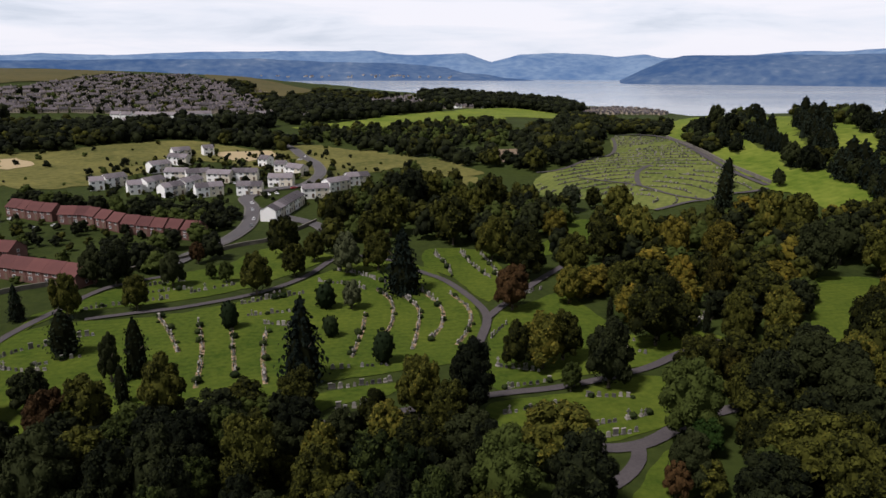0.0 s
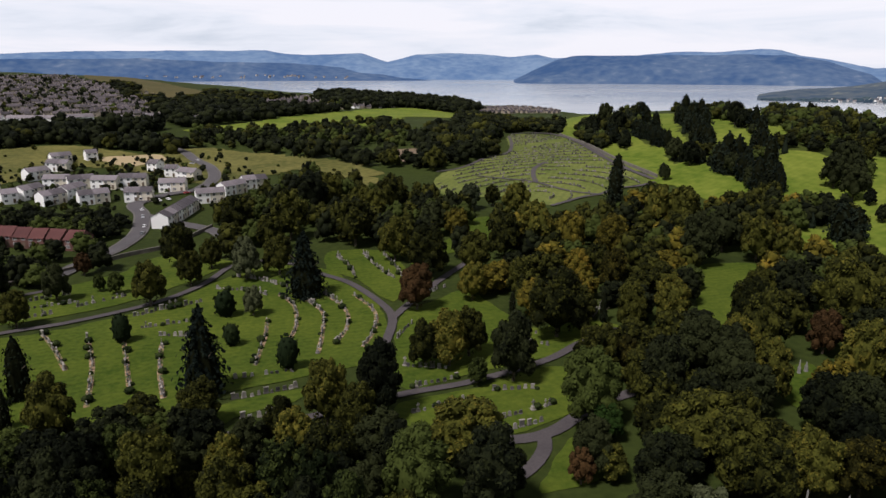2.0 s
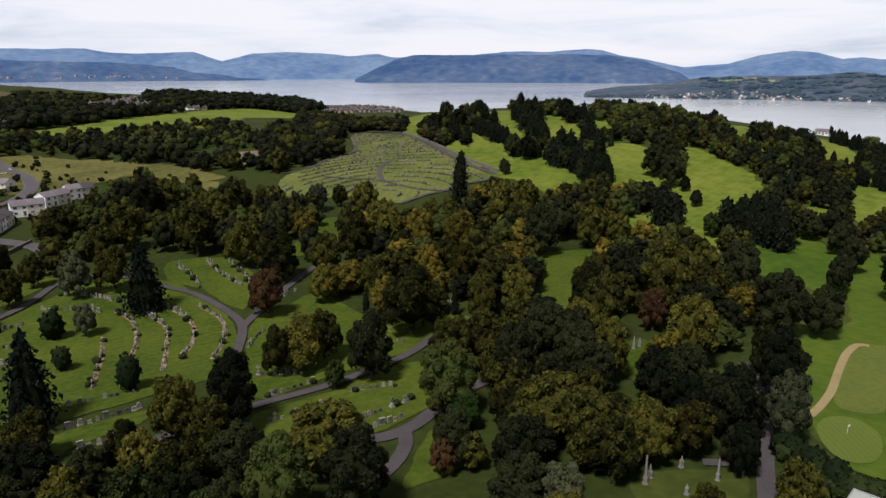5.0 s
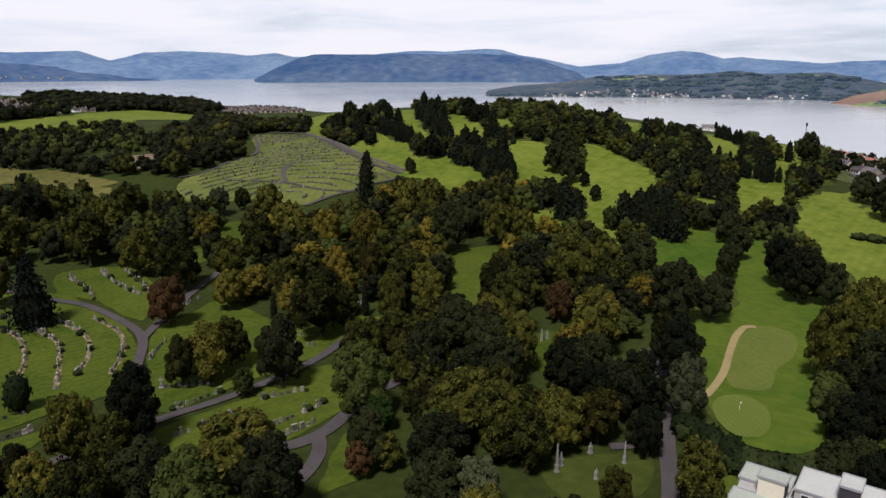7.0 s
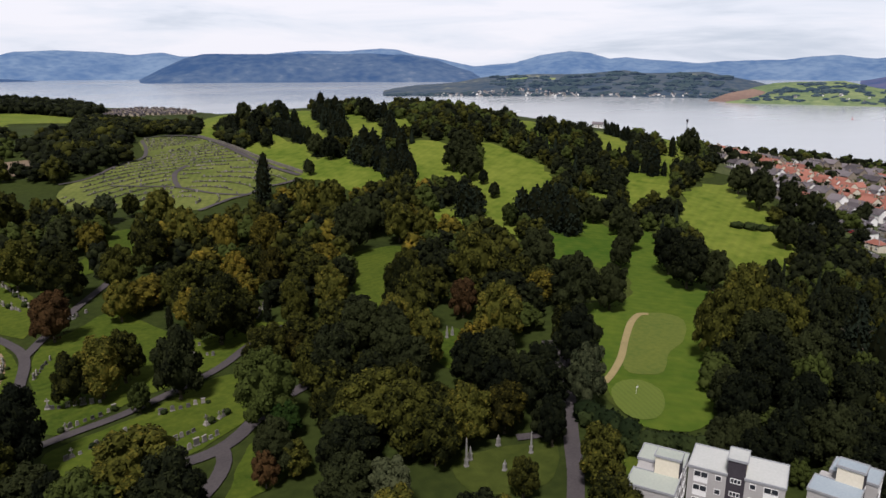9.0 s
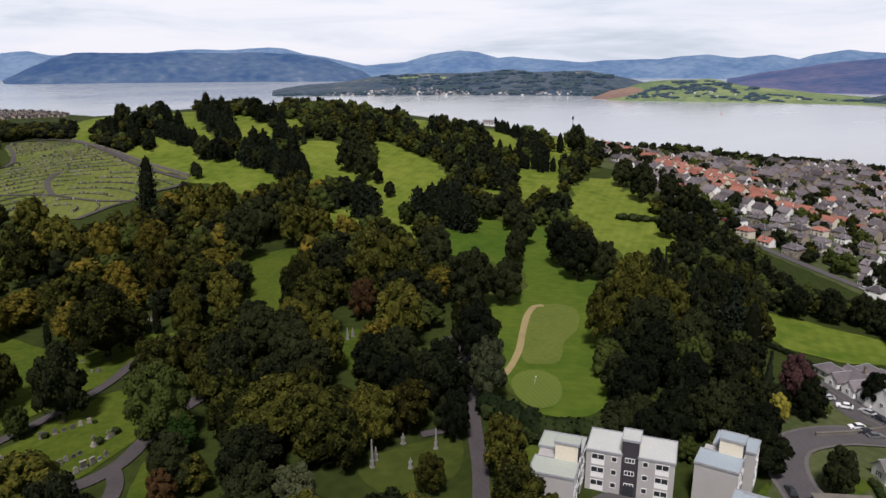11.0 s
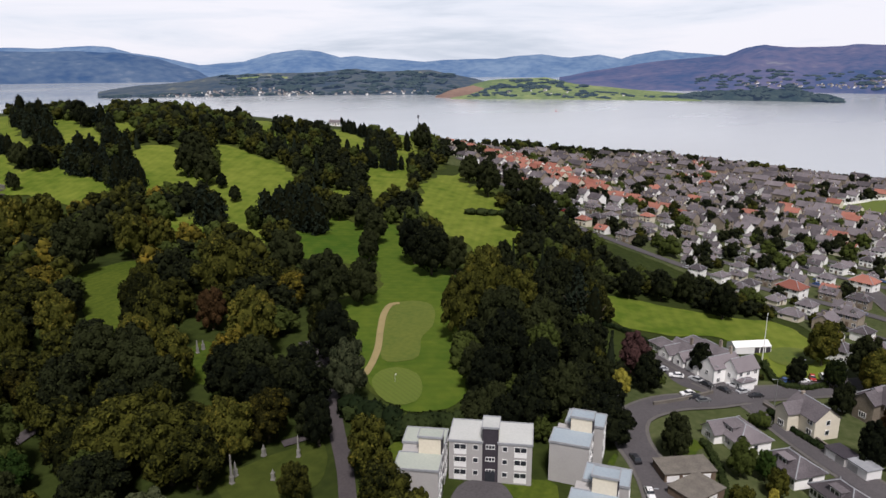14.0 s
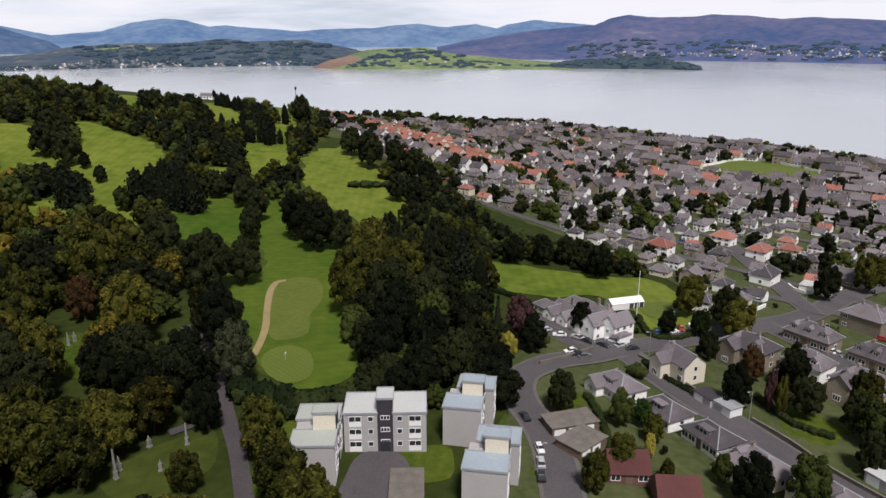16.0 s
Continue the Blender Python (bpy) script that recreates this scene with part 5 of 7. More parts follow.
def far_houses(name, items, label, size=1.0, roof=None):
    """Many small houses joined: walls, roofs and window strips."""
    mats = [M_WHITE, M_CREAM, M_SANDSTONE, roof or M_SLATE, M_REDTILE, M_GLASS, M_CHIM]
    dims = {0: (7.8, 6.2, 2.8, 2.3, 0, 3), 1: (8.6, 6.6, 4.1, 2.5, 2, 3), 2: (7.8, 6.6, 4.1, 2.3, 0, 3), 3: (9, 6.6, 2.8, 2.4, 1, 3), 4: (8.6, 6.6, 2.8, 2.4, 0, 4), 5: (9, 6.6, 4.1, 2.4, 1, 4), 6: (13, 7.5, 7.0, 2.7, 2, 3), 7: (10, 7.4, 4.8, 2.7, 2, 3)}
    g, mi = Geo(), []
    for x, y, turn, k in items:
        w, d, h, rh = (q * size for q in dims[k][:4])
        wm, rm = dims[k][4:]
        a = Geo()
        b0 = gable_wall(w, d, h, rh)
        a.add(b0.v, b0.f)
        mi += [wm] * len(b0.f)
        b1 = gable_roof(w, d, h, rh)
        a.add(b1.v, b1.f)
        mi += [rm] * len(b1.f)
        for s in (-1, 1):
            for f_ in range(max(1, int(h // 2.4))):
                for q in (-0.3, 0.0, 0.3):
                    n0 = len(a.f)
                    a.box(q * w - 0.6, s * d / 2 - 0.06, 0.9 + f_ * 2.5, q * w + 0.6, s * d / 2 + 0.06, 2.1 + f_ * 2.5)
                    mi += [5] * (len(a.f) - n0)
        n0 = len(a.f)
        a.box(w * 0.3 - 0.4, -0.4, h + rh - 0.6, w * 0.3 + 0.4, 0.4, h + rh + 1.4)
        mi += [6] * (len(a.f) - n0)
        a.moved(pose(x, y, hz(x, y) + 0.2, 0, 0, turn))
        g.add(a.v, a.f)
    me = g.mesh(name, mats[0])
    for m in mats[1:]:
        me.materials.append(m)
    me.polygons.foreach_set("material_index", mi)
    return tagged(new(name, me), label, "houses", kind="stuff")


def fill(poly, gap_u, gap_v, ang, seed, kinds):
    r = np.random.default_rng(seed)
    xs, ys = [p[0] for p in poly], [p[1] for p in poly]
    cx, cy = (min(xs) + max(xs)) / 2, (min(ys) + max(ys)) / 2
    rad = math.hypot(max(xs) - min(xs), max(ys) - min(ys)) / 2
    items = []
    a = radians(ang)
    for u in np.arange(-rad, rad, gap_u):
        for v in np.arange(-rad, rad, gap_v):
            uu, vv = u + r.uniform(-0.25, 0.25) * gap_u, v + r.uniform(-0.1, 0.1) * gap_v
            x, y = cx + uu * math.cos(a) - vv * math.sin(a), cy + uu * math.sin(a) + vv * math.cos(a)
            if inside(np.array([x]), np.array([y]), poly)[0] and r.random() > 0.12 and hz(x, y) > 2:
                items.append((x, y, ang + (90 if r.random() < 0.06 else 0) + r.normal(0, 3), int(r.choice(kinds))))
    return items


# builds that found no plot are dropped
for proto in BUILDS:
    if proto.name not in _used:
        for o in [*proto.children_recursive, proto]:
            bpy.data.objects.remove(o)
far_houses("town_houses", far_town, "close rows of stone and white houses towards the shore")
white_rows = []
for x0, y0, x1, y1 in WHITE_BLOCKS:
    n = max(2, round(math.hypot(x1 - x0, y1 - y0) / 8.5))
    white_rows += [(x0 + (x1 - x0) * (k + 0.5) / n, y0 + (y1 - y0) * (k + 0.5) / n, math.degrees(math.atan2(y1 - y0, x1 - x0)), 2) for k in range(n)]
far_houses("white_terraces", white_rows, "white terraced housing below the hill town", 1.15)
far_houses("hill_town_houses", fill(TOWN_HILL, 8.2, 19, 12, 31, [1, 1, 7, 1, 7, 0, 6, 1, 1, 1]), "far grey and brown housing on the moor's edge", 0.76, M_OLDSLATE)
far_houses("bay_town_houses", fill(TOWN_BAY, 12, 20, -15, 32, [1, 1, 7, 2, 0, 7]), "far pale town on the bay", 0.7, M_OLDSLATE)
far_houses("shore_town_houses", fill(TOWN_SHORE, 11, 19, 30, 33, [1, 7, 7, 1]), "far grey waterfront town", 0.62, M_OLDSLATE)

# ---- single trees: x, y, height, crown width in metres ----
TREES_CONIFERS_1 = [(-13, 221, 22.2, 13.7), (-33, 155, 21.5, 11.9), (-122, 192, 11.4, 5.2), (129, 322, 16.9, 9.1), (204, 213, 17, 8.7), (215, 218, 17, 10.0), (217, 212, 17, 8.9), (189, 242, 15.9, 9.3), (203, 353, 17, 9.7), (203, 343, 17, 9.5), (196, 322, 17, 8.4), (191, 304, 17, 8.0), (213, 330, 17, 9.3), (205, 464, 17, 10), (201, 440, 16.5, 10), (213, 491, 17, 10), (258, 515, 17, 10), (233, 453, 17, 10), (228, 427, 17, 10), (242, 460, 17, 10), (140, 347, 16.1, 7.1), (165, 348, 7.4, 5.5), (237, 379, 17, 8.4)]
TREES_CONIFERS_2 = [(248, 404, 17, 8.2), (325, 264, 13.4, 5.5), (319, 242, 15.8, 7.6), (1029, 897, 17, 10), (371, 269, 12.8, 5.9), (182, 73, 19.7, 9.9)]
TREES_BUSHES_1 = [(-60, 188, 8.6, 5.1), (-15, 167, 9.1, 5.4), (-36, 207, 8.8, 6.2), (-31, 184, 6.8, 4.7), (284, 163, 3.4, 6.5), (288, 160, 3.0, 6.0), (280, 167, 3.2, 6.0), (292, 156, 3.1, 6.0), (296, 152, 2.8, 5.5)]
TREES_CYPRESSES_1 = [(-73, 157, 15.3, 7.4), (-96, 168, 12.4, 10.7), (-71, 144, 9.5, 4.5), (49, 197, 7.2, 3.6), (73, 185, 10.1, 3.4), (175, 65, 17.1, 7.9), (395, -19, 15.7, 7.5), (388, -11, 15.6, 7.4), (398, -27, 15.7, 7.5)]
TREES_OLIVE_1 = [(-109, 195, 14.0, 9.0), (-58, 134, 15.6, 10.5), (-71, 128, 15.2, 11.1), (-34, 112, 15.9, 11.0), (-31, 139, 11.0, 9.6), (-21, 105, 13.9, 10.3), (-14, 131, 10.3, 7.4), (-10, 119, 14.1, 10.5), (-4, 113, 14.8, 11.0), (-5, 137, 15.9, 10.7), (1, 131, 12.9, 9.7), (21, 118, 15.0, 15.6), (-60, 218, 15.0, 11.2), (-52, 238, 12.8, 9.4), (-61, 263, 17.1, 12.9), (-48, 256, 11.5, 8.4), (-92, 202, 11.5, 8.4), (-29, 276, 15.1, 11.2), (-44, 297, 19.1, 14.4), (-22, 291, 21, 16.5), (-23, 243, 14.8, 11.0), (4, 274, 20.5, 15.6), (22, 323, 20.5, 15.6)]
TREES_OLIVE_2 = [(8, 324, 15.7, 11.8), (18, 253, 16.5, 12.4), (28, 234, 19.1, 14.4), (39, 209, 13.0, 9.6), (45, 235, 15.5, 11.6), (58, 247, 17.5, 13.2), (73, 259, 19.5, 14.8), (55, 211, 13.1, 9.6), (57, 178, 19.7, 17), (78, 177, 14.5, 8.9), (90, 178, 15.1, 11.2), (25, 165, 15.0, 11.2), (31, 170, 13.7, 10.1), (19, 165, 12.4, 9.1), (58, 150, 14.7, 10.9), (66, 115, 15.2, 15.2), (107, 167, 16.9, 12.7), (93, 148, 15.2, 11.4), (71, 330, 11.0, 8.0), (78, 311, 16.7, 12.6), (-7, 346, 18.4, 13.9), (14, 307, 16.5, 12.4), (120, 184, 13.5, 10.0)]
TREES_OLIVE_3 = [(102, 153, 18.3, 13.8), (92, 133, 16.4, 9.6), (136, 169, 20.8, 15.8), (115, 132, 19.0, 14.4), (128, 121, 13.1, 8.5), (69, 104, 16.4, 14.1), (80, 101, 13.5, 10.0), (90, 75, 13.2, 9.7), (77, 81, 8.3, 5.8), (154, 94, 20.5, 13.2), (139, 272, 19.5, 14.8), (146, 228, 17.5, 13.2), (154, 222, 14.7, 10.9), (131, 278, 19.6, 14.9), (176, 100, 21, 15.1), (173, 87, 17.3, 13.0), (200, 11, 13.0, 9.6), (189, -2, 12.1, 8.9), (81, 64, 11.9, 10.1), (84, 60, 6.9, 4.7), (129, 11, 6.5, 4.4), (151, -12, 9.9, 2.6), (161, -29, 10.1, 7.2)]
TREES_OLIVE_4 = [(273, -43, 15.7, 11.8), (115, 15, 8.6, 6.1), (107, 18, 8.3, 5.8), (117, 7, 4.8, 3.0)]
TREES_DEEP_1 = [(-78, 154, 12.5, 5.3), (-89, 140, 9.8, 9.1), (-47, 117, 13.3, 9.8), (-49, 107, 15.3, 11.4), (-56, 106, 14.1, 10.5), (-68, 105, 16.2, 12.2), (-28, 127, 10.5, 10.0), (6, 141, 17.6, 11.6), (23, 104, 16.2, 12.1), (2, 105, 11.7, 8.5), (-90, 226, 11.8, 8.6), (-108, 225, 15.0, 11.2), (-116, 226, 12.7, 9.3), (-15, 338, 21, 17), (36, 283, 15.4, 11.5), (39, 154, 17.6, 11.9), (68, 136, 17.2, 13.0), (44, 113, 11.7, 8.6), (84, 135, 15.6, 11.7), (82, 147, 16.7, 12.6), (128, 296, 9.4, 6.7), (163, 341, 8.5, 6.0), (89, 144, 15.3, 11.4)]
TREES_DEEP_2 = [(164, 169, 17.4, 13.1), (148, 137, 18.9, 14.3), (159, 133, 15.1, 11.3), (100, 116, 15.4, 11.5), (101, 102, 15.9, 11.9), (96, 120, 14.0, 10.4), (93, 90, 11.9, 6.5), (155, 83, 18.3, 13.8), (197, 133, 18.5, 14.0), (205, 146, 17.3, 13.0), (203, 127, 14.0, 10.4), (128, 71, 14.5, 10.8), (209, 208, 11.9, 8.7), (194, 332, 12.5, 9.2), (192, 299, 10.9, 7.9), (191, 310, 10.5, 7.6), (194, 512, 18.3, 11.1), (185, 466, 17.7, 13.3), (172, 476, 15.8, 11.8), (224, 296, 17.4, 13.1), (222, 280, 16.8, 12.6), (236, 303, 19.8, 15.0), (224, 272, 7.9, 5.5)]
TREES_DEEP_3 = [(216, 254, 8.2, 5.8), (196, 160, 11.9, 8.7), (215, 172, 14.0, 10.4), (227, 187, 13.5, 10.0), (230, 204, 12.7, 9.4), (218, 202, 12.4, 9.1), (182, 372, 13.3, 9.9), (185, 359, 14.6, 10.9), (219, 506, 16.1, 12.0), (254, 437, 15.9, 11.9), (252, 422, 12.6, 9.3), (389, 270, 17.8, 13.4), (140, 241, 18.0, 13.6), (123, 227, 19.5, 14.7), (114, 290, 11.2, 6.5), (158, 73, 15.8, 11.8), (143, 75, 16.5, 12.4), (200, 86, 14.6, 10.9), (138, 63, 14.1, 10.5), (131, 76, 12.4, 9.1), (123, 59, 13.0, 9.6), (153, 60, 13.3, 9.8), (131, 54, 13.4, 9.9)]
TREES_DEEP_4 = [(148, 52, 9.4, 6.7), (136, 46, 10.4, 7.5), (211, 79, 12.7, 9.4), (223, 71, 10.7, 7.8), (229, 62, 10.8, 7.8), (234, 55, 10.8, 7.9), (223, 41, 12.5, 9.2), (330, 171, 15.8, 11.8), (311, 152, 16.6, 12.5), (302, 139, 14.4, 10.7), (316, 178, 19.0, 14.4), (335, 201, 16.4, 12.3), (258, 124, 15.6, 11.6), (273, 141, 13.4, 9.9), (175, 36, 8.9, 6.3), (156, 44, 9.7, 6.9), (183, 15, 7.4, 5.1), (196, 1, 12.5, 9.2), (173, 4, 8.0, 5.6), (122, 111, 16.1, 12.0), (131, 30, 9.8, 7.0), (152, -3, 10.2, 7.3), (166, -15, 10.6, 7.7)]
TREES_DEEP_5 = [(153, -17, 9.9, 7.1), (150, -26, 9.5, 6.8), (249, -28, 12.4, 9.1), (116, -7, 10.6, 7.6), (136, -27, 8.8, 6.2)]
TREES_RUSSET_1 = [(-77, 125, 13.7, 9.9), (-91, 254, 8.8, 6.3), (21, 204, 14.8, 11.0), (41, 110, 7.8, 5.4), (120, 154, 12.1, 8.9), (166, -6, 9.2, 6.6)]
TREES_GREEN_1 = [(10, 105, 16.3, 12.3), (-12, 108, 14.3, 10.6), (-74, 232, 7.7, 5.4), (-80, 235, 6.4, 4.3), (50, 131, 18.0, 13.6), (30, 153, 7.6, 5.3), (197, 221, 10.4, 7.5), (186, 7, 8.1, 5.7), (132, 18, 8.2, 5.7), (146, -29, 10.6, 7.7), (120, -16, 10.6, 7.7), (121, -2, 6.1, 4.1)]
TREES_GREY_1 = [(-34, 241, 14.9, 11.1), (-28, 207, 9.2, 6.6), (59, 326, 13.5, 10.0), (110, 97, 15.8, 9.5), (55, 90, 11.7, 8.5)]
TREES_GOLD_1 = [(45, 277, 13.7, 10.2), (83, 247, 17.4, 13.1), (76, 218, 12.3, 9.0), (84, 207, 14.8, 10.3), (96, 241, 17.1, 12.8), (66, 151, 10.8, 7.8), (238, 93, 8.9, 6.3)]
TREES_YELLOW_1 = [(149, 48, 7.4, 5.1), (123, 11, 5.7, 2.3)]
TREES_COPPER_1 = [(162, 49, 11.8, 8.6), (153, -10, 10.1, 2.9)]
TREES_FRESH_1 = [(134, 14, 6.7, 4.6)]
SINGLE_TREES = {
    'conifers': TREES_CONIFERS_1 + TREES_CONIFERS_2,
    'bushes': TREES_BUSHES_1,
    'cypresses': TREES_CYPRESSES_1,
    'olive': TREES_OLIVE_1 + TREES_OLIVE_2 + TREES_OLIVE_3 + TREES_OLIVE_4,
    'deep': TREES_DEEP_1 + TREES_DEEP_2 + TREES_DEEP_3 + TREES_DEEP_4 + TREES_DEEP_5,
    'russet': TREES_RUSSET_1,
    'green': TREES_GREEN_1,
    'grey': TREES_GREY_1,
    'gold': TREES_GOLD_1,
    'yellow': TREES_YELLOW_1,
    'copper': TREES_COPPER_1,
    'fresh': TREES_FRESH_1,
}

# ---- woods: outline x, y and spacing in metres ----
WOOD_BY_GREEN = ([(184, 114), (216, 117), (220, 101), (220, 80), (173, 59), (146, 46), (133, 40), (122, 41), (116, 53), (111, 66), (129, 78), (153, 93)], 7.2)
WOOD_CEMETERY = ([(41, 259), (141, 313), (207, 266), (171, 192), (156, 161), (138, 129), (107, 96), (95, 88), (73, 94), (55, 119), (48, 132), (55, 176), (42, 203)], 10.6)
UNDER_NEAR_WEST = [(-97, 154), (-77, 144), (-62, 131), (-49, 136), (-37, 145), (-26, 128), (-12, 128), (8, 125), (12, 119), (10, 98), (-70, 104)]
WOOD_NEAR_WEST = ([(-97, 126), (-60, 116), (-19, 116), (7, 114), (27, 108), (23, 90), (-74, 90)], 8.5)
WOOD_NEAR_EAST = ([(66, 149), (108, 162), (73, 99), (41, 98), (45, 114), (59, 123)], 8.8)
WOOD_CEMETERY_BACK = ([(160.2, 512.7), (159.1, 473.9), (160.2, 426.9), (166.6, 438.3), (175.7, 496.4), (177.1, 554.3), (167.0, 610.5), (155.3, 653.9), (158.7, 860.6), (144.1, 888.3), (110.4, 685.1), (133.4, 573.6), (130.6, 552.9)], 8.5)
WOOD_CLUB_BELT = ([(263, 100), (250, 79), (260, 70), (249, 60), (257, 47), (261, 36), (251, 30), (233, 29), (225, 41), (219, 58), (215, 74), (212, 80)], 6.0)
WOOD_GOLF = (GOLF_ROUGH[0], 7.5)
# rows of dark conifers between the fairways: line and height in metres
CONIFER_ROWS = [
    ([(176, 459), (177, 428)], 13),
    ([(195, 452), (190, 402)], 14),
    ([(236, 475), (221, 424), (211, 388)], 16),
    ([(182, 374), (193, 357)], 10),
    ([(192, 342), (198, 325)], 19),
    ([(226, 367), (225, 350)], 15),
    ([(196, 319), (200, 301)], 18),
    ([(201, 217), (210, 199)], 21),
    ([(210, 224), (217, 207)], 20),
    ([(192, 246), (196, 241)], 17),
    ([(309, 253), (312, 249)], 13),
    ([(314, 243), (319, 238)], 13),
    ([(321, 285), (323, 275)], 11),
    ([(389, 336), (379, 308), (376, 286)], 12),
    ([(314, 328), (326, 322), (349, 322)], 11),
]
WOOD_MEADOW_BACK = ([(-495, 582), (-377, 613), (-214, 600), (-109, 564), (-35, 525), (17, 474), (45, 490), (86, 620), (122, 559), (98, 416), (70, 403), (40, 438), (13, 447), (-32, 488), (-104, 537), (-190, 530), (-286, 460), (-352, 409)], 11)
WOOD_FOREST_FAR = ([(-200, 843), (-157, 898), (-60, 910), (91, 1005), (-53, 805), (-115, 652), (-171, 718)], 15)
WOOD_HEADLAND = ([(-42, 1232), (262, 2906), (224, 1330), (214, 1072), (134, 876), (97, 1070), (-19, 1018)], 18)
WOOD_TOWN_EDGE = ([(352, 211), (312, 162), (254, 112), (240, 84), (216, 84), (232, 111), (284, 147), (309, 179)], 8.5)
WOOD_TOWN_SLOPE = ([(315, 166), (300, 129), (267, 97), (245, 78), (214, 90), (235, 117)], 8.5)
WOOD_FAR_SLOPE = ([(-361, 1186), (-276, 1172), (-198, 1136), (-75, 1143), (-111, 990), (-154, 883), (-200, 843), (-253, 920)], 15)
WOOD_MONUMENTS = ([(85, 113), (92, 98), (95, 89), (85, 91), (78, 101)], 9)
WOOD_SHORE = ([(889, 334), (856, 211), (833, 139), (826, -37), (815, -122), (784, -118), (793, -36), (701, 117), (704, 173), (722, 271)], 11)
SHRUBS_ESTATE = ([(-220, 435), (-186, 505), (-113, 541), (-36, 438), (-64, 353), (-97, 338), (-153, 356), (-186, 364)], 8)
SHRUBS_TERRACE = ([(-214, 312), (-198, 311), (-98, 283), (-94, 268), (-119, 226), (-147, 225), (-166, 238)], 9)
WOOD_ESTATE = ([(-57, 313), (-21, 417), (13, 363), (32, 345), (66, 296), (71, 275), (33, 245), (14, 260), (-5, 278), (-29, 263), (-46, 266)], 10)
WOOD_TERRACE = ([(-126, 247), (-90, 305), (-82, 276), (-92, 242), (-109, 226)], 9)
WOOD_ESTATE_FRONT = ([(-220, 360), (-172, 337), (-123, 335), (-98, 326), (-94, 300), (-135, 311), (-181, 329), (-204, 332)], 9)
WOOD_FAR_WEST = ([(-534, 530), (-410, 668), (-345, 559), (-283, 618), (-239, 673), (-151, 676), (-211, 589), (-319, 516), (-423, 416)], 13)
WOOD_LEFT_SIDE = ([(-341, 248), (-206, 256), (-126, 177), (-88, 115), (-113, 97), (-167, 111)], 13)
WOOD_SOUTH = ([(49, 112), (70, 64), (75, 53), (67, 43), (42, 99)], 11)


# ---- trees ----
rng = np.random.default_rng(7)
_ico = bmesh.new()
bmesh.ops.create_icosphere(_ico, subdivisions=2, radius=1.0)
ICO_V = np.array([v.co[:] for v in _ico.verts])
ICO_F = np.array([[v.index for v in f.verts] for f in _ico.faces])
_ico.free()
_ico = bmesh.new()
bmesh.ops.create_icosphere(_ico, subdivisions=1, radius=1.0)
ICO1_V = np.array([v.co[:] for v in _ico.verts])
ICO1_F = np.array([[v.index for v in f.verts] for f in _ico.faces])
_ico.free()


_gold = (1 + 5 ** 0.5) / 2
ICO0_V = np.array([(-1, _gold, 0), (1, _gold, 0), (-1, -_gold, 0), (1, -_gold, 0), (0, -1, _gold), (0, 1, _gold), (0, -1, -_gold), (0, 1, -_gold), (_gold, 0, -1), (_gold, 0, 1), (-_gold, 0, -1), (-_gold, 0, 1)]) / 1.902
ICO0_F = np.array([(0, 11, 5), (0, 5, 1), (0, 1, 7), (0, 7, 10), (0, 10, 11), (1, 5, 9), (5, 11, 4), (11, 10, 2), (10, 7, 6), (7, 1, 8), (3, 9, 4), (3, 4, 2), (3, 2, 6), (3, 6, 8), (3, 8, 9), (4, 9, 5), (2, 4, 11), (6, 2, 10), (8, 6, 7), (9, 8, 1)])


def leaf_cards(c, nrm, size, r, folded=True):
    """Small leaf sprays at points c that face about nrm: two triangles folded along the middle, or one."""
    n = len(c)
    d = nrm + r.normal(0, 0.55, (n, 3))
    d /= np.linalg.norm(d, axis=1)[:, None]
    a = np.cross(d, r.normal(0, 1, (n, 3)))
    a /= np.linalg.norm(a, axis=1)[:, None] + 1e-9
    b = np.cross(d, a)
    s = (size * r.uniform(0.6, 1.3, n))[:, None]
    k = r.uniform(0.45, 0.85, n)[:, None]
    if not folded:
        v = np.stack([c - a * s, c + a * s * 0.6 - b * s * k, c + a * s * 0.6 + b * s * k], 1)
        return v.reshape(-1, 3), np.arange(n * 3).reshape(n, 3)
    v = np.stack([c - a * s, c - b * s * k + d * s * 0.15, c + a * s - d * s * 0.25, c + b * s * k + d * s * 0.15], 1)
    f = np.arange(n * 4).reshape(n, 4)
    return v.reshape(-1, 3), np.concatenate([f[:, [0, 1, 3]], f[:, [1, 2, 3]]])


def lump(c, rad, r, ico, squash=0.85, rough=0.22):
    v0, f0 = ico
    k = 1 + rough * np.array([noise.noise(Vector(p) * 1.7 + Vector(c) * 3.1) for p in v0])
    return v0 * k[:, None] * rad * np.array([1, 1, squash]) + c, f0


def join(parts):
    v, f, o = [], [], 0
    for pv, pf in parts:
        v.append(pv)
        f.append(np.asarray(pf) + o)
        o += len(pv)
    return np.concatenate(v), np.concatenate(f)


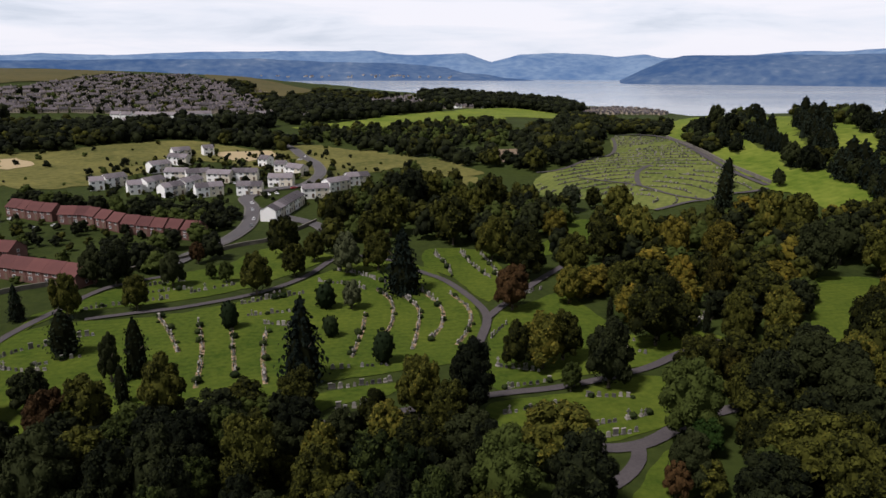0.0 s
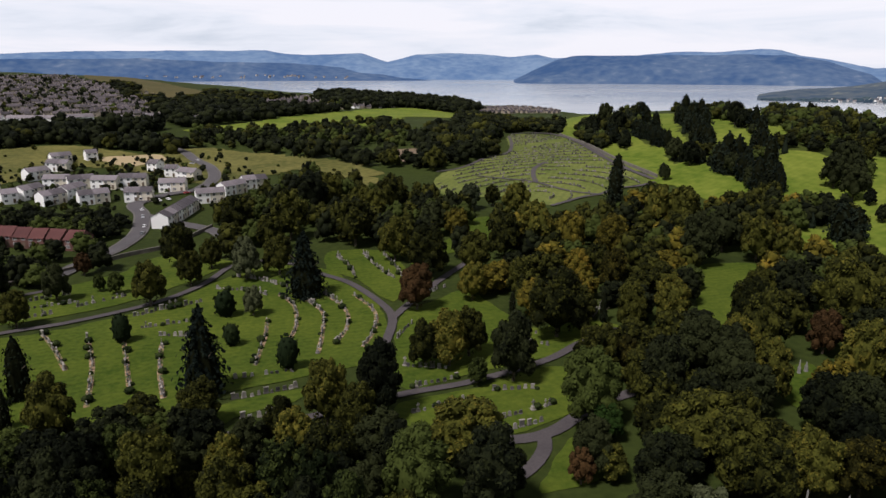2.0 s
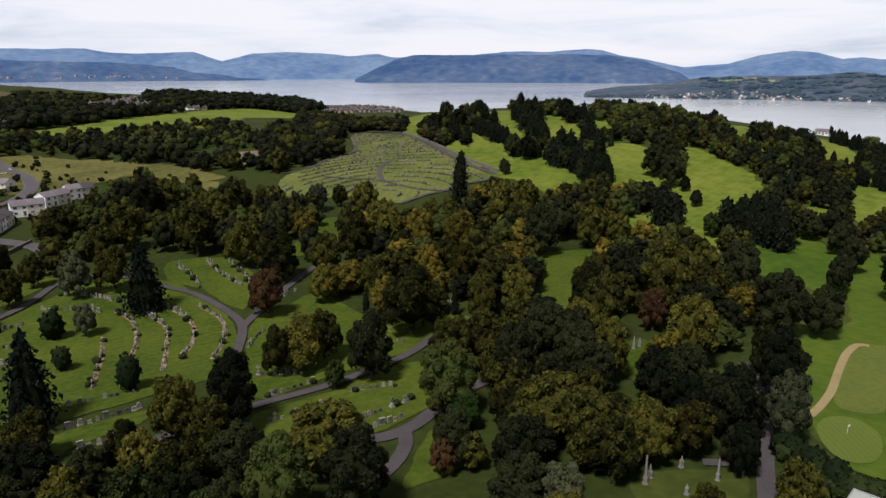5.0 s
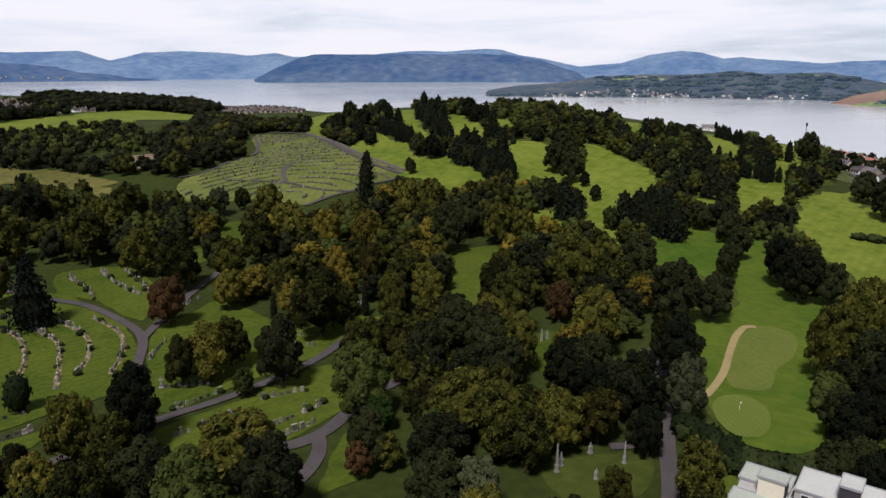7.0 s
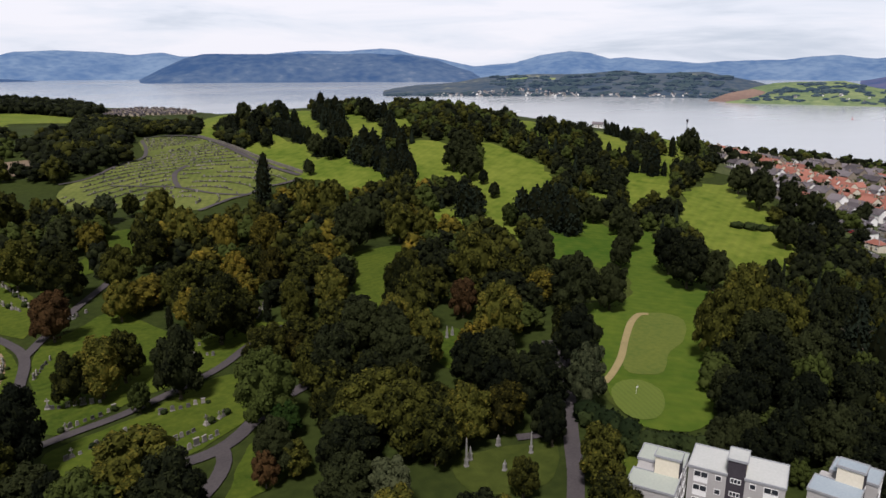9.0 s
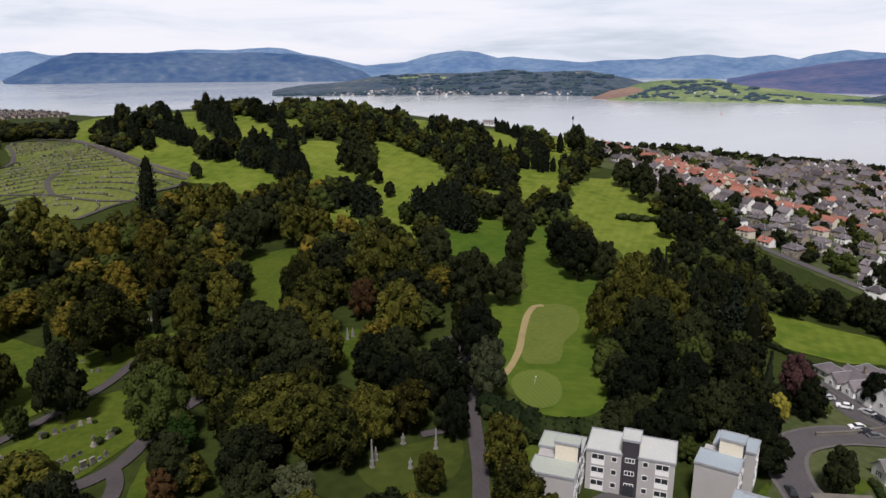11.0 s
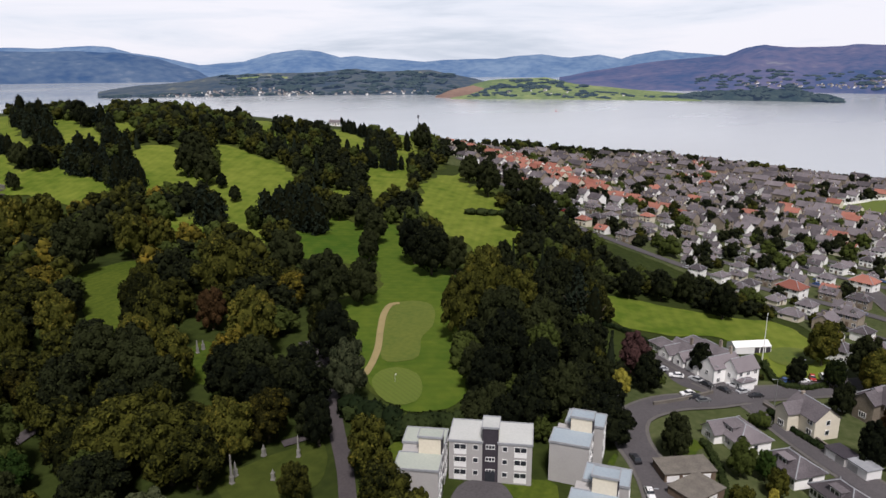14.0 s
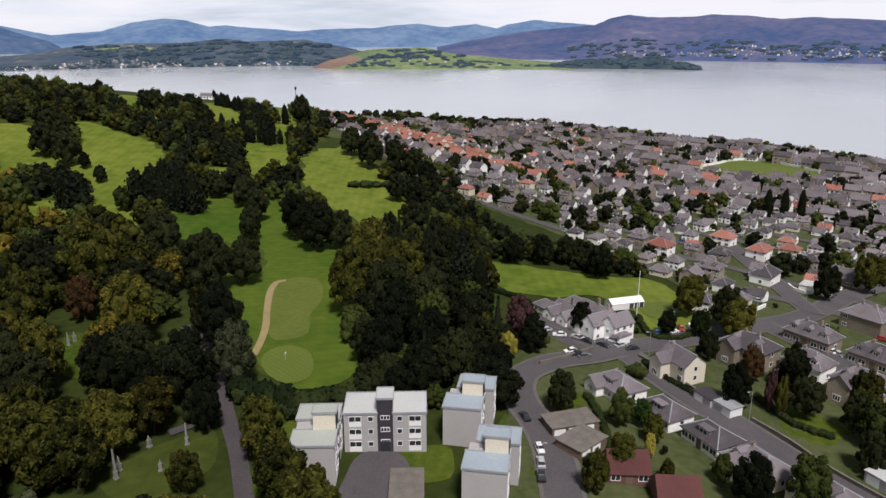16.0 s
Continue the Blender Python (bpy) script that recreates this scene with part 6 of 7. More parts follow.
def broad_crown(seed, lobes, cards, size, fine, spread=1.0):
    """A domed crown one metre high and wide: bossed lobes of foliage with small leaf sprays standing off them; its foot is at z = 0."""
    r = np.random.default_rng(seed)
    shape = (ICO1_V, ICO1_F) if fine else (ICO0_V, ICO0_F)
    centres = []
    lean = r.uniform(-0.06, 0.06, 2)
    for i in range(lobes):
        t = (i + 0.5) / lobes
        dz = 1 - 1.55 * t
        a = i * 2.399 + r.uniform(-0.35, 0.35)
        ring = math.sqrt(max(0.0, 1 - (dz if dz > 0 else 0.55 * dz) ** 2))
        out = r.uniform(0.80, 1.10)
        c = np.array([0.35 * ring * out * math.cos(a) + lean[0] * dz, 0.35 * ring * out * math.sin(a) + lean[1] * dz, 0.44 + 0.43 * dz * (0.55 + 0.45 * out)])
        centres.append((c, spread * r.uniform(0.62, 1.15) * 0.62 / math.sqrt(lobes)))
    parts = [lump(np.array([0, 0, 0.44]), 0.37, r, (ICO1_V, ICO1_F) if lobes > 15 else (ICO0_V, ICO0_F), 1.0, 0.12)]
    n = cards // 5
    d = r.normal(0, 1, (n, 3)) + np.array([0, 0, 0.3])
    d /= np.linalg.norm(d, axis=1)[:, None]
    parts.append(leaf_cards(np.array([0, 0, 0.44]) + d * np.array([0.385, 0.385, 0.415]) * r.uniform(0.96, 1.08, (n, 1)), d, size * 1.15, r, False))
    per = np.array([q[1] ** 2 for q in centres])
    per = np.maximum(3, cards * per / per.sum()).astype(int)
    for (c, rad), n in zip(centres, per):
        parts.append(lump(c, rad, r, shape, 0.95, 0.40))
        away = c - np.array([0, 0, 0.36])
        away /= np.linalg.norm(away)
        d = r.normal(0, 1, (n, 3)) + away * 0.9
        d /= np.linalg.norm(d, axis=1)[:, None]
        p = c + d * (rad * r.uniform(0.90, 1.12, n))[:, None] * np.array([1, 1, 0.95])
        parts.append(leaf_cards(p, d + np.array([0, 0, 0.35]), size, r, False))
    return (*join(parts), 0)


CORE_STEPS = {False: ((0.9, 0.02), (1.0, 0.16), (0.62, 0.5), (0.2, 0.85)), True: ((0.8, 0.02), (1.0, 0.2), (0.9, 0.6), (0.45, 0.88))}


def conifer_crown(seed, whorls, arms, cards, size, taper=0.9, droop=0.25):
    """A conical crown one metre high and wide with layered branches; the foot is at z = 0."""
    r = np.random.default_rng(seed)
    parts = []
    n = 9
    # solid core, coloured near-black to stand in for shade between branches
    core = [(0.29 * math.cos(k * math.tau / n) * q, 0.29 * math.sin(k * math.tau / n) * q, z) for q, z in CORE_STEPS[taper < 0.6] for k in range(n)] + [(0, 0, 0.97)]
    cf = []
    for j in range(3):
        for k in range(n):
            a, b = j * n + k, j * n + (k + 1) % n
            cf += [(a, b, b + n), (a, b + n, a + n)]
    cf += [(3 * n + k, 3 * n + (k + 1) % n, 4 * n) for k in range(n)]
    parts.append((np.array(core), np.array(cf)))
    pts, nrm = [], []
    for i in range(whorls):
        t = i / whorls
        reach = 0.5 * (1 - t) ** taper * min(1.0, 0.62 + 2.2 * t) * r.uniform(0.72, 1.12)
        for k in range(max(4, int(arms * (1 - 0.6 * t)))):
            a = r.uniform(0, math.tau)
            ln = reach * r.uniform(0.62, 1.15)
            for s in np.linspace(0.45, 1.0, cards):
                pts.append((math.cos(a) * ln * s, math.sin(a) * ln * s, 0.03 + 0.95 * t - droop * ln * s * s + r.uniform(-0.012, 0.012)))
                nrm.append((math.cos(a) * 0.7, math.sin(a) * 0.7, 0.8))
    for q in range(10):
        pts.append((r.normal(0, 0.012), r.normal(0, 0.012), 0.9 + 0.1 * q / 10))
        nrm.append((r.normal(), r.normal(), 0.4))
    parts.append(leaf_cards(np.array(pts), np.array(nrm), size, r))
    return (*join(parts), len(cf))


def trunk_geo(seed, limbs=5):
    """Tapered trunk with limbs, one metre high up to the crown's middle."""
    r = random.Random(seed)
    g = Geo()
    g.tube((0, 0, -0.06), (0.006, 0.004, 0.28), 0.036, 0.024, 8)
    g.tube((0.006, 0.004, 0.28), (0.0, 0.01, 0.72), 0.024, 0.008, 7)
    for k in range(limbs):
        a = k * 2.4 + r.uniform(-0.3, 0.3)
        z = r.uniform(0.22, 0.42)
        g.tube((0, 0, z), (0.26 * math.cos(a), 0.26 * math.sin(a), z + r.uniform(0.16, 0.3)), 0.014, 0.004, 5)
    return g


HD = [broad_crown(s, lo, 2000, 0.031, True) for s, lo in ((1, 24), (2, 28), (3, 20), (4, 26), (5, 30), (6, 18))]
MD = [broad_crown(s, lo, 800, 0.042, False) for s, lo in ((11, 22), (12, 28), (13, 18), (14, 25))]
LD = [broad_crown(s, lo, 110, 0.090, False, 1.1) for s, lo in ((21, 9), (22, 11), (23, 8))]
TD = [broad_crown(s, lo, 40, 0.13, False, 1.2) for s, lo in ((25, 4), (26, 5))]


def bush_crown(seed, cards, size):
    """A dense rounded shrub, one metre high and wide."""
    r = np.random.default_rng(seed)
    parts = [lump(np.array([0, 0, 0.46]), 0.44, r, (ICO_V, ICO_F), 1.05, 0.35)]
    for k in range(4):
        a = k * 1.7 + seed
        parts.append(lump(np.array([0.2 * math.cos(a), 0.2 * math.sin(a), 0.32 + 0.1 * k]), 0.26, r, (ICO1_V, ICO1_F), 1.0, 0.3))
    v, f = join(parts)
    pick = r.choice(len(v), cards)
    d = v[pick] - np.array([0, 0, 0.42])
    d /= np.linalg.norm(d, axis=1)[:, None]
    cv, cf = leaf_cards(v[pick] + d * 0.02 + r.normal(0, 0.02, (cards, 3)), d, size, r)
    return (*join([(v, f), (cv, cf)]), 0)


BUSH = [bush_crown(31, 700, 0.055), bush_crown(32, 600, 0.06)]
CON = [conifer_crown(41, 34, 20, 4, 0.036, 0.72, 0.25), conifer_crown(42, 30, 20, 4, 0.04, 0.6, 0.3)]
CON_MD = [conifer_crown(s, 15, 14, 3, 0.068, 0.36, 0.2) for s in (44, 45, 46)]
BUSH_LD = [bush_crown(33, 130, 0.11), bush_crown(34, 110, 0.12)]
CON_LD = [conifer_crown(43, 9, 7, 2, 0.085)]
CYP = [conifer_crown(51, 24, 16, 3, 0.045, 0.42, 0.1), conifer_crown(52, 22, 16, 3, 0.05, 0.5, 0.1)]
SPECIES = {
    "olive": (M_LEAF[0], "olive-green broadleaf tree with scattered yellow-brown leaf tufts"), "green": (M_LEAF[1], "mid-green full broadleaf tree"), "gold": (M_LEAF[2], "broadleaf tree with golden early autumn leaves"),
    "deep": (M_LEAF[3], "dark green dense broadleaf tree"), "russet": (M_LEAF[4], "russet-brown thinning broadleaf tree"), "fresh": (M_LEAF[5], "fresh bright green broadleaf tree"),
    "grey": (M_LEAF[6], "grey-green loose broadleaf tree"), "yellow": (M_YELLOW, "bright yellow small garden tree"), "copper": (M_PURPLE, "dark copper-leaved garden tree"),
    "conifers": (M_NEEDLE, "dark blue-green conical conifer"), "cypresses": (M_NEEDLE2, "dense dark columnar cypress"), "bushes": (M_HEDGE, "clipped round dark evergreen bush"),
}
_cache = {}


def tree_meshes(kind, lod):
    key = (kind, lod)
    if key not in _cache:
        src = {"conifers": CON_MD if lod else CON, "cypresses": CYP, "bushes": BUSH_LD if lod else BUSH}.get(kind) or (HD if lod == 0 else MD)
        mat = SPECIES[kind][0]
        _cache[key] = [array_mesh("crown", v, f, [mat, M_CORESHADE], kind not in ("conifers", "cypresses"), k) for v, f, k in src]
    return _cache[key]


TRUNKS = [trunk_geo(s).mesh("trunk", M_BARK) for s in (1, 2)]
TREE_COUNT = 0
BROADLEAF = [0]


def tree(kind, x, y, h, w, lod, group=""):
    """One tree: trunk and crown; the crown starts low on shrubs and conifers."""
    global TREE_COUNT
    TREE_COUNT += 1
    mat, label = SPECIES[kind]
    BROADLEAF[0] += kind not in ("conifers", "cypresses", "bushes")
    base = {"conifers": "conifer_tree", "cypresses": "cypress_tree", "bushes": "round_bush"}.get(kind, "broadleaf_tree")
    t = thing(base, label, "bush" if kind == "bushes" else "tree", group or ("%s of the hillside" % ("bushes" if kind == "bushes" else "trees")))
    t.matrix_basis = pose(x, y, hz(x, y), 0, 0, random.uniform(0, 360))
    low = {"conifers": 0.06, "cypresses": 0.03, "bushes": 0.0}.get(kind, 0.05)
    tk = part("trunk", random.choice(TRUNKS), None, t)
    tk.scale = (h * 0.8, h * 0.8, h)
    cr = part("crown", random.choice(tree_meshes(kind, lod)), None, t)
    cr.location = (0, 0, low * h)
    if kind == "conifers":
        w *= 1.22
    if kind not in ("conifers", "cypresses", "bushes"):
        w, h = w * 1.0, h * 1.05
    cr.scale = (w * random.uniform(0.94, 1.08), w * random.uniform(0.94, 1.08), h * (1 - low))
    return t


# trees standing round the tall monuments and along the far pasture's foot
MONUMENT_TREES = [('olive', 80.9, 103.9, 12, 9.5), ('deep', 94.8, 108.3, 12, 10), ('deep', 102.8, 109.6, 11, 9.5), ('olive', 70.8, 98.9, 13, 11), ('deep', 95.2, 93.7, 9, 7.5), ('fresh', 51.2, 124.7, 8, 8), ('green', 58.7, 112.7, 9, 8), ('deep', 84.6, 128.8, 13, 11), ('olive', 64.8, 139.3, 13, 10)]
for kind, x, y, h, w in MONUMENT_TREES:
    tree(kind, x, y, h, w, 0)
    occupied.append((x, y, w * 0.5))
PASTURE_FOOT = [(-128, 640), (-45, 680), (44, 745), (67, 625), (50, 519), (-35, 530), (-109, 567)]
for kind, rows in SINGLE_TREES.items():
    for x, y, h, w in rows:
        tree(kind, x, y, h, w, 0 if math.hypot(x, y) < 260 else 1)
        occupied.append((x, y, w * 0.5))


for row, tall in CONIFER_ROWS:
    line = smooth_loop(row, 5.5, False)
    for i, q in enumerate(line):
        for side in (-2.5, 2.5):
            x, y, h = q.x + random.uniform(-2, 2), q.y + side + random.uniform(-2, 2), tall * random.uniform(0.55, 0.84)
            tree("conifers", x, y, h, h * random.uniform(0.46, 0.66), 1, "conifer rows on the golf course")
            occupied.append((x, y, 2.5))


def clear_of_roads(x, y, margin=1.5):
    ok = np.ones(len(x), bool)
    for line, w in ROAD_LINES:
        p = np.array([q[:] for q in line])
        for i in range(0, len(x), 500):
            d = np.hypot(x[i:i + 500, None] - p[None, :, 0], y[i:i + 500, None] - p[None, :, 1]).min(1)
            ok[i:i + 500] &= d > w * 0.5 + margin
    return ok


def scatter(poly, gap, seed, avoid_open=True, margin=0.25):
    """Uneven points at about gap metres inside an outline, off the open ground, roads and single trees."""
    r = np.random.default_rng(seed)
    xs, ys = [p[0] for p in poly], [p[1] for p in poly]
    X, Y = np.meshgrid(np.arange(min(xs), max(xs), gap), np.arange(min(ys), max(ys), gap * 0.9))
    X = X + (np.arange(X.shape[0]) % 2)[:, None] * gap * 0.5
    x, y = (X + r.uniform(-0.33, 0.33, X.shape) * gap).ravel(), (Y + r.uniform(-0.33, 0.33, X.shape) * gap).ravel()
    k = inside(x, y, poly)
    x, y = x[k], y[k]
    if len(x) == 0:
        return x, y
    ok = clear_of_roads(x, y) & (height(x, y) > 1.5)
    if avoid_open:
        for area in OPEN_AREAS:
            ok &= ~inside(x, y, area)
    oc = np.array(occupied)
    ok &= (np.hypot(x[:, None] - oc[None, :, 0], y[:, None] - oc[None, :, 1]) - oc[None, :, 2]).min(1) > gap * margin
    return x[ok], y[ok]


WOODS = [
    (WOOD_BY_GREEN, "deep deep olive deep green cypresses", 13), (WOOD_CEMETERY, "olive olive deep gold green olive deep", 10.8), (WOOD_NEAR_WEST, "olive deep green deep olive", 13), (WOOD_NEAR_EAST, "deep olive deep green", 13),
    (WOOD_MEADOW_BACK, "deep deep olive deep", 11),
    (WOOD_FOREST_FAR, "deep", 12), (WOOD_HEADLAND, "deep", 13), (WOOD_TOWN_EDGE, "deep deep olive green", 10), (WOOD_ESTATE, "olive deep olive green", 12), (WOOD_TERRACE, "deep green deep", 9),
    (WOOD_ESTATE_FRONT, "deep deep green", 8), (WOOD_FAR_WEST, "deep", 12), (WOOD_LEFT_SIDE, "deep olive", 13), (WOOD_SOUTH, "olive deep", 13), 
    (WOOD_CEMETERY_BACK, "deep olive deep", 7), (WOOD_CLUB_BELT, "deep olive deep green", 5.5), (WOOD_GOLF, "deep olive deep olive green conifers", 8), (WOOD_MONUMENTS, "deep olive deep", 11), (WOOD_SHORE, "deep deep olive", 8),
    (WOOD_FAR_SLOPE, "deep deep olive", 10), (WOOD_TOWN_SLOPE, "deep deep olive deep green", 9.5), 
]
more = []
for seed, ((poly, gap), kinds, tall) in enumerate(WOODS):
    x, y = scatter(poly, gap, 100 + seed)
    kinds = kinds.split()
    for px, py in zip(x, y):
        h = tall * random.uniform(0.72, 1.18)
        more.append((math.hypot(px, py), random.choice(kinds), px, py, h, gap * random.uniform(0.85, 1.15)))
# garden trees and shrubs between the houses
for poly, gap, tall, seed in ((UNDER_NEAR_WEST, 5.6, 9.0, 296), (WOOD_NEAR_EAST[0], 6.5, 8.0, 298), (WOOD_BY_GREEN[0], 6.0, 8.0, 299), (TOWN[0], 7.6, 7.0, 300), (TOWN_HILL, 11, 6.0, 301), (TOWN_BAY, 26, 8.0, 302), (*SHRUBS_ESTATE, 3.2, 303), (*SHRUBS_TERRACE, 4.5, 304), (MEADOWS[0], 30, 3.4, 305), (PASTURE_FOOT, 8.5, 6.5, 306)):
    x, y = scatter(poly, gap, seed, seed < 303, -0.22)
    for px, py in zip(x, y):
        if random.random() < (0.31 + 1.3 * noise.noise(Vector((px * 0.03, py * 0.03, 3))) if seed == 300 else 0.62) + 0.12:
            h = tall * random.uniform(0.35, 1.3)
            if seed == 300 and math.hypot(px, py) < 270:
                if random.random() < 0.45:
                    continue
                h *= 0.5
            more.append((math.hypot(px, py), random.choice("deep deep deep olive green".split()), px, py, h, h * random.uniform(0.8, 1.2)))
# the club's lawn stays open
CLUB_OPEN = [(219, 80), (224, 60), (226, 40), (232, 26), (218, 14), (196, 8), (185, 14), (187, 22), (197, 26), (205, 38), (198, 50), (197, 66)]
keep = ~inside(np.array([m[2] for m in more]), np.array([m[3] for m in more]), CLUB_OPEN)
more = [m for m, k in zip(more, keep) if k]
more.sort()
far_parts = {}
for d, kind, x, y, h, w in more:
    if BROADLEAF[0] < 296 and d < 330 and h > 4:
        tree(kind, x, y, h, w, 0 if d < 200 else 1)
    else:
        src = CON_LD[0] if kind in ("conifers", "cypresses") else (MD[int(y) % 4] if d < 240 and h > 7 else LD[int(x) % 3] if d < 460 and h > 4 else TD[int(y) % 2])
        if kind in ("conifers", "cypresses"):
            w *= 0.7
        a = random.uniform(0, 6.28)
        ca, sa = math.cos(a), math.sin(a)
        v = src[0] * np.array([w, w, h])
        v = np.stack([v[:, 0] * ca - v[:, 1] * sa + x, v[:, 0] * sa + v[:, 1] * ca + y, v[:, 2] + hz(x, y) + 0.3], -1)
        far_parts.setdefault(kind, []).append((v, src[1]))
FAR_WOOD_LABEL = {"deep": "dark green mixed woodland over the far hillside", "olive": "olive-green woodland crowns", "green": "mid-green woodland crowns", "gold": "golden woodland crowns", "conifers": "dark conifer plantation on the ridge", "cypresses": "dark evergreen crowns in the wood"}
for kind, ps in far_parts.items():
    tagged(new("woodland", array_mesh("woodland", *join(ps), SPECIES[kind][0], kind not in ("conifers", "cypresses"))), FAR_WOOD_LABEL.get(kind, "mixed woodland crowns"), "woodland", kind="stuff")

# ---- grave rows: centre lines x, y in metres ----
GRAVE_BEDS = [[(-82.4, 194.9), (-75.5, 183.9), (-68.5, 171.0)], [(-69.7, 190.7), (-63.0, 173.1), (-57.4, 151.2)], [(-61.4, 193.5), (-55.0, 173.5), (-49.6, 156.3)], [(-49.5, 185.7), (-45.6, 167.1), (-41.7, 153.4)], [(-23.5, 203.9), (-22.9, 187.8), (-23.5, 169.3)], [(-21.6, 223.5), (-16.4, 213.2), (-14.9, 198.8), (-15.8, 188.0)], [(-17.6, 224.9), (-8.1, 208.4), (-7.2, 192.3), (-8.1, 175.5)], [(-7.3, 222.9), (-0.7, 207.6), (-0.3, 194.1), (-3.7, 181.6)], [(2.0, 219.9), (7.9, 204.8), (7.4, 190.7), (3.7, 178.9)], [(-26.1, 151.2), (-19.1, 153.3), (-12.0, 156.2)], [(-27.1, 162.2), (-20.3, 163.6), (-11.9, 165.5)]]
GRAVE_ROWS_1 = [[(-97.0, 217.2), (-89.3, 221.0), (-82.0, 223.8)], [(-101.1, 222.8), (-94.1, 228.7), (-87.9, 232.7)], [(-61.9, 208.3), (-54.5, 214.1), (-45.0, 220.5)], [(-57.4, 198.1), (-49.8, 201.1), (-42.7, 203.7)], [(-51.0, 192.0), (-44.3, 191.3), (-39.5, 191.2)], [(-107.7, 202.0), (-98.2, 207.4), (-86.2, 212.7)], [(-3.0, 260.6), (1.2, 248.5), (3.1, 236.4)], [(6.7, 263.2), (10.5, 248.3), (16.7, 233.2)], [(14.2, 261.8), (17.3, 248.5), (18.8, 235.7)], [(-42.3, 232.3), (-33.2, 229.0), (-25.0, 223.7)], [(-37.3, 244.4), (-28.5, 238.3), (-17.9, 228.7)], [(19.0, 213.8), (26.6, 218.4), (32.7, 222.5)], [(15.5, 153.7), (21.1, 156.4), (26.8, 158.3)], [(13.7, 141.5), (18.3, 143.2), (27.6, 146.3)]]
GRAVE_ROWS_2 = [[(33.3, 149.7), (39.1, 149.5), (43.5, 148.9)], [(29.4, 135.6), (37.0, 137.9), (45.1, 140.9)], [(29.6, 130.9), (35.6, 131.8), (41.4, 133.7)], [(-22.7, 141.5), (-17.9, 142.7), (-13.1, 144.9)], [(-110.9, 165.2), (-108.1, 170.2), (-102.9, 174.0)], [(-100.0, 160.8), (-95.0, 164.4), (-90.8, 167.3)], [(-107.1, 158.8), (-99.7, 157.7), (-94.0, 159.8)], [(13.7, 166.2), (19.2, 164.5), (24.7, 163.1)], [(13.4, 183.8), (17.2, 191.3), (20.0, 195.3)], [(-104.8, 174.8), (-100.7, 178.3), (-94.6, 181.5)], [(-81.3, 219.0), (-75.6, 224.3), (-69.6, 229.4)], [(47.4, 175.9), (51.5, 174.1), (53.8, 171.8)], [(45.5, 187.5), (49.2, 183.3), (53.3, 181.0)], [(86.0, 202.3), (77.4, 197.0), (71.5, 189.4)], [(122.3, 273.1), (112.9, 266.4), (101.8, 259.7)]]
MONUMENTS = [(75.1, 95.0), (88.1, 90.9), (84.8, 97.0), (77.1, 96.3), (80.0, 89.5), (107.7, 145.3), (109.9, 145.8)]
BOUNDARY_WALL = [(161.4, 346.6), (158.0, 379.3), (157.0, 418.4), (156.5, 460.2), (157.6, 504.6)]
ROAD_FENCE = [(-148.6, 205.0), (-141.0, 215.2), (-131.3, 223.7), (-121.4, 230.3), (-110.8, 241.3), (-101.5, 253.7), (-92.8, 265.7), (-83.0, 277.6), (-71.2, 285.8), (-64.4, 298.6), (-57.7, 316.2)]
LAWN_EDGE_HEDGE = [(106.2, 93.6), (105.8, 88.8), (105.1, 84.1), (105.1, 78.6), (107.2, 74.6), (110.6, 71.3), (114.0, 66.7)]
BACK_HEDGES = [[(192.3, 68.5), (191.5, 61.9), (186.6, 51.7), (185.9, 45.6)], [(191.8, 23.6), (181.0, 19.0), (180.8, 13.2), (185.4, 8.7)], [(139.9, 26.5), (131.9, 21.8), (122.0, 18.2)], [(158.2, -7.6), (149.3, -14.2), (146.2, -21.3)], [(163.4, 17.9), (157.7, 11.9), (154.0, 6.5)]]
STREET_WALLS = [[(166.3, 19.6), (161.8, 13.6), (153.7, 4.0), (148.6, -2.2)], [(146.8, -6.7), (140.6, -14.0), (133.3, -20.5), (127.0, -28.6)], [(259.6, -17.1), (252.4, -22.1), (271.2, -34.9)], [(207.7, -3.4), (223.9, -9.5)], [(149.6, 40.2), (156.2, 35.6), (165.0, 30.6)]]
PITCH_WALL = [(549.1, 37.3), (574.8, 22.3), (599.8, 11.2), (610.0, -7.2), (588.7, -28.7), (560.4, -50.2)]
CARS = [(124.5, 36.0, 'b'), (114.6, 30.1, 'w'), (110.1, 28.5, 's'), (106.1, 27.3, 'b'), (168.5, 32.8, 'k'), (169.7, 35.8, 's'), (172.2, 27.3, 'w'), (170.3, 24.8, 's'), (169.6, 21.8, 'b'), (168.1, 28.7, 'k'), (168.8, 40.3, 'w'), (170.0, 44.5, 's'), (160.4, 35.3, 'w'), (159.5, 33.6, 'b'), (159.3, 31.5, 'g'), (182.7, 17.0, 'u'), (185.1, 13.7, 'w'), (188.4, 11.8, 'r'), (190.7, 9.6, 'w'), (175.0, 4.4, 'w'), (192.5, -24.7, 'w'), (191.2, -26.5, 's'), (172.7, -13.0, 'g')]
CARS_ESTATE = [(-96.0, 351.3, 'w'), (-92.3, 337.9, 's'), (-87.4, 321.1, 'w'), (-85.3, 308.9, 'g'), (-119.3, 403.0, 'w'), (-114.6, 403.3, 'w'), (-92.6, 371.8, 'w'), (-88.8, 374.8, 'w'), (-98.3, 506.5, 'w'), (-99.9, 494.3, 's'), (-82.6, 389.3, 'r'), (-193.8, 312.0, 'w'), (-174.6, 295.6, 's'), (-168.8, 300.7, 'w'), (-179.1, 292.9, 'g')]
GREEN_PIN = (123.6, 94.0)
RIDGE_HOUSE = (488.0, 433.9)
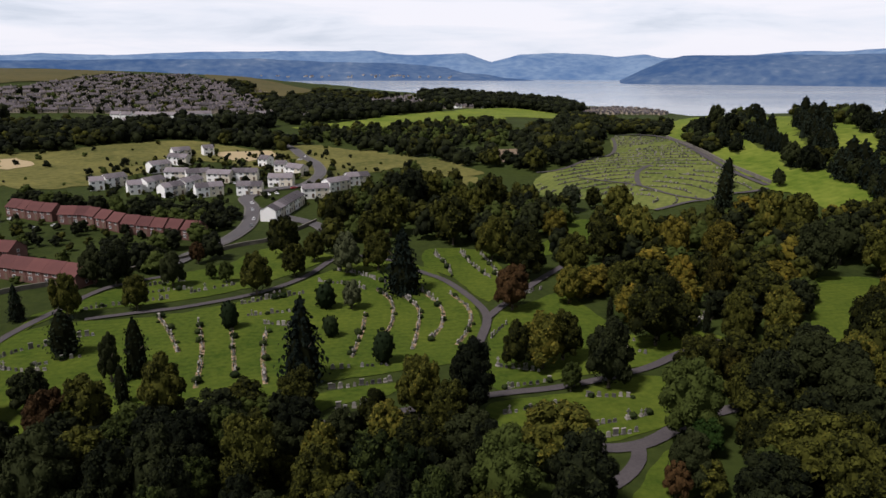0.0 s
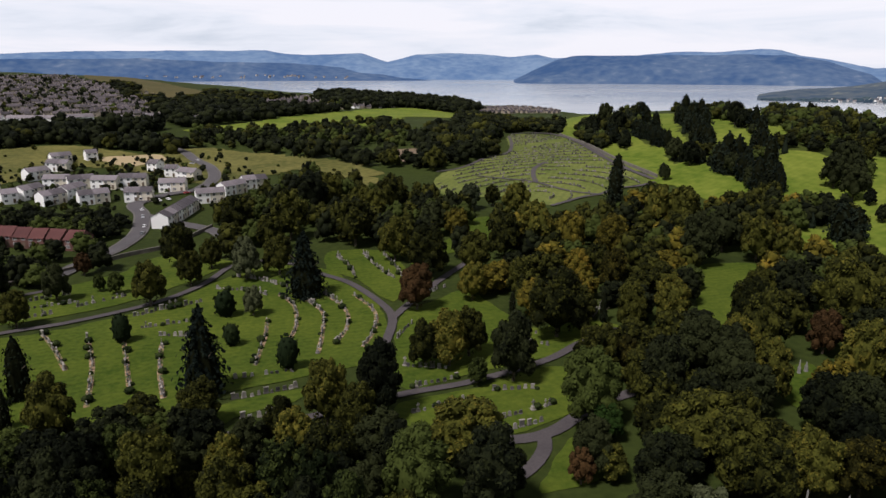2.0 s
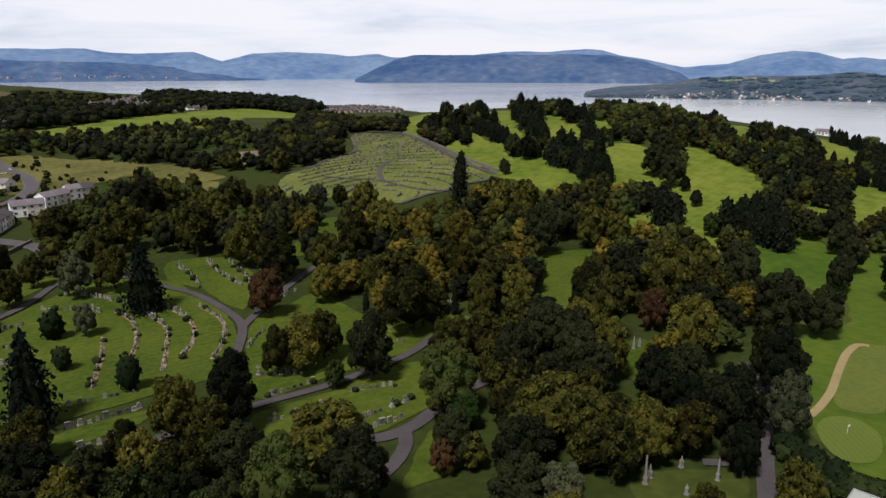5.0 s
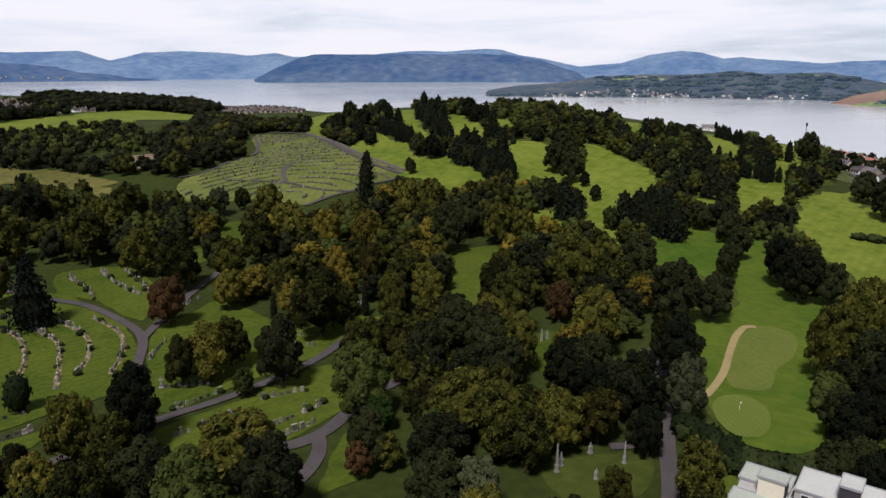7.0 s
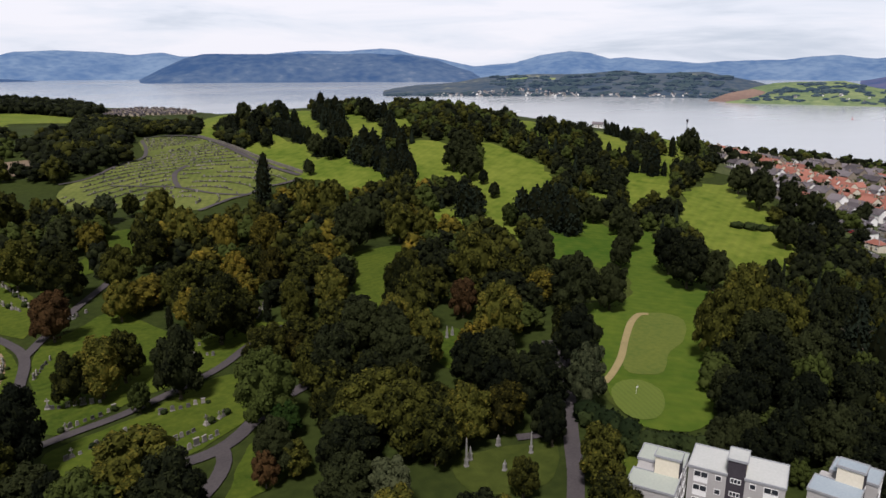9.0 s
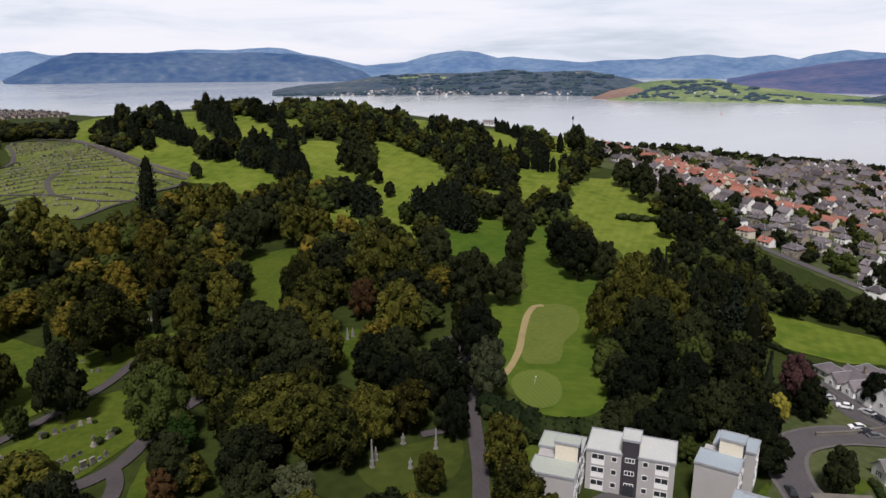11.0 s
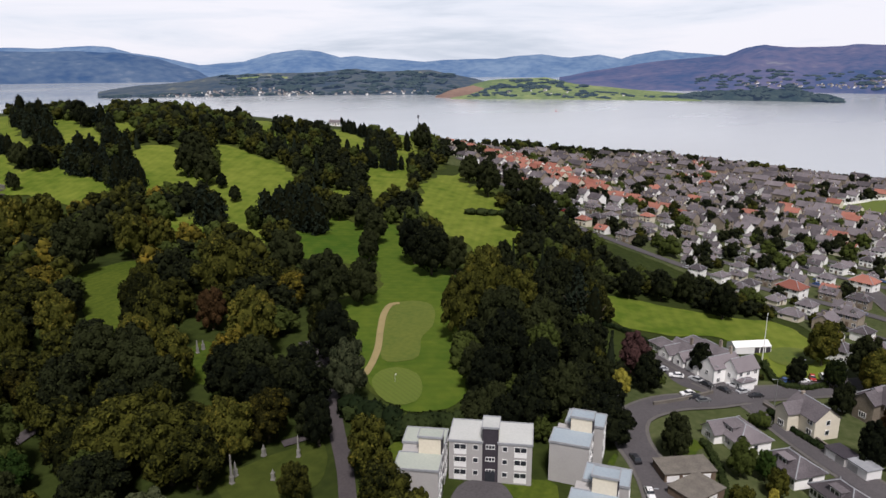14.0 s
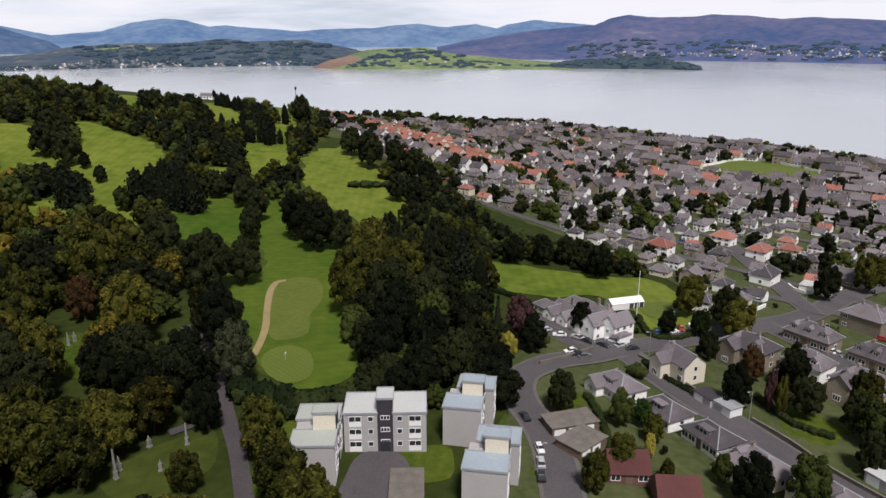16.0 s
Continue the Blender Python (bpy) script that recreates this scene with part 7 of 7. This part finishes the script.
MAST = (547.8, 384.0)


# ---- cemetery ----
def headstone_geo(kind):
    g = Geo()
    if kind == 0:
        g.box(-0.45, -0.2, -0.2, 0.45, 0.2, 0.22)
        n = 6
        arc = [(0.36 * math.cos(math.pi * k / n), 0.95 + 0.24 * math.sin(math.pi * k / n)) for k in range(n + 1)]
        ring = [(0.36, 0.22), *arc, (-0.36, 0.22)]
        m = len(ring)
        g.add([(x, -0.08, z) for x, z in ring] + [(x, 0.08, z) for x, z in ring], [tuple(range(m)), tuple(range(2 * m - 1, m - 1, -1))] + [(k, m + k, m + (k + 1) % m, (k + 1) % m) for k in range(m)])
    elif kind == 1:
        g.box(-0.55, -0.25, -0.2, 0.55, 0.25, 0.25).box(-0.42, -0.13, 0.25, 0.42, 0.13, 1.25).box(-0.5, -0.18, 1.25, 0.5, 0.18, 1.38)
    elif kind == 2:
        g.box(-0.45, -0.45, -0.2, 0.45, 0.45, 0.3).box(-0.3, -0.3, 0.3, 0.3, 0.3, 0.75).box(-0.1, -0.09, 0.75, 0.1, 0.09, 2.0).box(-0.38, -0.09, 1.45, 0.38, 0.09, 1.64)
    else:
        g.box(-0.4, -0.3, -0.2, 0.4, 0.3, 0.12).box(-0.36, -0.1, 0.12, 0.36, 0.1, 0.78)
    return g


STONES = [(headstone_geo(k).mesh("stone", m), lab) for k, m, lab in (
    (0, M_STONE, "weathered grey round-topped headstone"), (3, M_STONE, "low grey granite headstone"), (1, M_STONE, "tall capped sandstone headstone"),
    (3, M_DARKSTONE, "polished dark granite headstone"), (0, M_PALE, "pale granite headstone on the lawn"), (2, M_STONE, "stone cross on a stepped plinth"))]
gr = np.random.default_rng(5)
n_stone = 0
stone_rest = [[], [], []]


def grave_row(pts, gap, chance):
    global n_stone
    line = smooth_loop(pts, gap, False)
    for i, q in enumerate(line[:-1]):
        if gr.random() > chance:
            continue
        d = line[i + 1] - q
        turn = math.degrees(math.atan2(d.y, d.x)) + gr.normal(0, 4)
        k = int(gr.choice(6, p=[0.27, 0.22, 0.17, 0.18, 0.10, 0.06]))
        x, y = q.x + gr.normal(0, 0.15), q.y + gr.normal(0, 0.15)
        s = gr.uniform(0.85, 1.35)
        if n_stone < 290:
            n_stone += 1
            ob = new("headstone", STONES[k][0])
            tagged(ob, STONES[k][1], "headstone", "headstones in rows")
            ob.matrix_basis = pose(x, y, hz(x, y) + 0.05, gr.normal(0, 2), gr.normal(0, 2), turn) @ Matrix.Diagonal((s, s, s, 1))
        else:
            stone_rest[1 if k == 3 else 2 if k == 4 else 0].append((x, y, turn, k, s))


rows_all = [(r, 1.25, 0.86) for r in GRAVE_BEDS] + [(r, 1.3, 0.92) for r in GRAVE_ROWS_1 + GRAVE_ROWS_2]
for r, gap, ch in rows_all:
    grave_row(r, gap, ch)
for r in GRAVE_BEDS[:9]:
    ribbon("grave_bed", r, 1.3, M_GRAVEBED, 0.10, "reddish gravel strip along a grave row", "path", 1.2)
    ROAD_LINES.pop()
# low shrubs between the graves
for r in GRAVE_BEDS[:9] + GRAVE_ROWS_1 + GRAVE_ROWS_2[:6]:
    for q in smooth_loop(r, 2.2, False)[::2]:
        if gr.random() < 0.5:
            x, y = q.x + gr.normal(0, 0.6), q.y + gr.normal(0, 0.6)
            k = gr.uniform(0.5, 1.0) ** 2
            b = tree("bushes", x, y, 0.5 + 1.5 * k, 0.7 + 1.9 * k, 1, "shrubs among the graves")
# close-set arcs of graves on the upper cemetery
far_poly = [tuple(p) for p in FAR_CEMETERY[0]]
strips = []
for rad in np.arange(10, 235, 9.0):
    n = int(rad * 6.28 / 1.25)
    arc = np.linspace(-1.0, 4.2, n)
    xs, ys = 95 + rad * np.cos(arc) + gr.normal(0, 0.08, n), 343 + rad * 0.9 * np.sin(arc) + gr.normal(0, 0.08, n)
    ok = inside(xs, ys, far_poly) & (np.sin(arc * 5 + rad * 0.05) < 0.93) & clear_of_roads(xs, ys, 0.6)
    for i in np.nonzero(ok)[0]:
        x, y, a = xs[i], ys[i], arc[i]
        if i + 1 < n and ok[i + 1]:
            strips.append((x, y, xs[i + 1], ys[i + 1]))
        if gr.random() < 0.9:
            stone_rest[int(gr.choice(3, p=[0.46, 0.46, 0.08]))].append((x, y, math.degrees(a) + 90, int(gr.choice([1, 3, 3])), gr.uniform(0.7, 1.15)))
# dark bands laid along each arc as painted shade of its stones
row_shade = Geo()
for x0, y0, x1, y1 in strips:
    d = Vector((x1 - x0, y1 - y0)).normalized() * 0.55
    row_shade.add([(x0 + d.y, y0 - d.x, hz(x0, y0) + 0.5), (x1 + d.y, y1 - d.x, hz(x1, y1) + 0.5), (x1 - d.y, y1 + d.x, hz(x1, y1) + 0.5), (x0 - d.y, y0 + d.x, hz(x0, y0) + 0.5)], [(0, 1, 2, 3)])
tagged(new("grave_borders", row_shade.mesh("grave_borders", M_ROWSHADE)), "dark bands that paint shade along the grave rows", "border", kind="stuff")
for group_, mat, lab in zip(stone_rest, (M_STONE, M_DARKSTONE, M_PALE), ("close rows of weathered grey headstones", "dark granite headstones in rows", "pale headstones in rows")):
    g = Geo()
    for x, y, turn, k, s in group_:
        a = headstone_geo(k).moved(pose(x, y, hz(x, y) + 0.1, 0, 0, turn) @ Matrix.Diagonal((s, s, s, 1)))
        g.add(a.v, a.f)
    tagged(new("headstones", g.mesh("headstones", mat)), lab, "headstones", kind="stuff")


def obelisk(x, y, h, label):
    t = thing("obelisk", label, "monument", "cemetery monuments")
    t.matrix_basis = pose(x, y, hz(x, y), 0, 0, random.uniform(0, 90)) @ Matrix.Diagonal((0.45, 0.45, 0.95, 1))
    part("plinth", Geo().box(-0.9, -0.9, -0.3, 0.9, 0.9, 0.4).box(-0.65, -0.65, 0.4, 0.65, 0.65, 1.5).box(-0.75, -0.75, 1.5, 0.75, 0.75, 1.68), M_PALE, t)
    r0, r1 = 0.42, 0.24
    g = Geo().add([(-r0, -r0, 1.68), (r0, -r0, 1.68), (r0, r0, 1.68), (-r0, r0, 1.68), (-r1, -r1, h - 0.5), (r1, -r1, h - 0.5), (r1, r1, h - 0.5), (-r1, r1, h - 0.5), (0, 0, h)],
                  [(0, 1, 5, 4), (1, 2, 6, 5), (2, 3, 7, 6), (3, 0, 4, 7), (4, 5, 8), (5, 6, 8), (6, 7, 8), (7, 4, 8)])
    part("shaft", g, M_PALE, t)


for (x, y), h in zip(MONUMENTS, (6.6, 5.2, 2.8, 3.4, 2.6, 4.0, 3.0)):
    obelisk(x, y, h, "pale granite obelisk on a stepped plinth" if h > 3.2 else "small pale granite obelisk gravestone")


# ---- walls, fences, hedges ----
def wall_run(name, pts, h, thick, mat, label, cap=True):
    """A masonry wall along a line, with coping; one run is one thing."""
    line = smooth_loop(pts, 3.0, False)
    t = thing(name, label, "wall", kind="structure")
    for nm, half, z0, z1, m in (("wall_body", thick / 2, -0.6, h, mat), ("coping", thick / 2 + 0.06, h, h + 0.14, M_WALLSTONE if mat is not M_WHITE else M_WHITE)):
        if nm == "coping" and not cap:
            continue
        v, f = [], []
        for i, q in enumerate(line):
            d = (line[min(i + 1, len(line) - 1)] - line[max(i - 1, 0)]).normalized()
            s = Vector((-d.y, d.x)) * half
            z = hz(q.x, q.y)
            v += [(q.x - s.x, q.y - s.y, z + z0), (q.x + s.x, q.y + s.y, z + z0), (q.x + s.x, q.y + s.y, z + z1), (q.x - s.x, q.y - s.y, z + z1)]
        n = len(line)
        for i in range(n - 1):
            a, b = i * 4, i * 4 + 4
            f += [(a + 1, b + 1, b + 2, a + 2), (a + 3, b + 3, b, a), (a + 2, b + 2, b + 3, a + 3)]
        f += [(0, 1, 2, 3), (n * 4 - 1, n * 4 - 2, n * 4 - 3, n * 4 - 4)]
        part(nm, Geo().add(v, f), m, t)
    return t


wall_run("wall_cemetery", BOUNDARY_WALL, 1.9, 0.7, M_WALLSTONE, "long dark rubble wall between cemetery and golf course")
wall_run("wall_cemetery_road", ROAD_FENCE, 1.5, 0.5, M_WALLSTONE, "dark stone wall along the cemetery's edge")
for i, w in enumerate(STREET_WALLS):
    wall_run("wall_garden", w, 1.1, 0.35, M_WHITE if i in (2, 3) else M_WALLSTONE, "low white garden wall" if i in (2, 3) else "low stone garden wall along the street")
wall_run("wall_pitch", PITCH_WALL, 2.2, 0.3, M_WHITE, "long white wall round the sports pitch")


def hedge_run(pts, h, w, label):
    """A clipped but uneven hedge: a solid heart with leaf sprays over it."""
    r = np.random.default_rng(int(abs(pts[0][0] * 10)))
    line = smooth_loop(pts, max(0.8, w * 0.55), False)
    ps = []
    for q in line:
        z = hz(q.x, q.y)
        rad = w * r.uniform(0.5, 0.68)
        c = np.array([q.x + r.normal(0, 0.1 * w), q.y + r.normal(0, 0.1 * w), z + h * 0.42])
        v, f = lump(c * 0, 1.0, r, (ICO1_V, ICO1_F), 1.0, 0.25)
        ps.append((v * np.array([rad, rad, h * r.uniform(0.5, 0.6)]) + c, f))
        d = r.normal(0, 1, (70, 3))
        d /= np.linalg.norm(d, axis=1)[:, None]
        d = d[d[:, 2] > -0.4]
        ps.append(leaf_cards(c + d * np.array([rad, rad, h * 0.56]) * 1.03, d, 0.16 * max(1, w / 3), r))
    return tagged(new("hedge", array_mesh("hedge", *join(ps), M_HEDGE)), label, "hedge", "hedges")


hedge_run(LAWN_EDGE_HEDGE, 4.0, 4.5, "tall dark evergreen hedge behind the flats")
for q in smooth_loop(LAWN_EDGE_HEDGE, 3.6, False):
    tree("bushes", q.x + random.uniform(-0.8, 0.8), q.y + random.uniform(-0.8, 0.8), random.uniform(4.5, 6.5), random.uniform(4.5, 6.0), 0, "evergreens behind the flats")
for h in BACK_HEDGES:
    hedge_run(h, 1.7, 1.5, "clipped dark green garden hedge")


# ---- cars ----
def profile(pts, half, inset=0.0):
    """A body from a side profile (x, z), as wide as 2 half, drawn in towards the top."""
    n = len(pts)
    zs = [p[1] for p in pts]
    v = []
    for s in (-1, 1):
        for x, z in pts:
            k = (z - min(zs)) / (max(zs) - min(zs))
            v.append((x, s * (half - inset * k), z))
    return Geo().add(v, [tuple(range(n)), tuple(range(2 * n - 1, n - 1, -1))] + [(k, n + k, n + (k + 1) % n, (k + 1) % n) for k in range(n)])


_lower = profile([(-2.05, 0.3), (2.0, 0.3), (2.12, 0.55), (2.05, 0.78), (1.0, 0.92), (-1.75, 0.95), (-2.1, 0.8)], 0.86, 0.06)
_cabin = profile([(-1.72, 0.94), (1.0, 0.91), (0.35, 1.36), (-1.1, 1.40)], 0.78, 0.14)
_roof = profile([(-1.12, 1.37), (0.38, 1.34), (0.30, 1.45), (-1.0, 1.46)], 0.64, 0.06)
_tyre = Geo().tube((0, -0.1, 0), (0, 0.1, 0), 0.32, 0.32, 12)
_rim = Geo().tube((0, -0.12, 0), (0, 0.12, 0), 0.19, 0.19, 8)
TYRE, RIM = _tyre.mesh("tyre", M_TYRE), _rim.mesh("rim", M_METAL)
LAMP = Geo().box(-0.06, -0.2, -0.07, 0.06, 0.2, 0.07).mesh("headlight", M_TRIM)
CABIN = _cabin.mesh("cabin_glass", M_GLASS)
PROTO_CAR = {}
COLOURS = {"w": "white", "b": "black", "s": "silver", "u": "blue", "r": "red", "g": "grey", "k": "black"}


def car(code, x, y, turn):
    c = COLOURS[code]
    m = pose(x, y, hz(x, y) + 0.34, 0, 0, turn)
    if c in PROTO_CAR:
        return copy_thing(PROTO_CAR[c], m)
    t = thing("car", "%s parked hatchback car on the tarmac" % c, "car", "parked cars")
    t.matrix_basis = m @ Matrix.Diagonal((0.84, 0.84, 0.84, 1))
    part("body", _lower.mesh("body", M_PAINTS[c]), None, t)
    part("cabin_glass", CABIN, None, t, "dark glazed cabin")
    part("roof_panel", _roof.mesh("roof_panel", M_PAINTS[c]), None, t)
    for wx in (-1.3, 1.3):
        for wy in (-0.8, 0.8):
            wheel = part("wheel", TYRE, None, t, at=pose(wx, wy, 0.32))
            part("rim", RIM, None, wheel)
    for wy in (-0.6, 0.6):
        part("headlight", LAMP, None, t, at=pose(2.06, wy, 0.66))
    PROTO_CAR[c] = t
    return t


def road_turn(x, y):
    best = (1e9, 0.0)
    for line, w in ROAD_LINES:
        for i in range(len(line) - 1):
            d = (line[i] - Vector((x, y))).length
            if d < best[0]:
                e = line[i + 1] - line[i]
                best = (d, math.degrees(math.atan2(e.y, e.x)))
    return best


for x, y, code in CARS + CARS_ESTATE:
    d, turn = road_turn(x, y)
    car(code, x, y, turn + (random.choice([0, 180]) if d < 5 else random.choice([60, 70, 240])))
for k, (x, y) in enumerate(zip(town_x[town_ok][:140:4], town_y[town_ok][:140:4])):
    car(random.choice("wbssgur"), x + 8.5 * V[0] * (1 if k % 2 else -1) + 4 * U[0], y + 8.5 * V[1] * (1 if k % 2 else -1) + 4 * U[1], math.degrees(math.atan2(U[1], U[0])))


# ---- poles, flag, ridge house, far marks ----
def street_lamp(x, y, turn, h=7.0):
    t = thing("street_lamp", "grey steel street lamp beside the road", "street lamp", "street lamps")
    t.matrix_basis = pose(x, y, hz(x, y), 0, 0, turn)
    part("pole", Geo().tube((0, 0, -0.3), (0, 0, h), 0.09, 0.05, 7), M_METAL, t)
    part("arm", Geo().tube((0, 0, h), (1.1, 0, h + 0.15), 0.045, 0.04, 6), M_METAL, t)
    part("lantern", Geo().box(0.9, -0.13, h + 0.08, 1.5, 0.13, h + 0.24), M_LEAD, t)


for pts, w in ROADS[2:7]:
    ln = smooth_loop(pts, 2.5, False)
    for i in range(6, len(ln) - 2, 12):
        d = (ln[i + 1] - ln[i]).normalized()
        street_lamp(ln[i].x - d.y * (w / 2 + 0.8), ln[i].y + d.x * (w / 2 + 0.8), math.degrees(math.atan2(-d.x, d.y)))

flagpole = thing("flagpole", "tall white flagpole on the club lawn", "flagpole")
flagpole.matrix_basis = pose(193.5, 24.4, hz(193.5, 24.4))
part("pole", Geo().tube((0, 0, -0.3), (0, 0, 13.5), 0.13, 0.06, 8), M_TRIM, flagpole)
part("finial", Geo().tube((0, 0, 13.5), (0, 0, 13.8), 0.12, 0.05, 8), M_TRIM, flagpole)

pin = thing("golf_flag", "thin white golf pin in the putting green", "golf flag")
pin.matrix_basis = pose(*GREEN_PIN, hz(*GREEN_PIN))
part("stick", Geo().tube((0, 0, 0), (0, 0, 2.3), 0.035, 0.03, 6), M_TRIM, pin)
part("flag", Geo().box(0, -0.02, 1.85, 0.55, 0.02, 2.25), M_TRIM, pin)

ridge_house = house("ridge_house", "small white house on the golf ridge", 12, 7, 3.4, 2.2, M_WHITE, M_SLATE, False, 1, 1, 0, False, 4, "houses of the ridge")
ridge_house.matrix_basis = pose(*RIDGE_HOUSE, hz(*RIDGE_HOUSE) + 0.4, 0, 0, -55)

mast = thing("radio_mast", "slim dark radio mast on the wooded skyline", "mast")
mast.matrix_basis = pose(*MAST, hz(*MAST))
part("pole", Geo().tube((0, 0, -0.5), (0, 0, 21), 0.3, 0.2, 8), M_DARK, mast)
part("antenna", Geo().box(-0.8, -0.5, 18, 0.8, 0.5, 20.6), M_DARK, mast)

buoy = thing("buoy", "small red channel buoy on the firth", "buoy")
buoy.matrix_basis = pose(1560, 700, 0) @ Matrix.Diagonal((0.5, 0.5, 0.6, 1))
part("float", Geo().tube((0, 0, -1), (0, 0, 1.5), 4, 4, 12), M_PAINTS["red"], buoy)
part("tower", Geo().tube((0, 0, 1.5), (0, 0, 8), 2.0, 0.6, 8), M_PAINTS["red"], buoy)

# far shore villages and woods: tiny houses and dark clumps on the slopes
fs = np.random.default_rng(77)
depsgraph = bpy.context.evaluated_depsgraph_get()


def shore_height(x, y):
    hit, loc, *_ = scene.ray_cast(depsgraph, Vector((x, y, 400)), Vector((0, 0, -1)))
    return loc.z if hit else 0.0


g, mi = Geo(), []
for a0, a1, r0, r1, n in ((35.5, 47, 2530, 2570, 90), (48, 57, 2530, 2570, 30), (38, 46, 2575, 2640, 35), (79, 88, 3040, 3100, 60), (87, 100, 3040, 3180, 150), (-14, 1, 4175, 4200, 40), (62, 72, 2300, 2400, 8)):
    for _ in range(n):
        a, rr = radians(fs.uniform(a0, a1)), fs.uniform(r0, r1)
        s = fs.uniform(0.45, 0.85) * (1.5 if rr > 4000 else 1)
        x, y = rr * math.sin(a), rr * math.cos(a)
        w, d, h, rh = 11 * s, 8 * s, 5 * s, 3 * s
        b0, b1 = gable_wall(w, d, h, rh), gable_roof(w, d, h, rh)
        m = pose(x, y, shore_height(x, y), 0, 0, fs.uniform(0, 180))
        b0.moved(m), b1.moved(m)
        g.add(b0.v, b0.f).add(b1.v, b1.f)
        mi += [int(fs.choice([0, 2, 2])) if rr < 4000 else 2] * len(b0.f) + [1] * len(b1.f)
me = g.mesh("shore_village", M_WHITE)
me.materials.append(M_SLATE)
me.materials.append(M_RENDER)
me.polygons.foreach_set("material_index", mi)
tagged(new("shore_village", me), "white and grey houses scattered along the far shore", "houses", kind="stuff")

clumps = []
blobs = [lump(np.array([k * 1.3, 0, 0]), 1.0, fs, (ICO1_V, ICO1_F), 0.7, 0.5) for k in range(6)]
blobs = [(v - np.array([k * 1.3, 0, 0]), f) for k, (v, f) in enumerate(blobs)]
for a0, a1, r0, r1, n, big in ((32, 58, 2525, 2600, 420, 7), (40, 58, 2600, 2950, 420, 12), (59, 70, 2270, 2330, 90, 6), (61, 68, 2400, 2560, 110, 9), (60, 77, 2340, 2420, 120, 7), (75, 85.5, 2335, 2420, 260, 8), (76, 100, 3020, 3300, 420, 9)):
    for _ in range(n):
        a, rr = radians(fs.uniform(a0, a1)), fs.uniform(r0, r1)
        if noise.noise(Vector((math.degrees(a) * 0.9, rr * 0.02, 5))) < -0.05:
            continue
        x, y = rr * math.sin(a), rr * math.cos(a)
        s = big * fs.uniform(0.6, 1.4)
        v, f = blobs[int(fs.integers(6))]
        clumps.append((v * np.array([s * fs.uniform(1, 2.2), s * fs.uniform(1, 2.2), s * 0.7]) + np.array([x, y, shore_height(x, y) + s * 0.2]), f))
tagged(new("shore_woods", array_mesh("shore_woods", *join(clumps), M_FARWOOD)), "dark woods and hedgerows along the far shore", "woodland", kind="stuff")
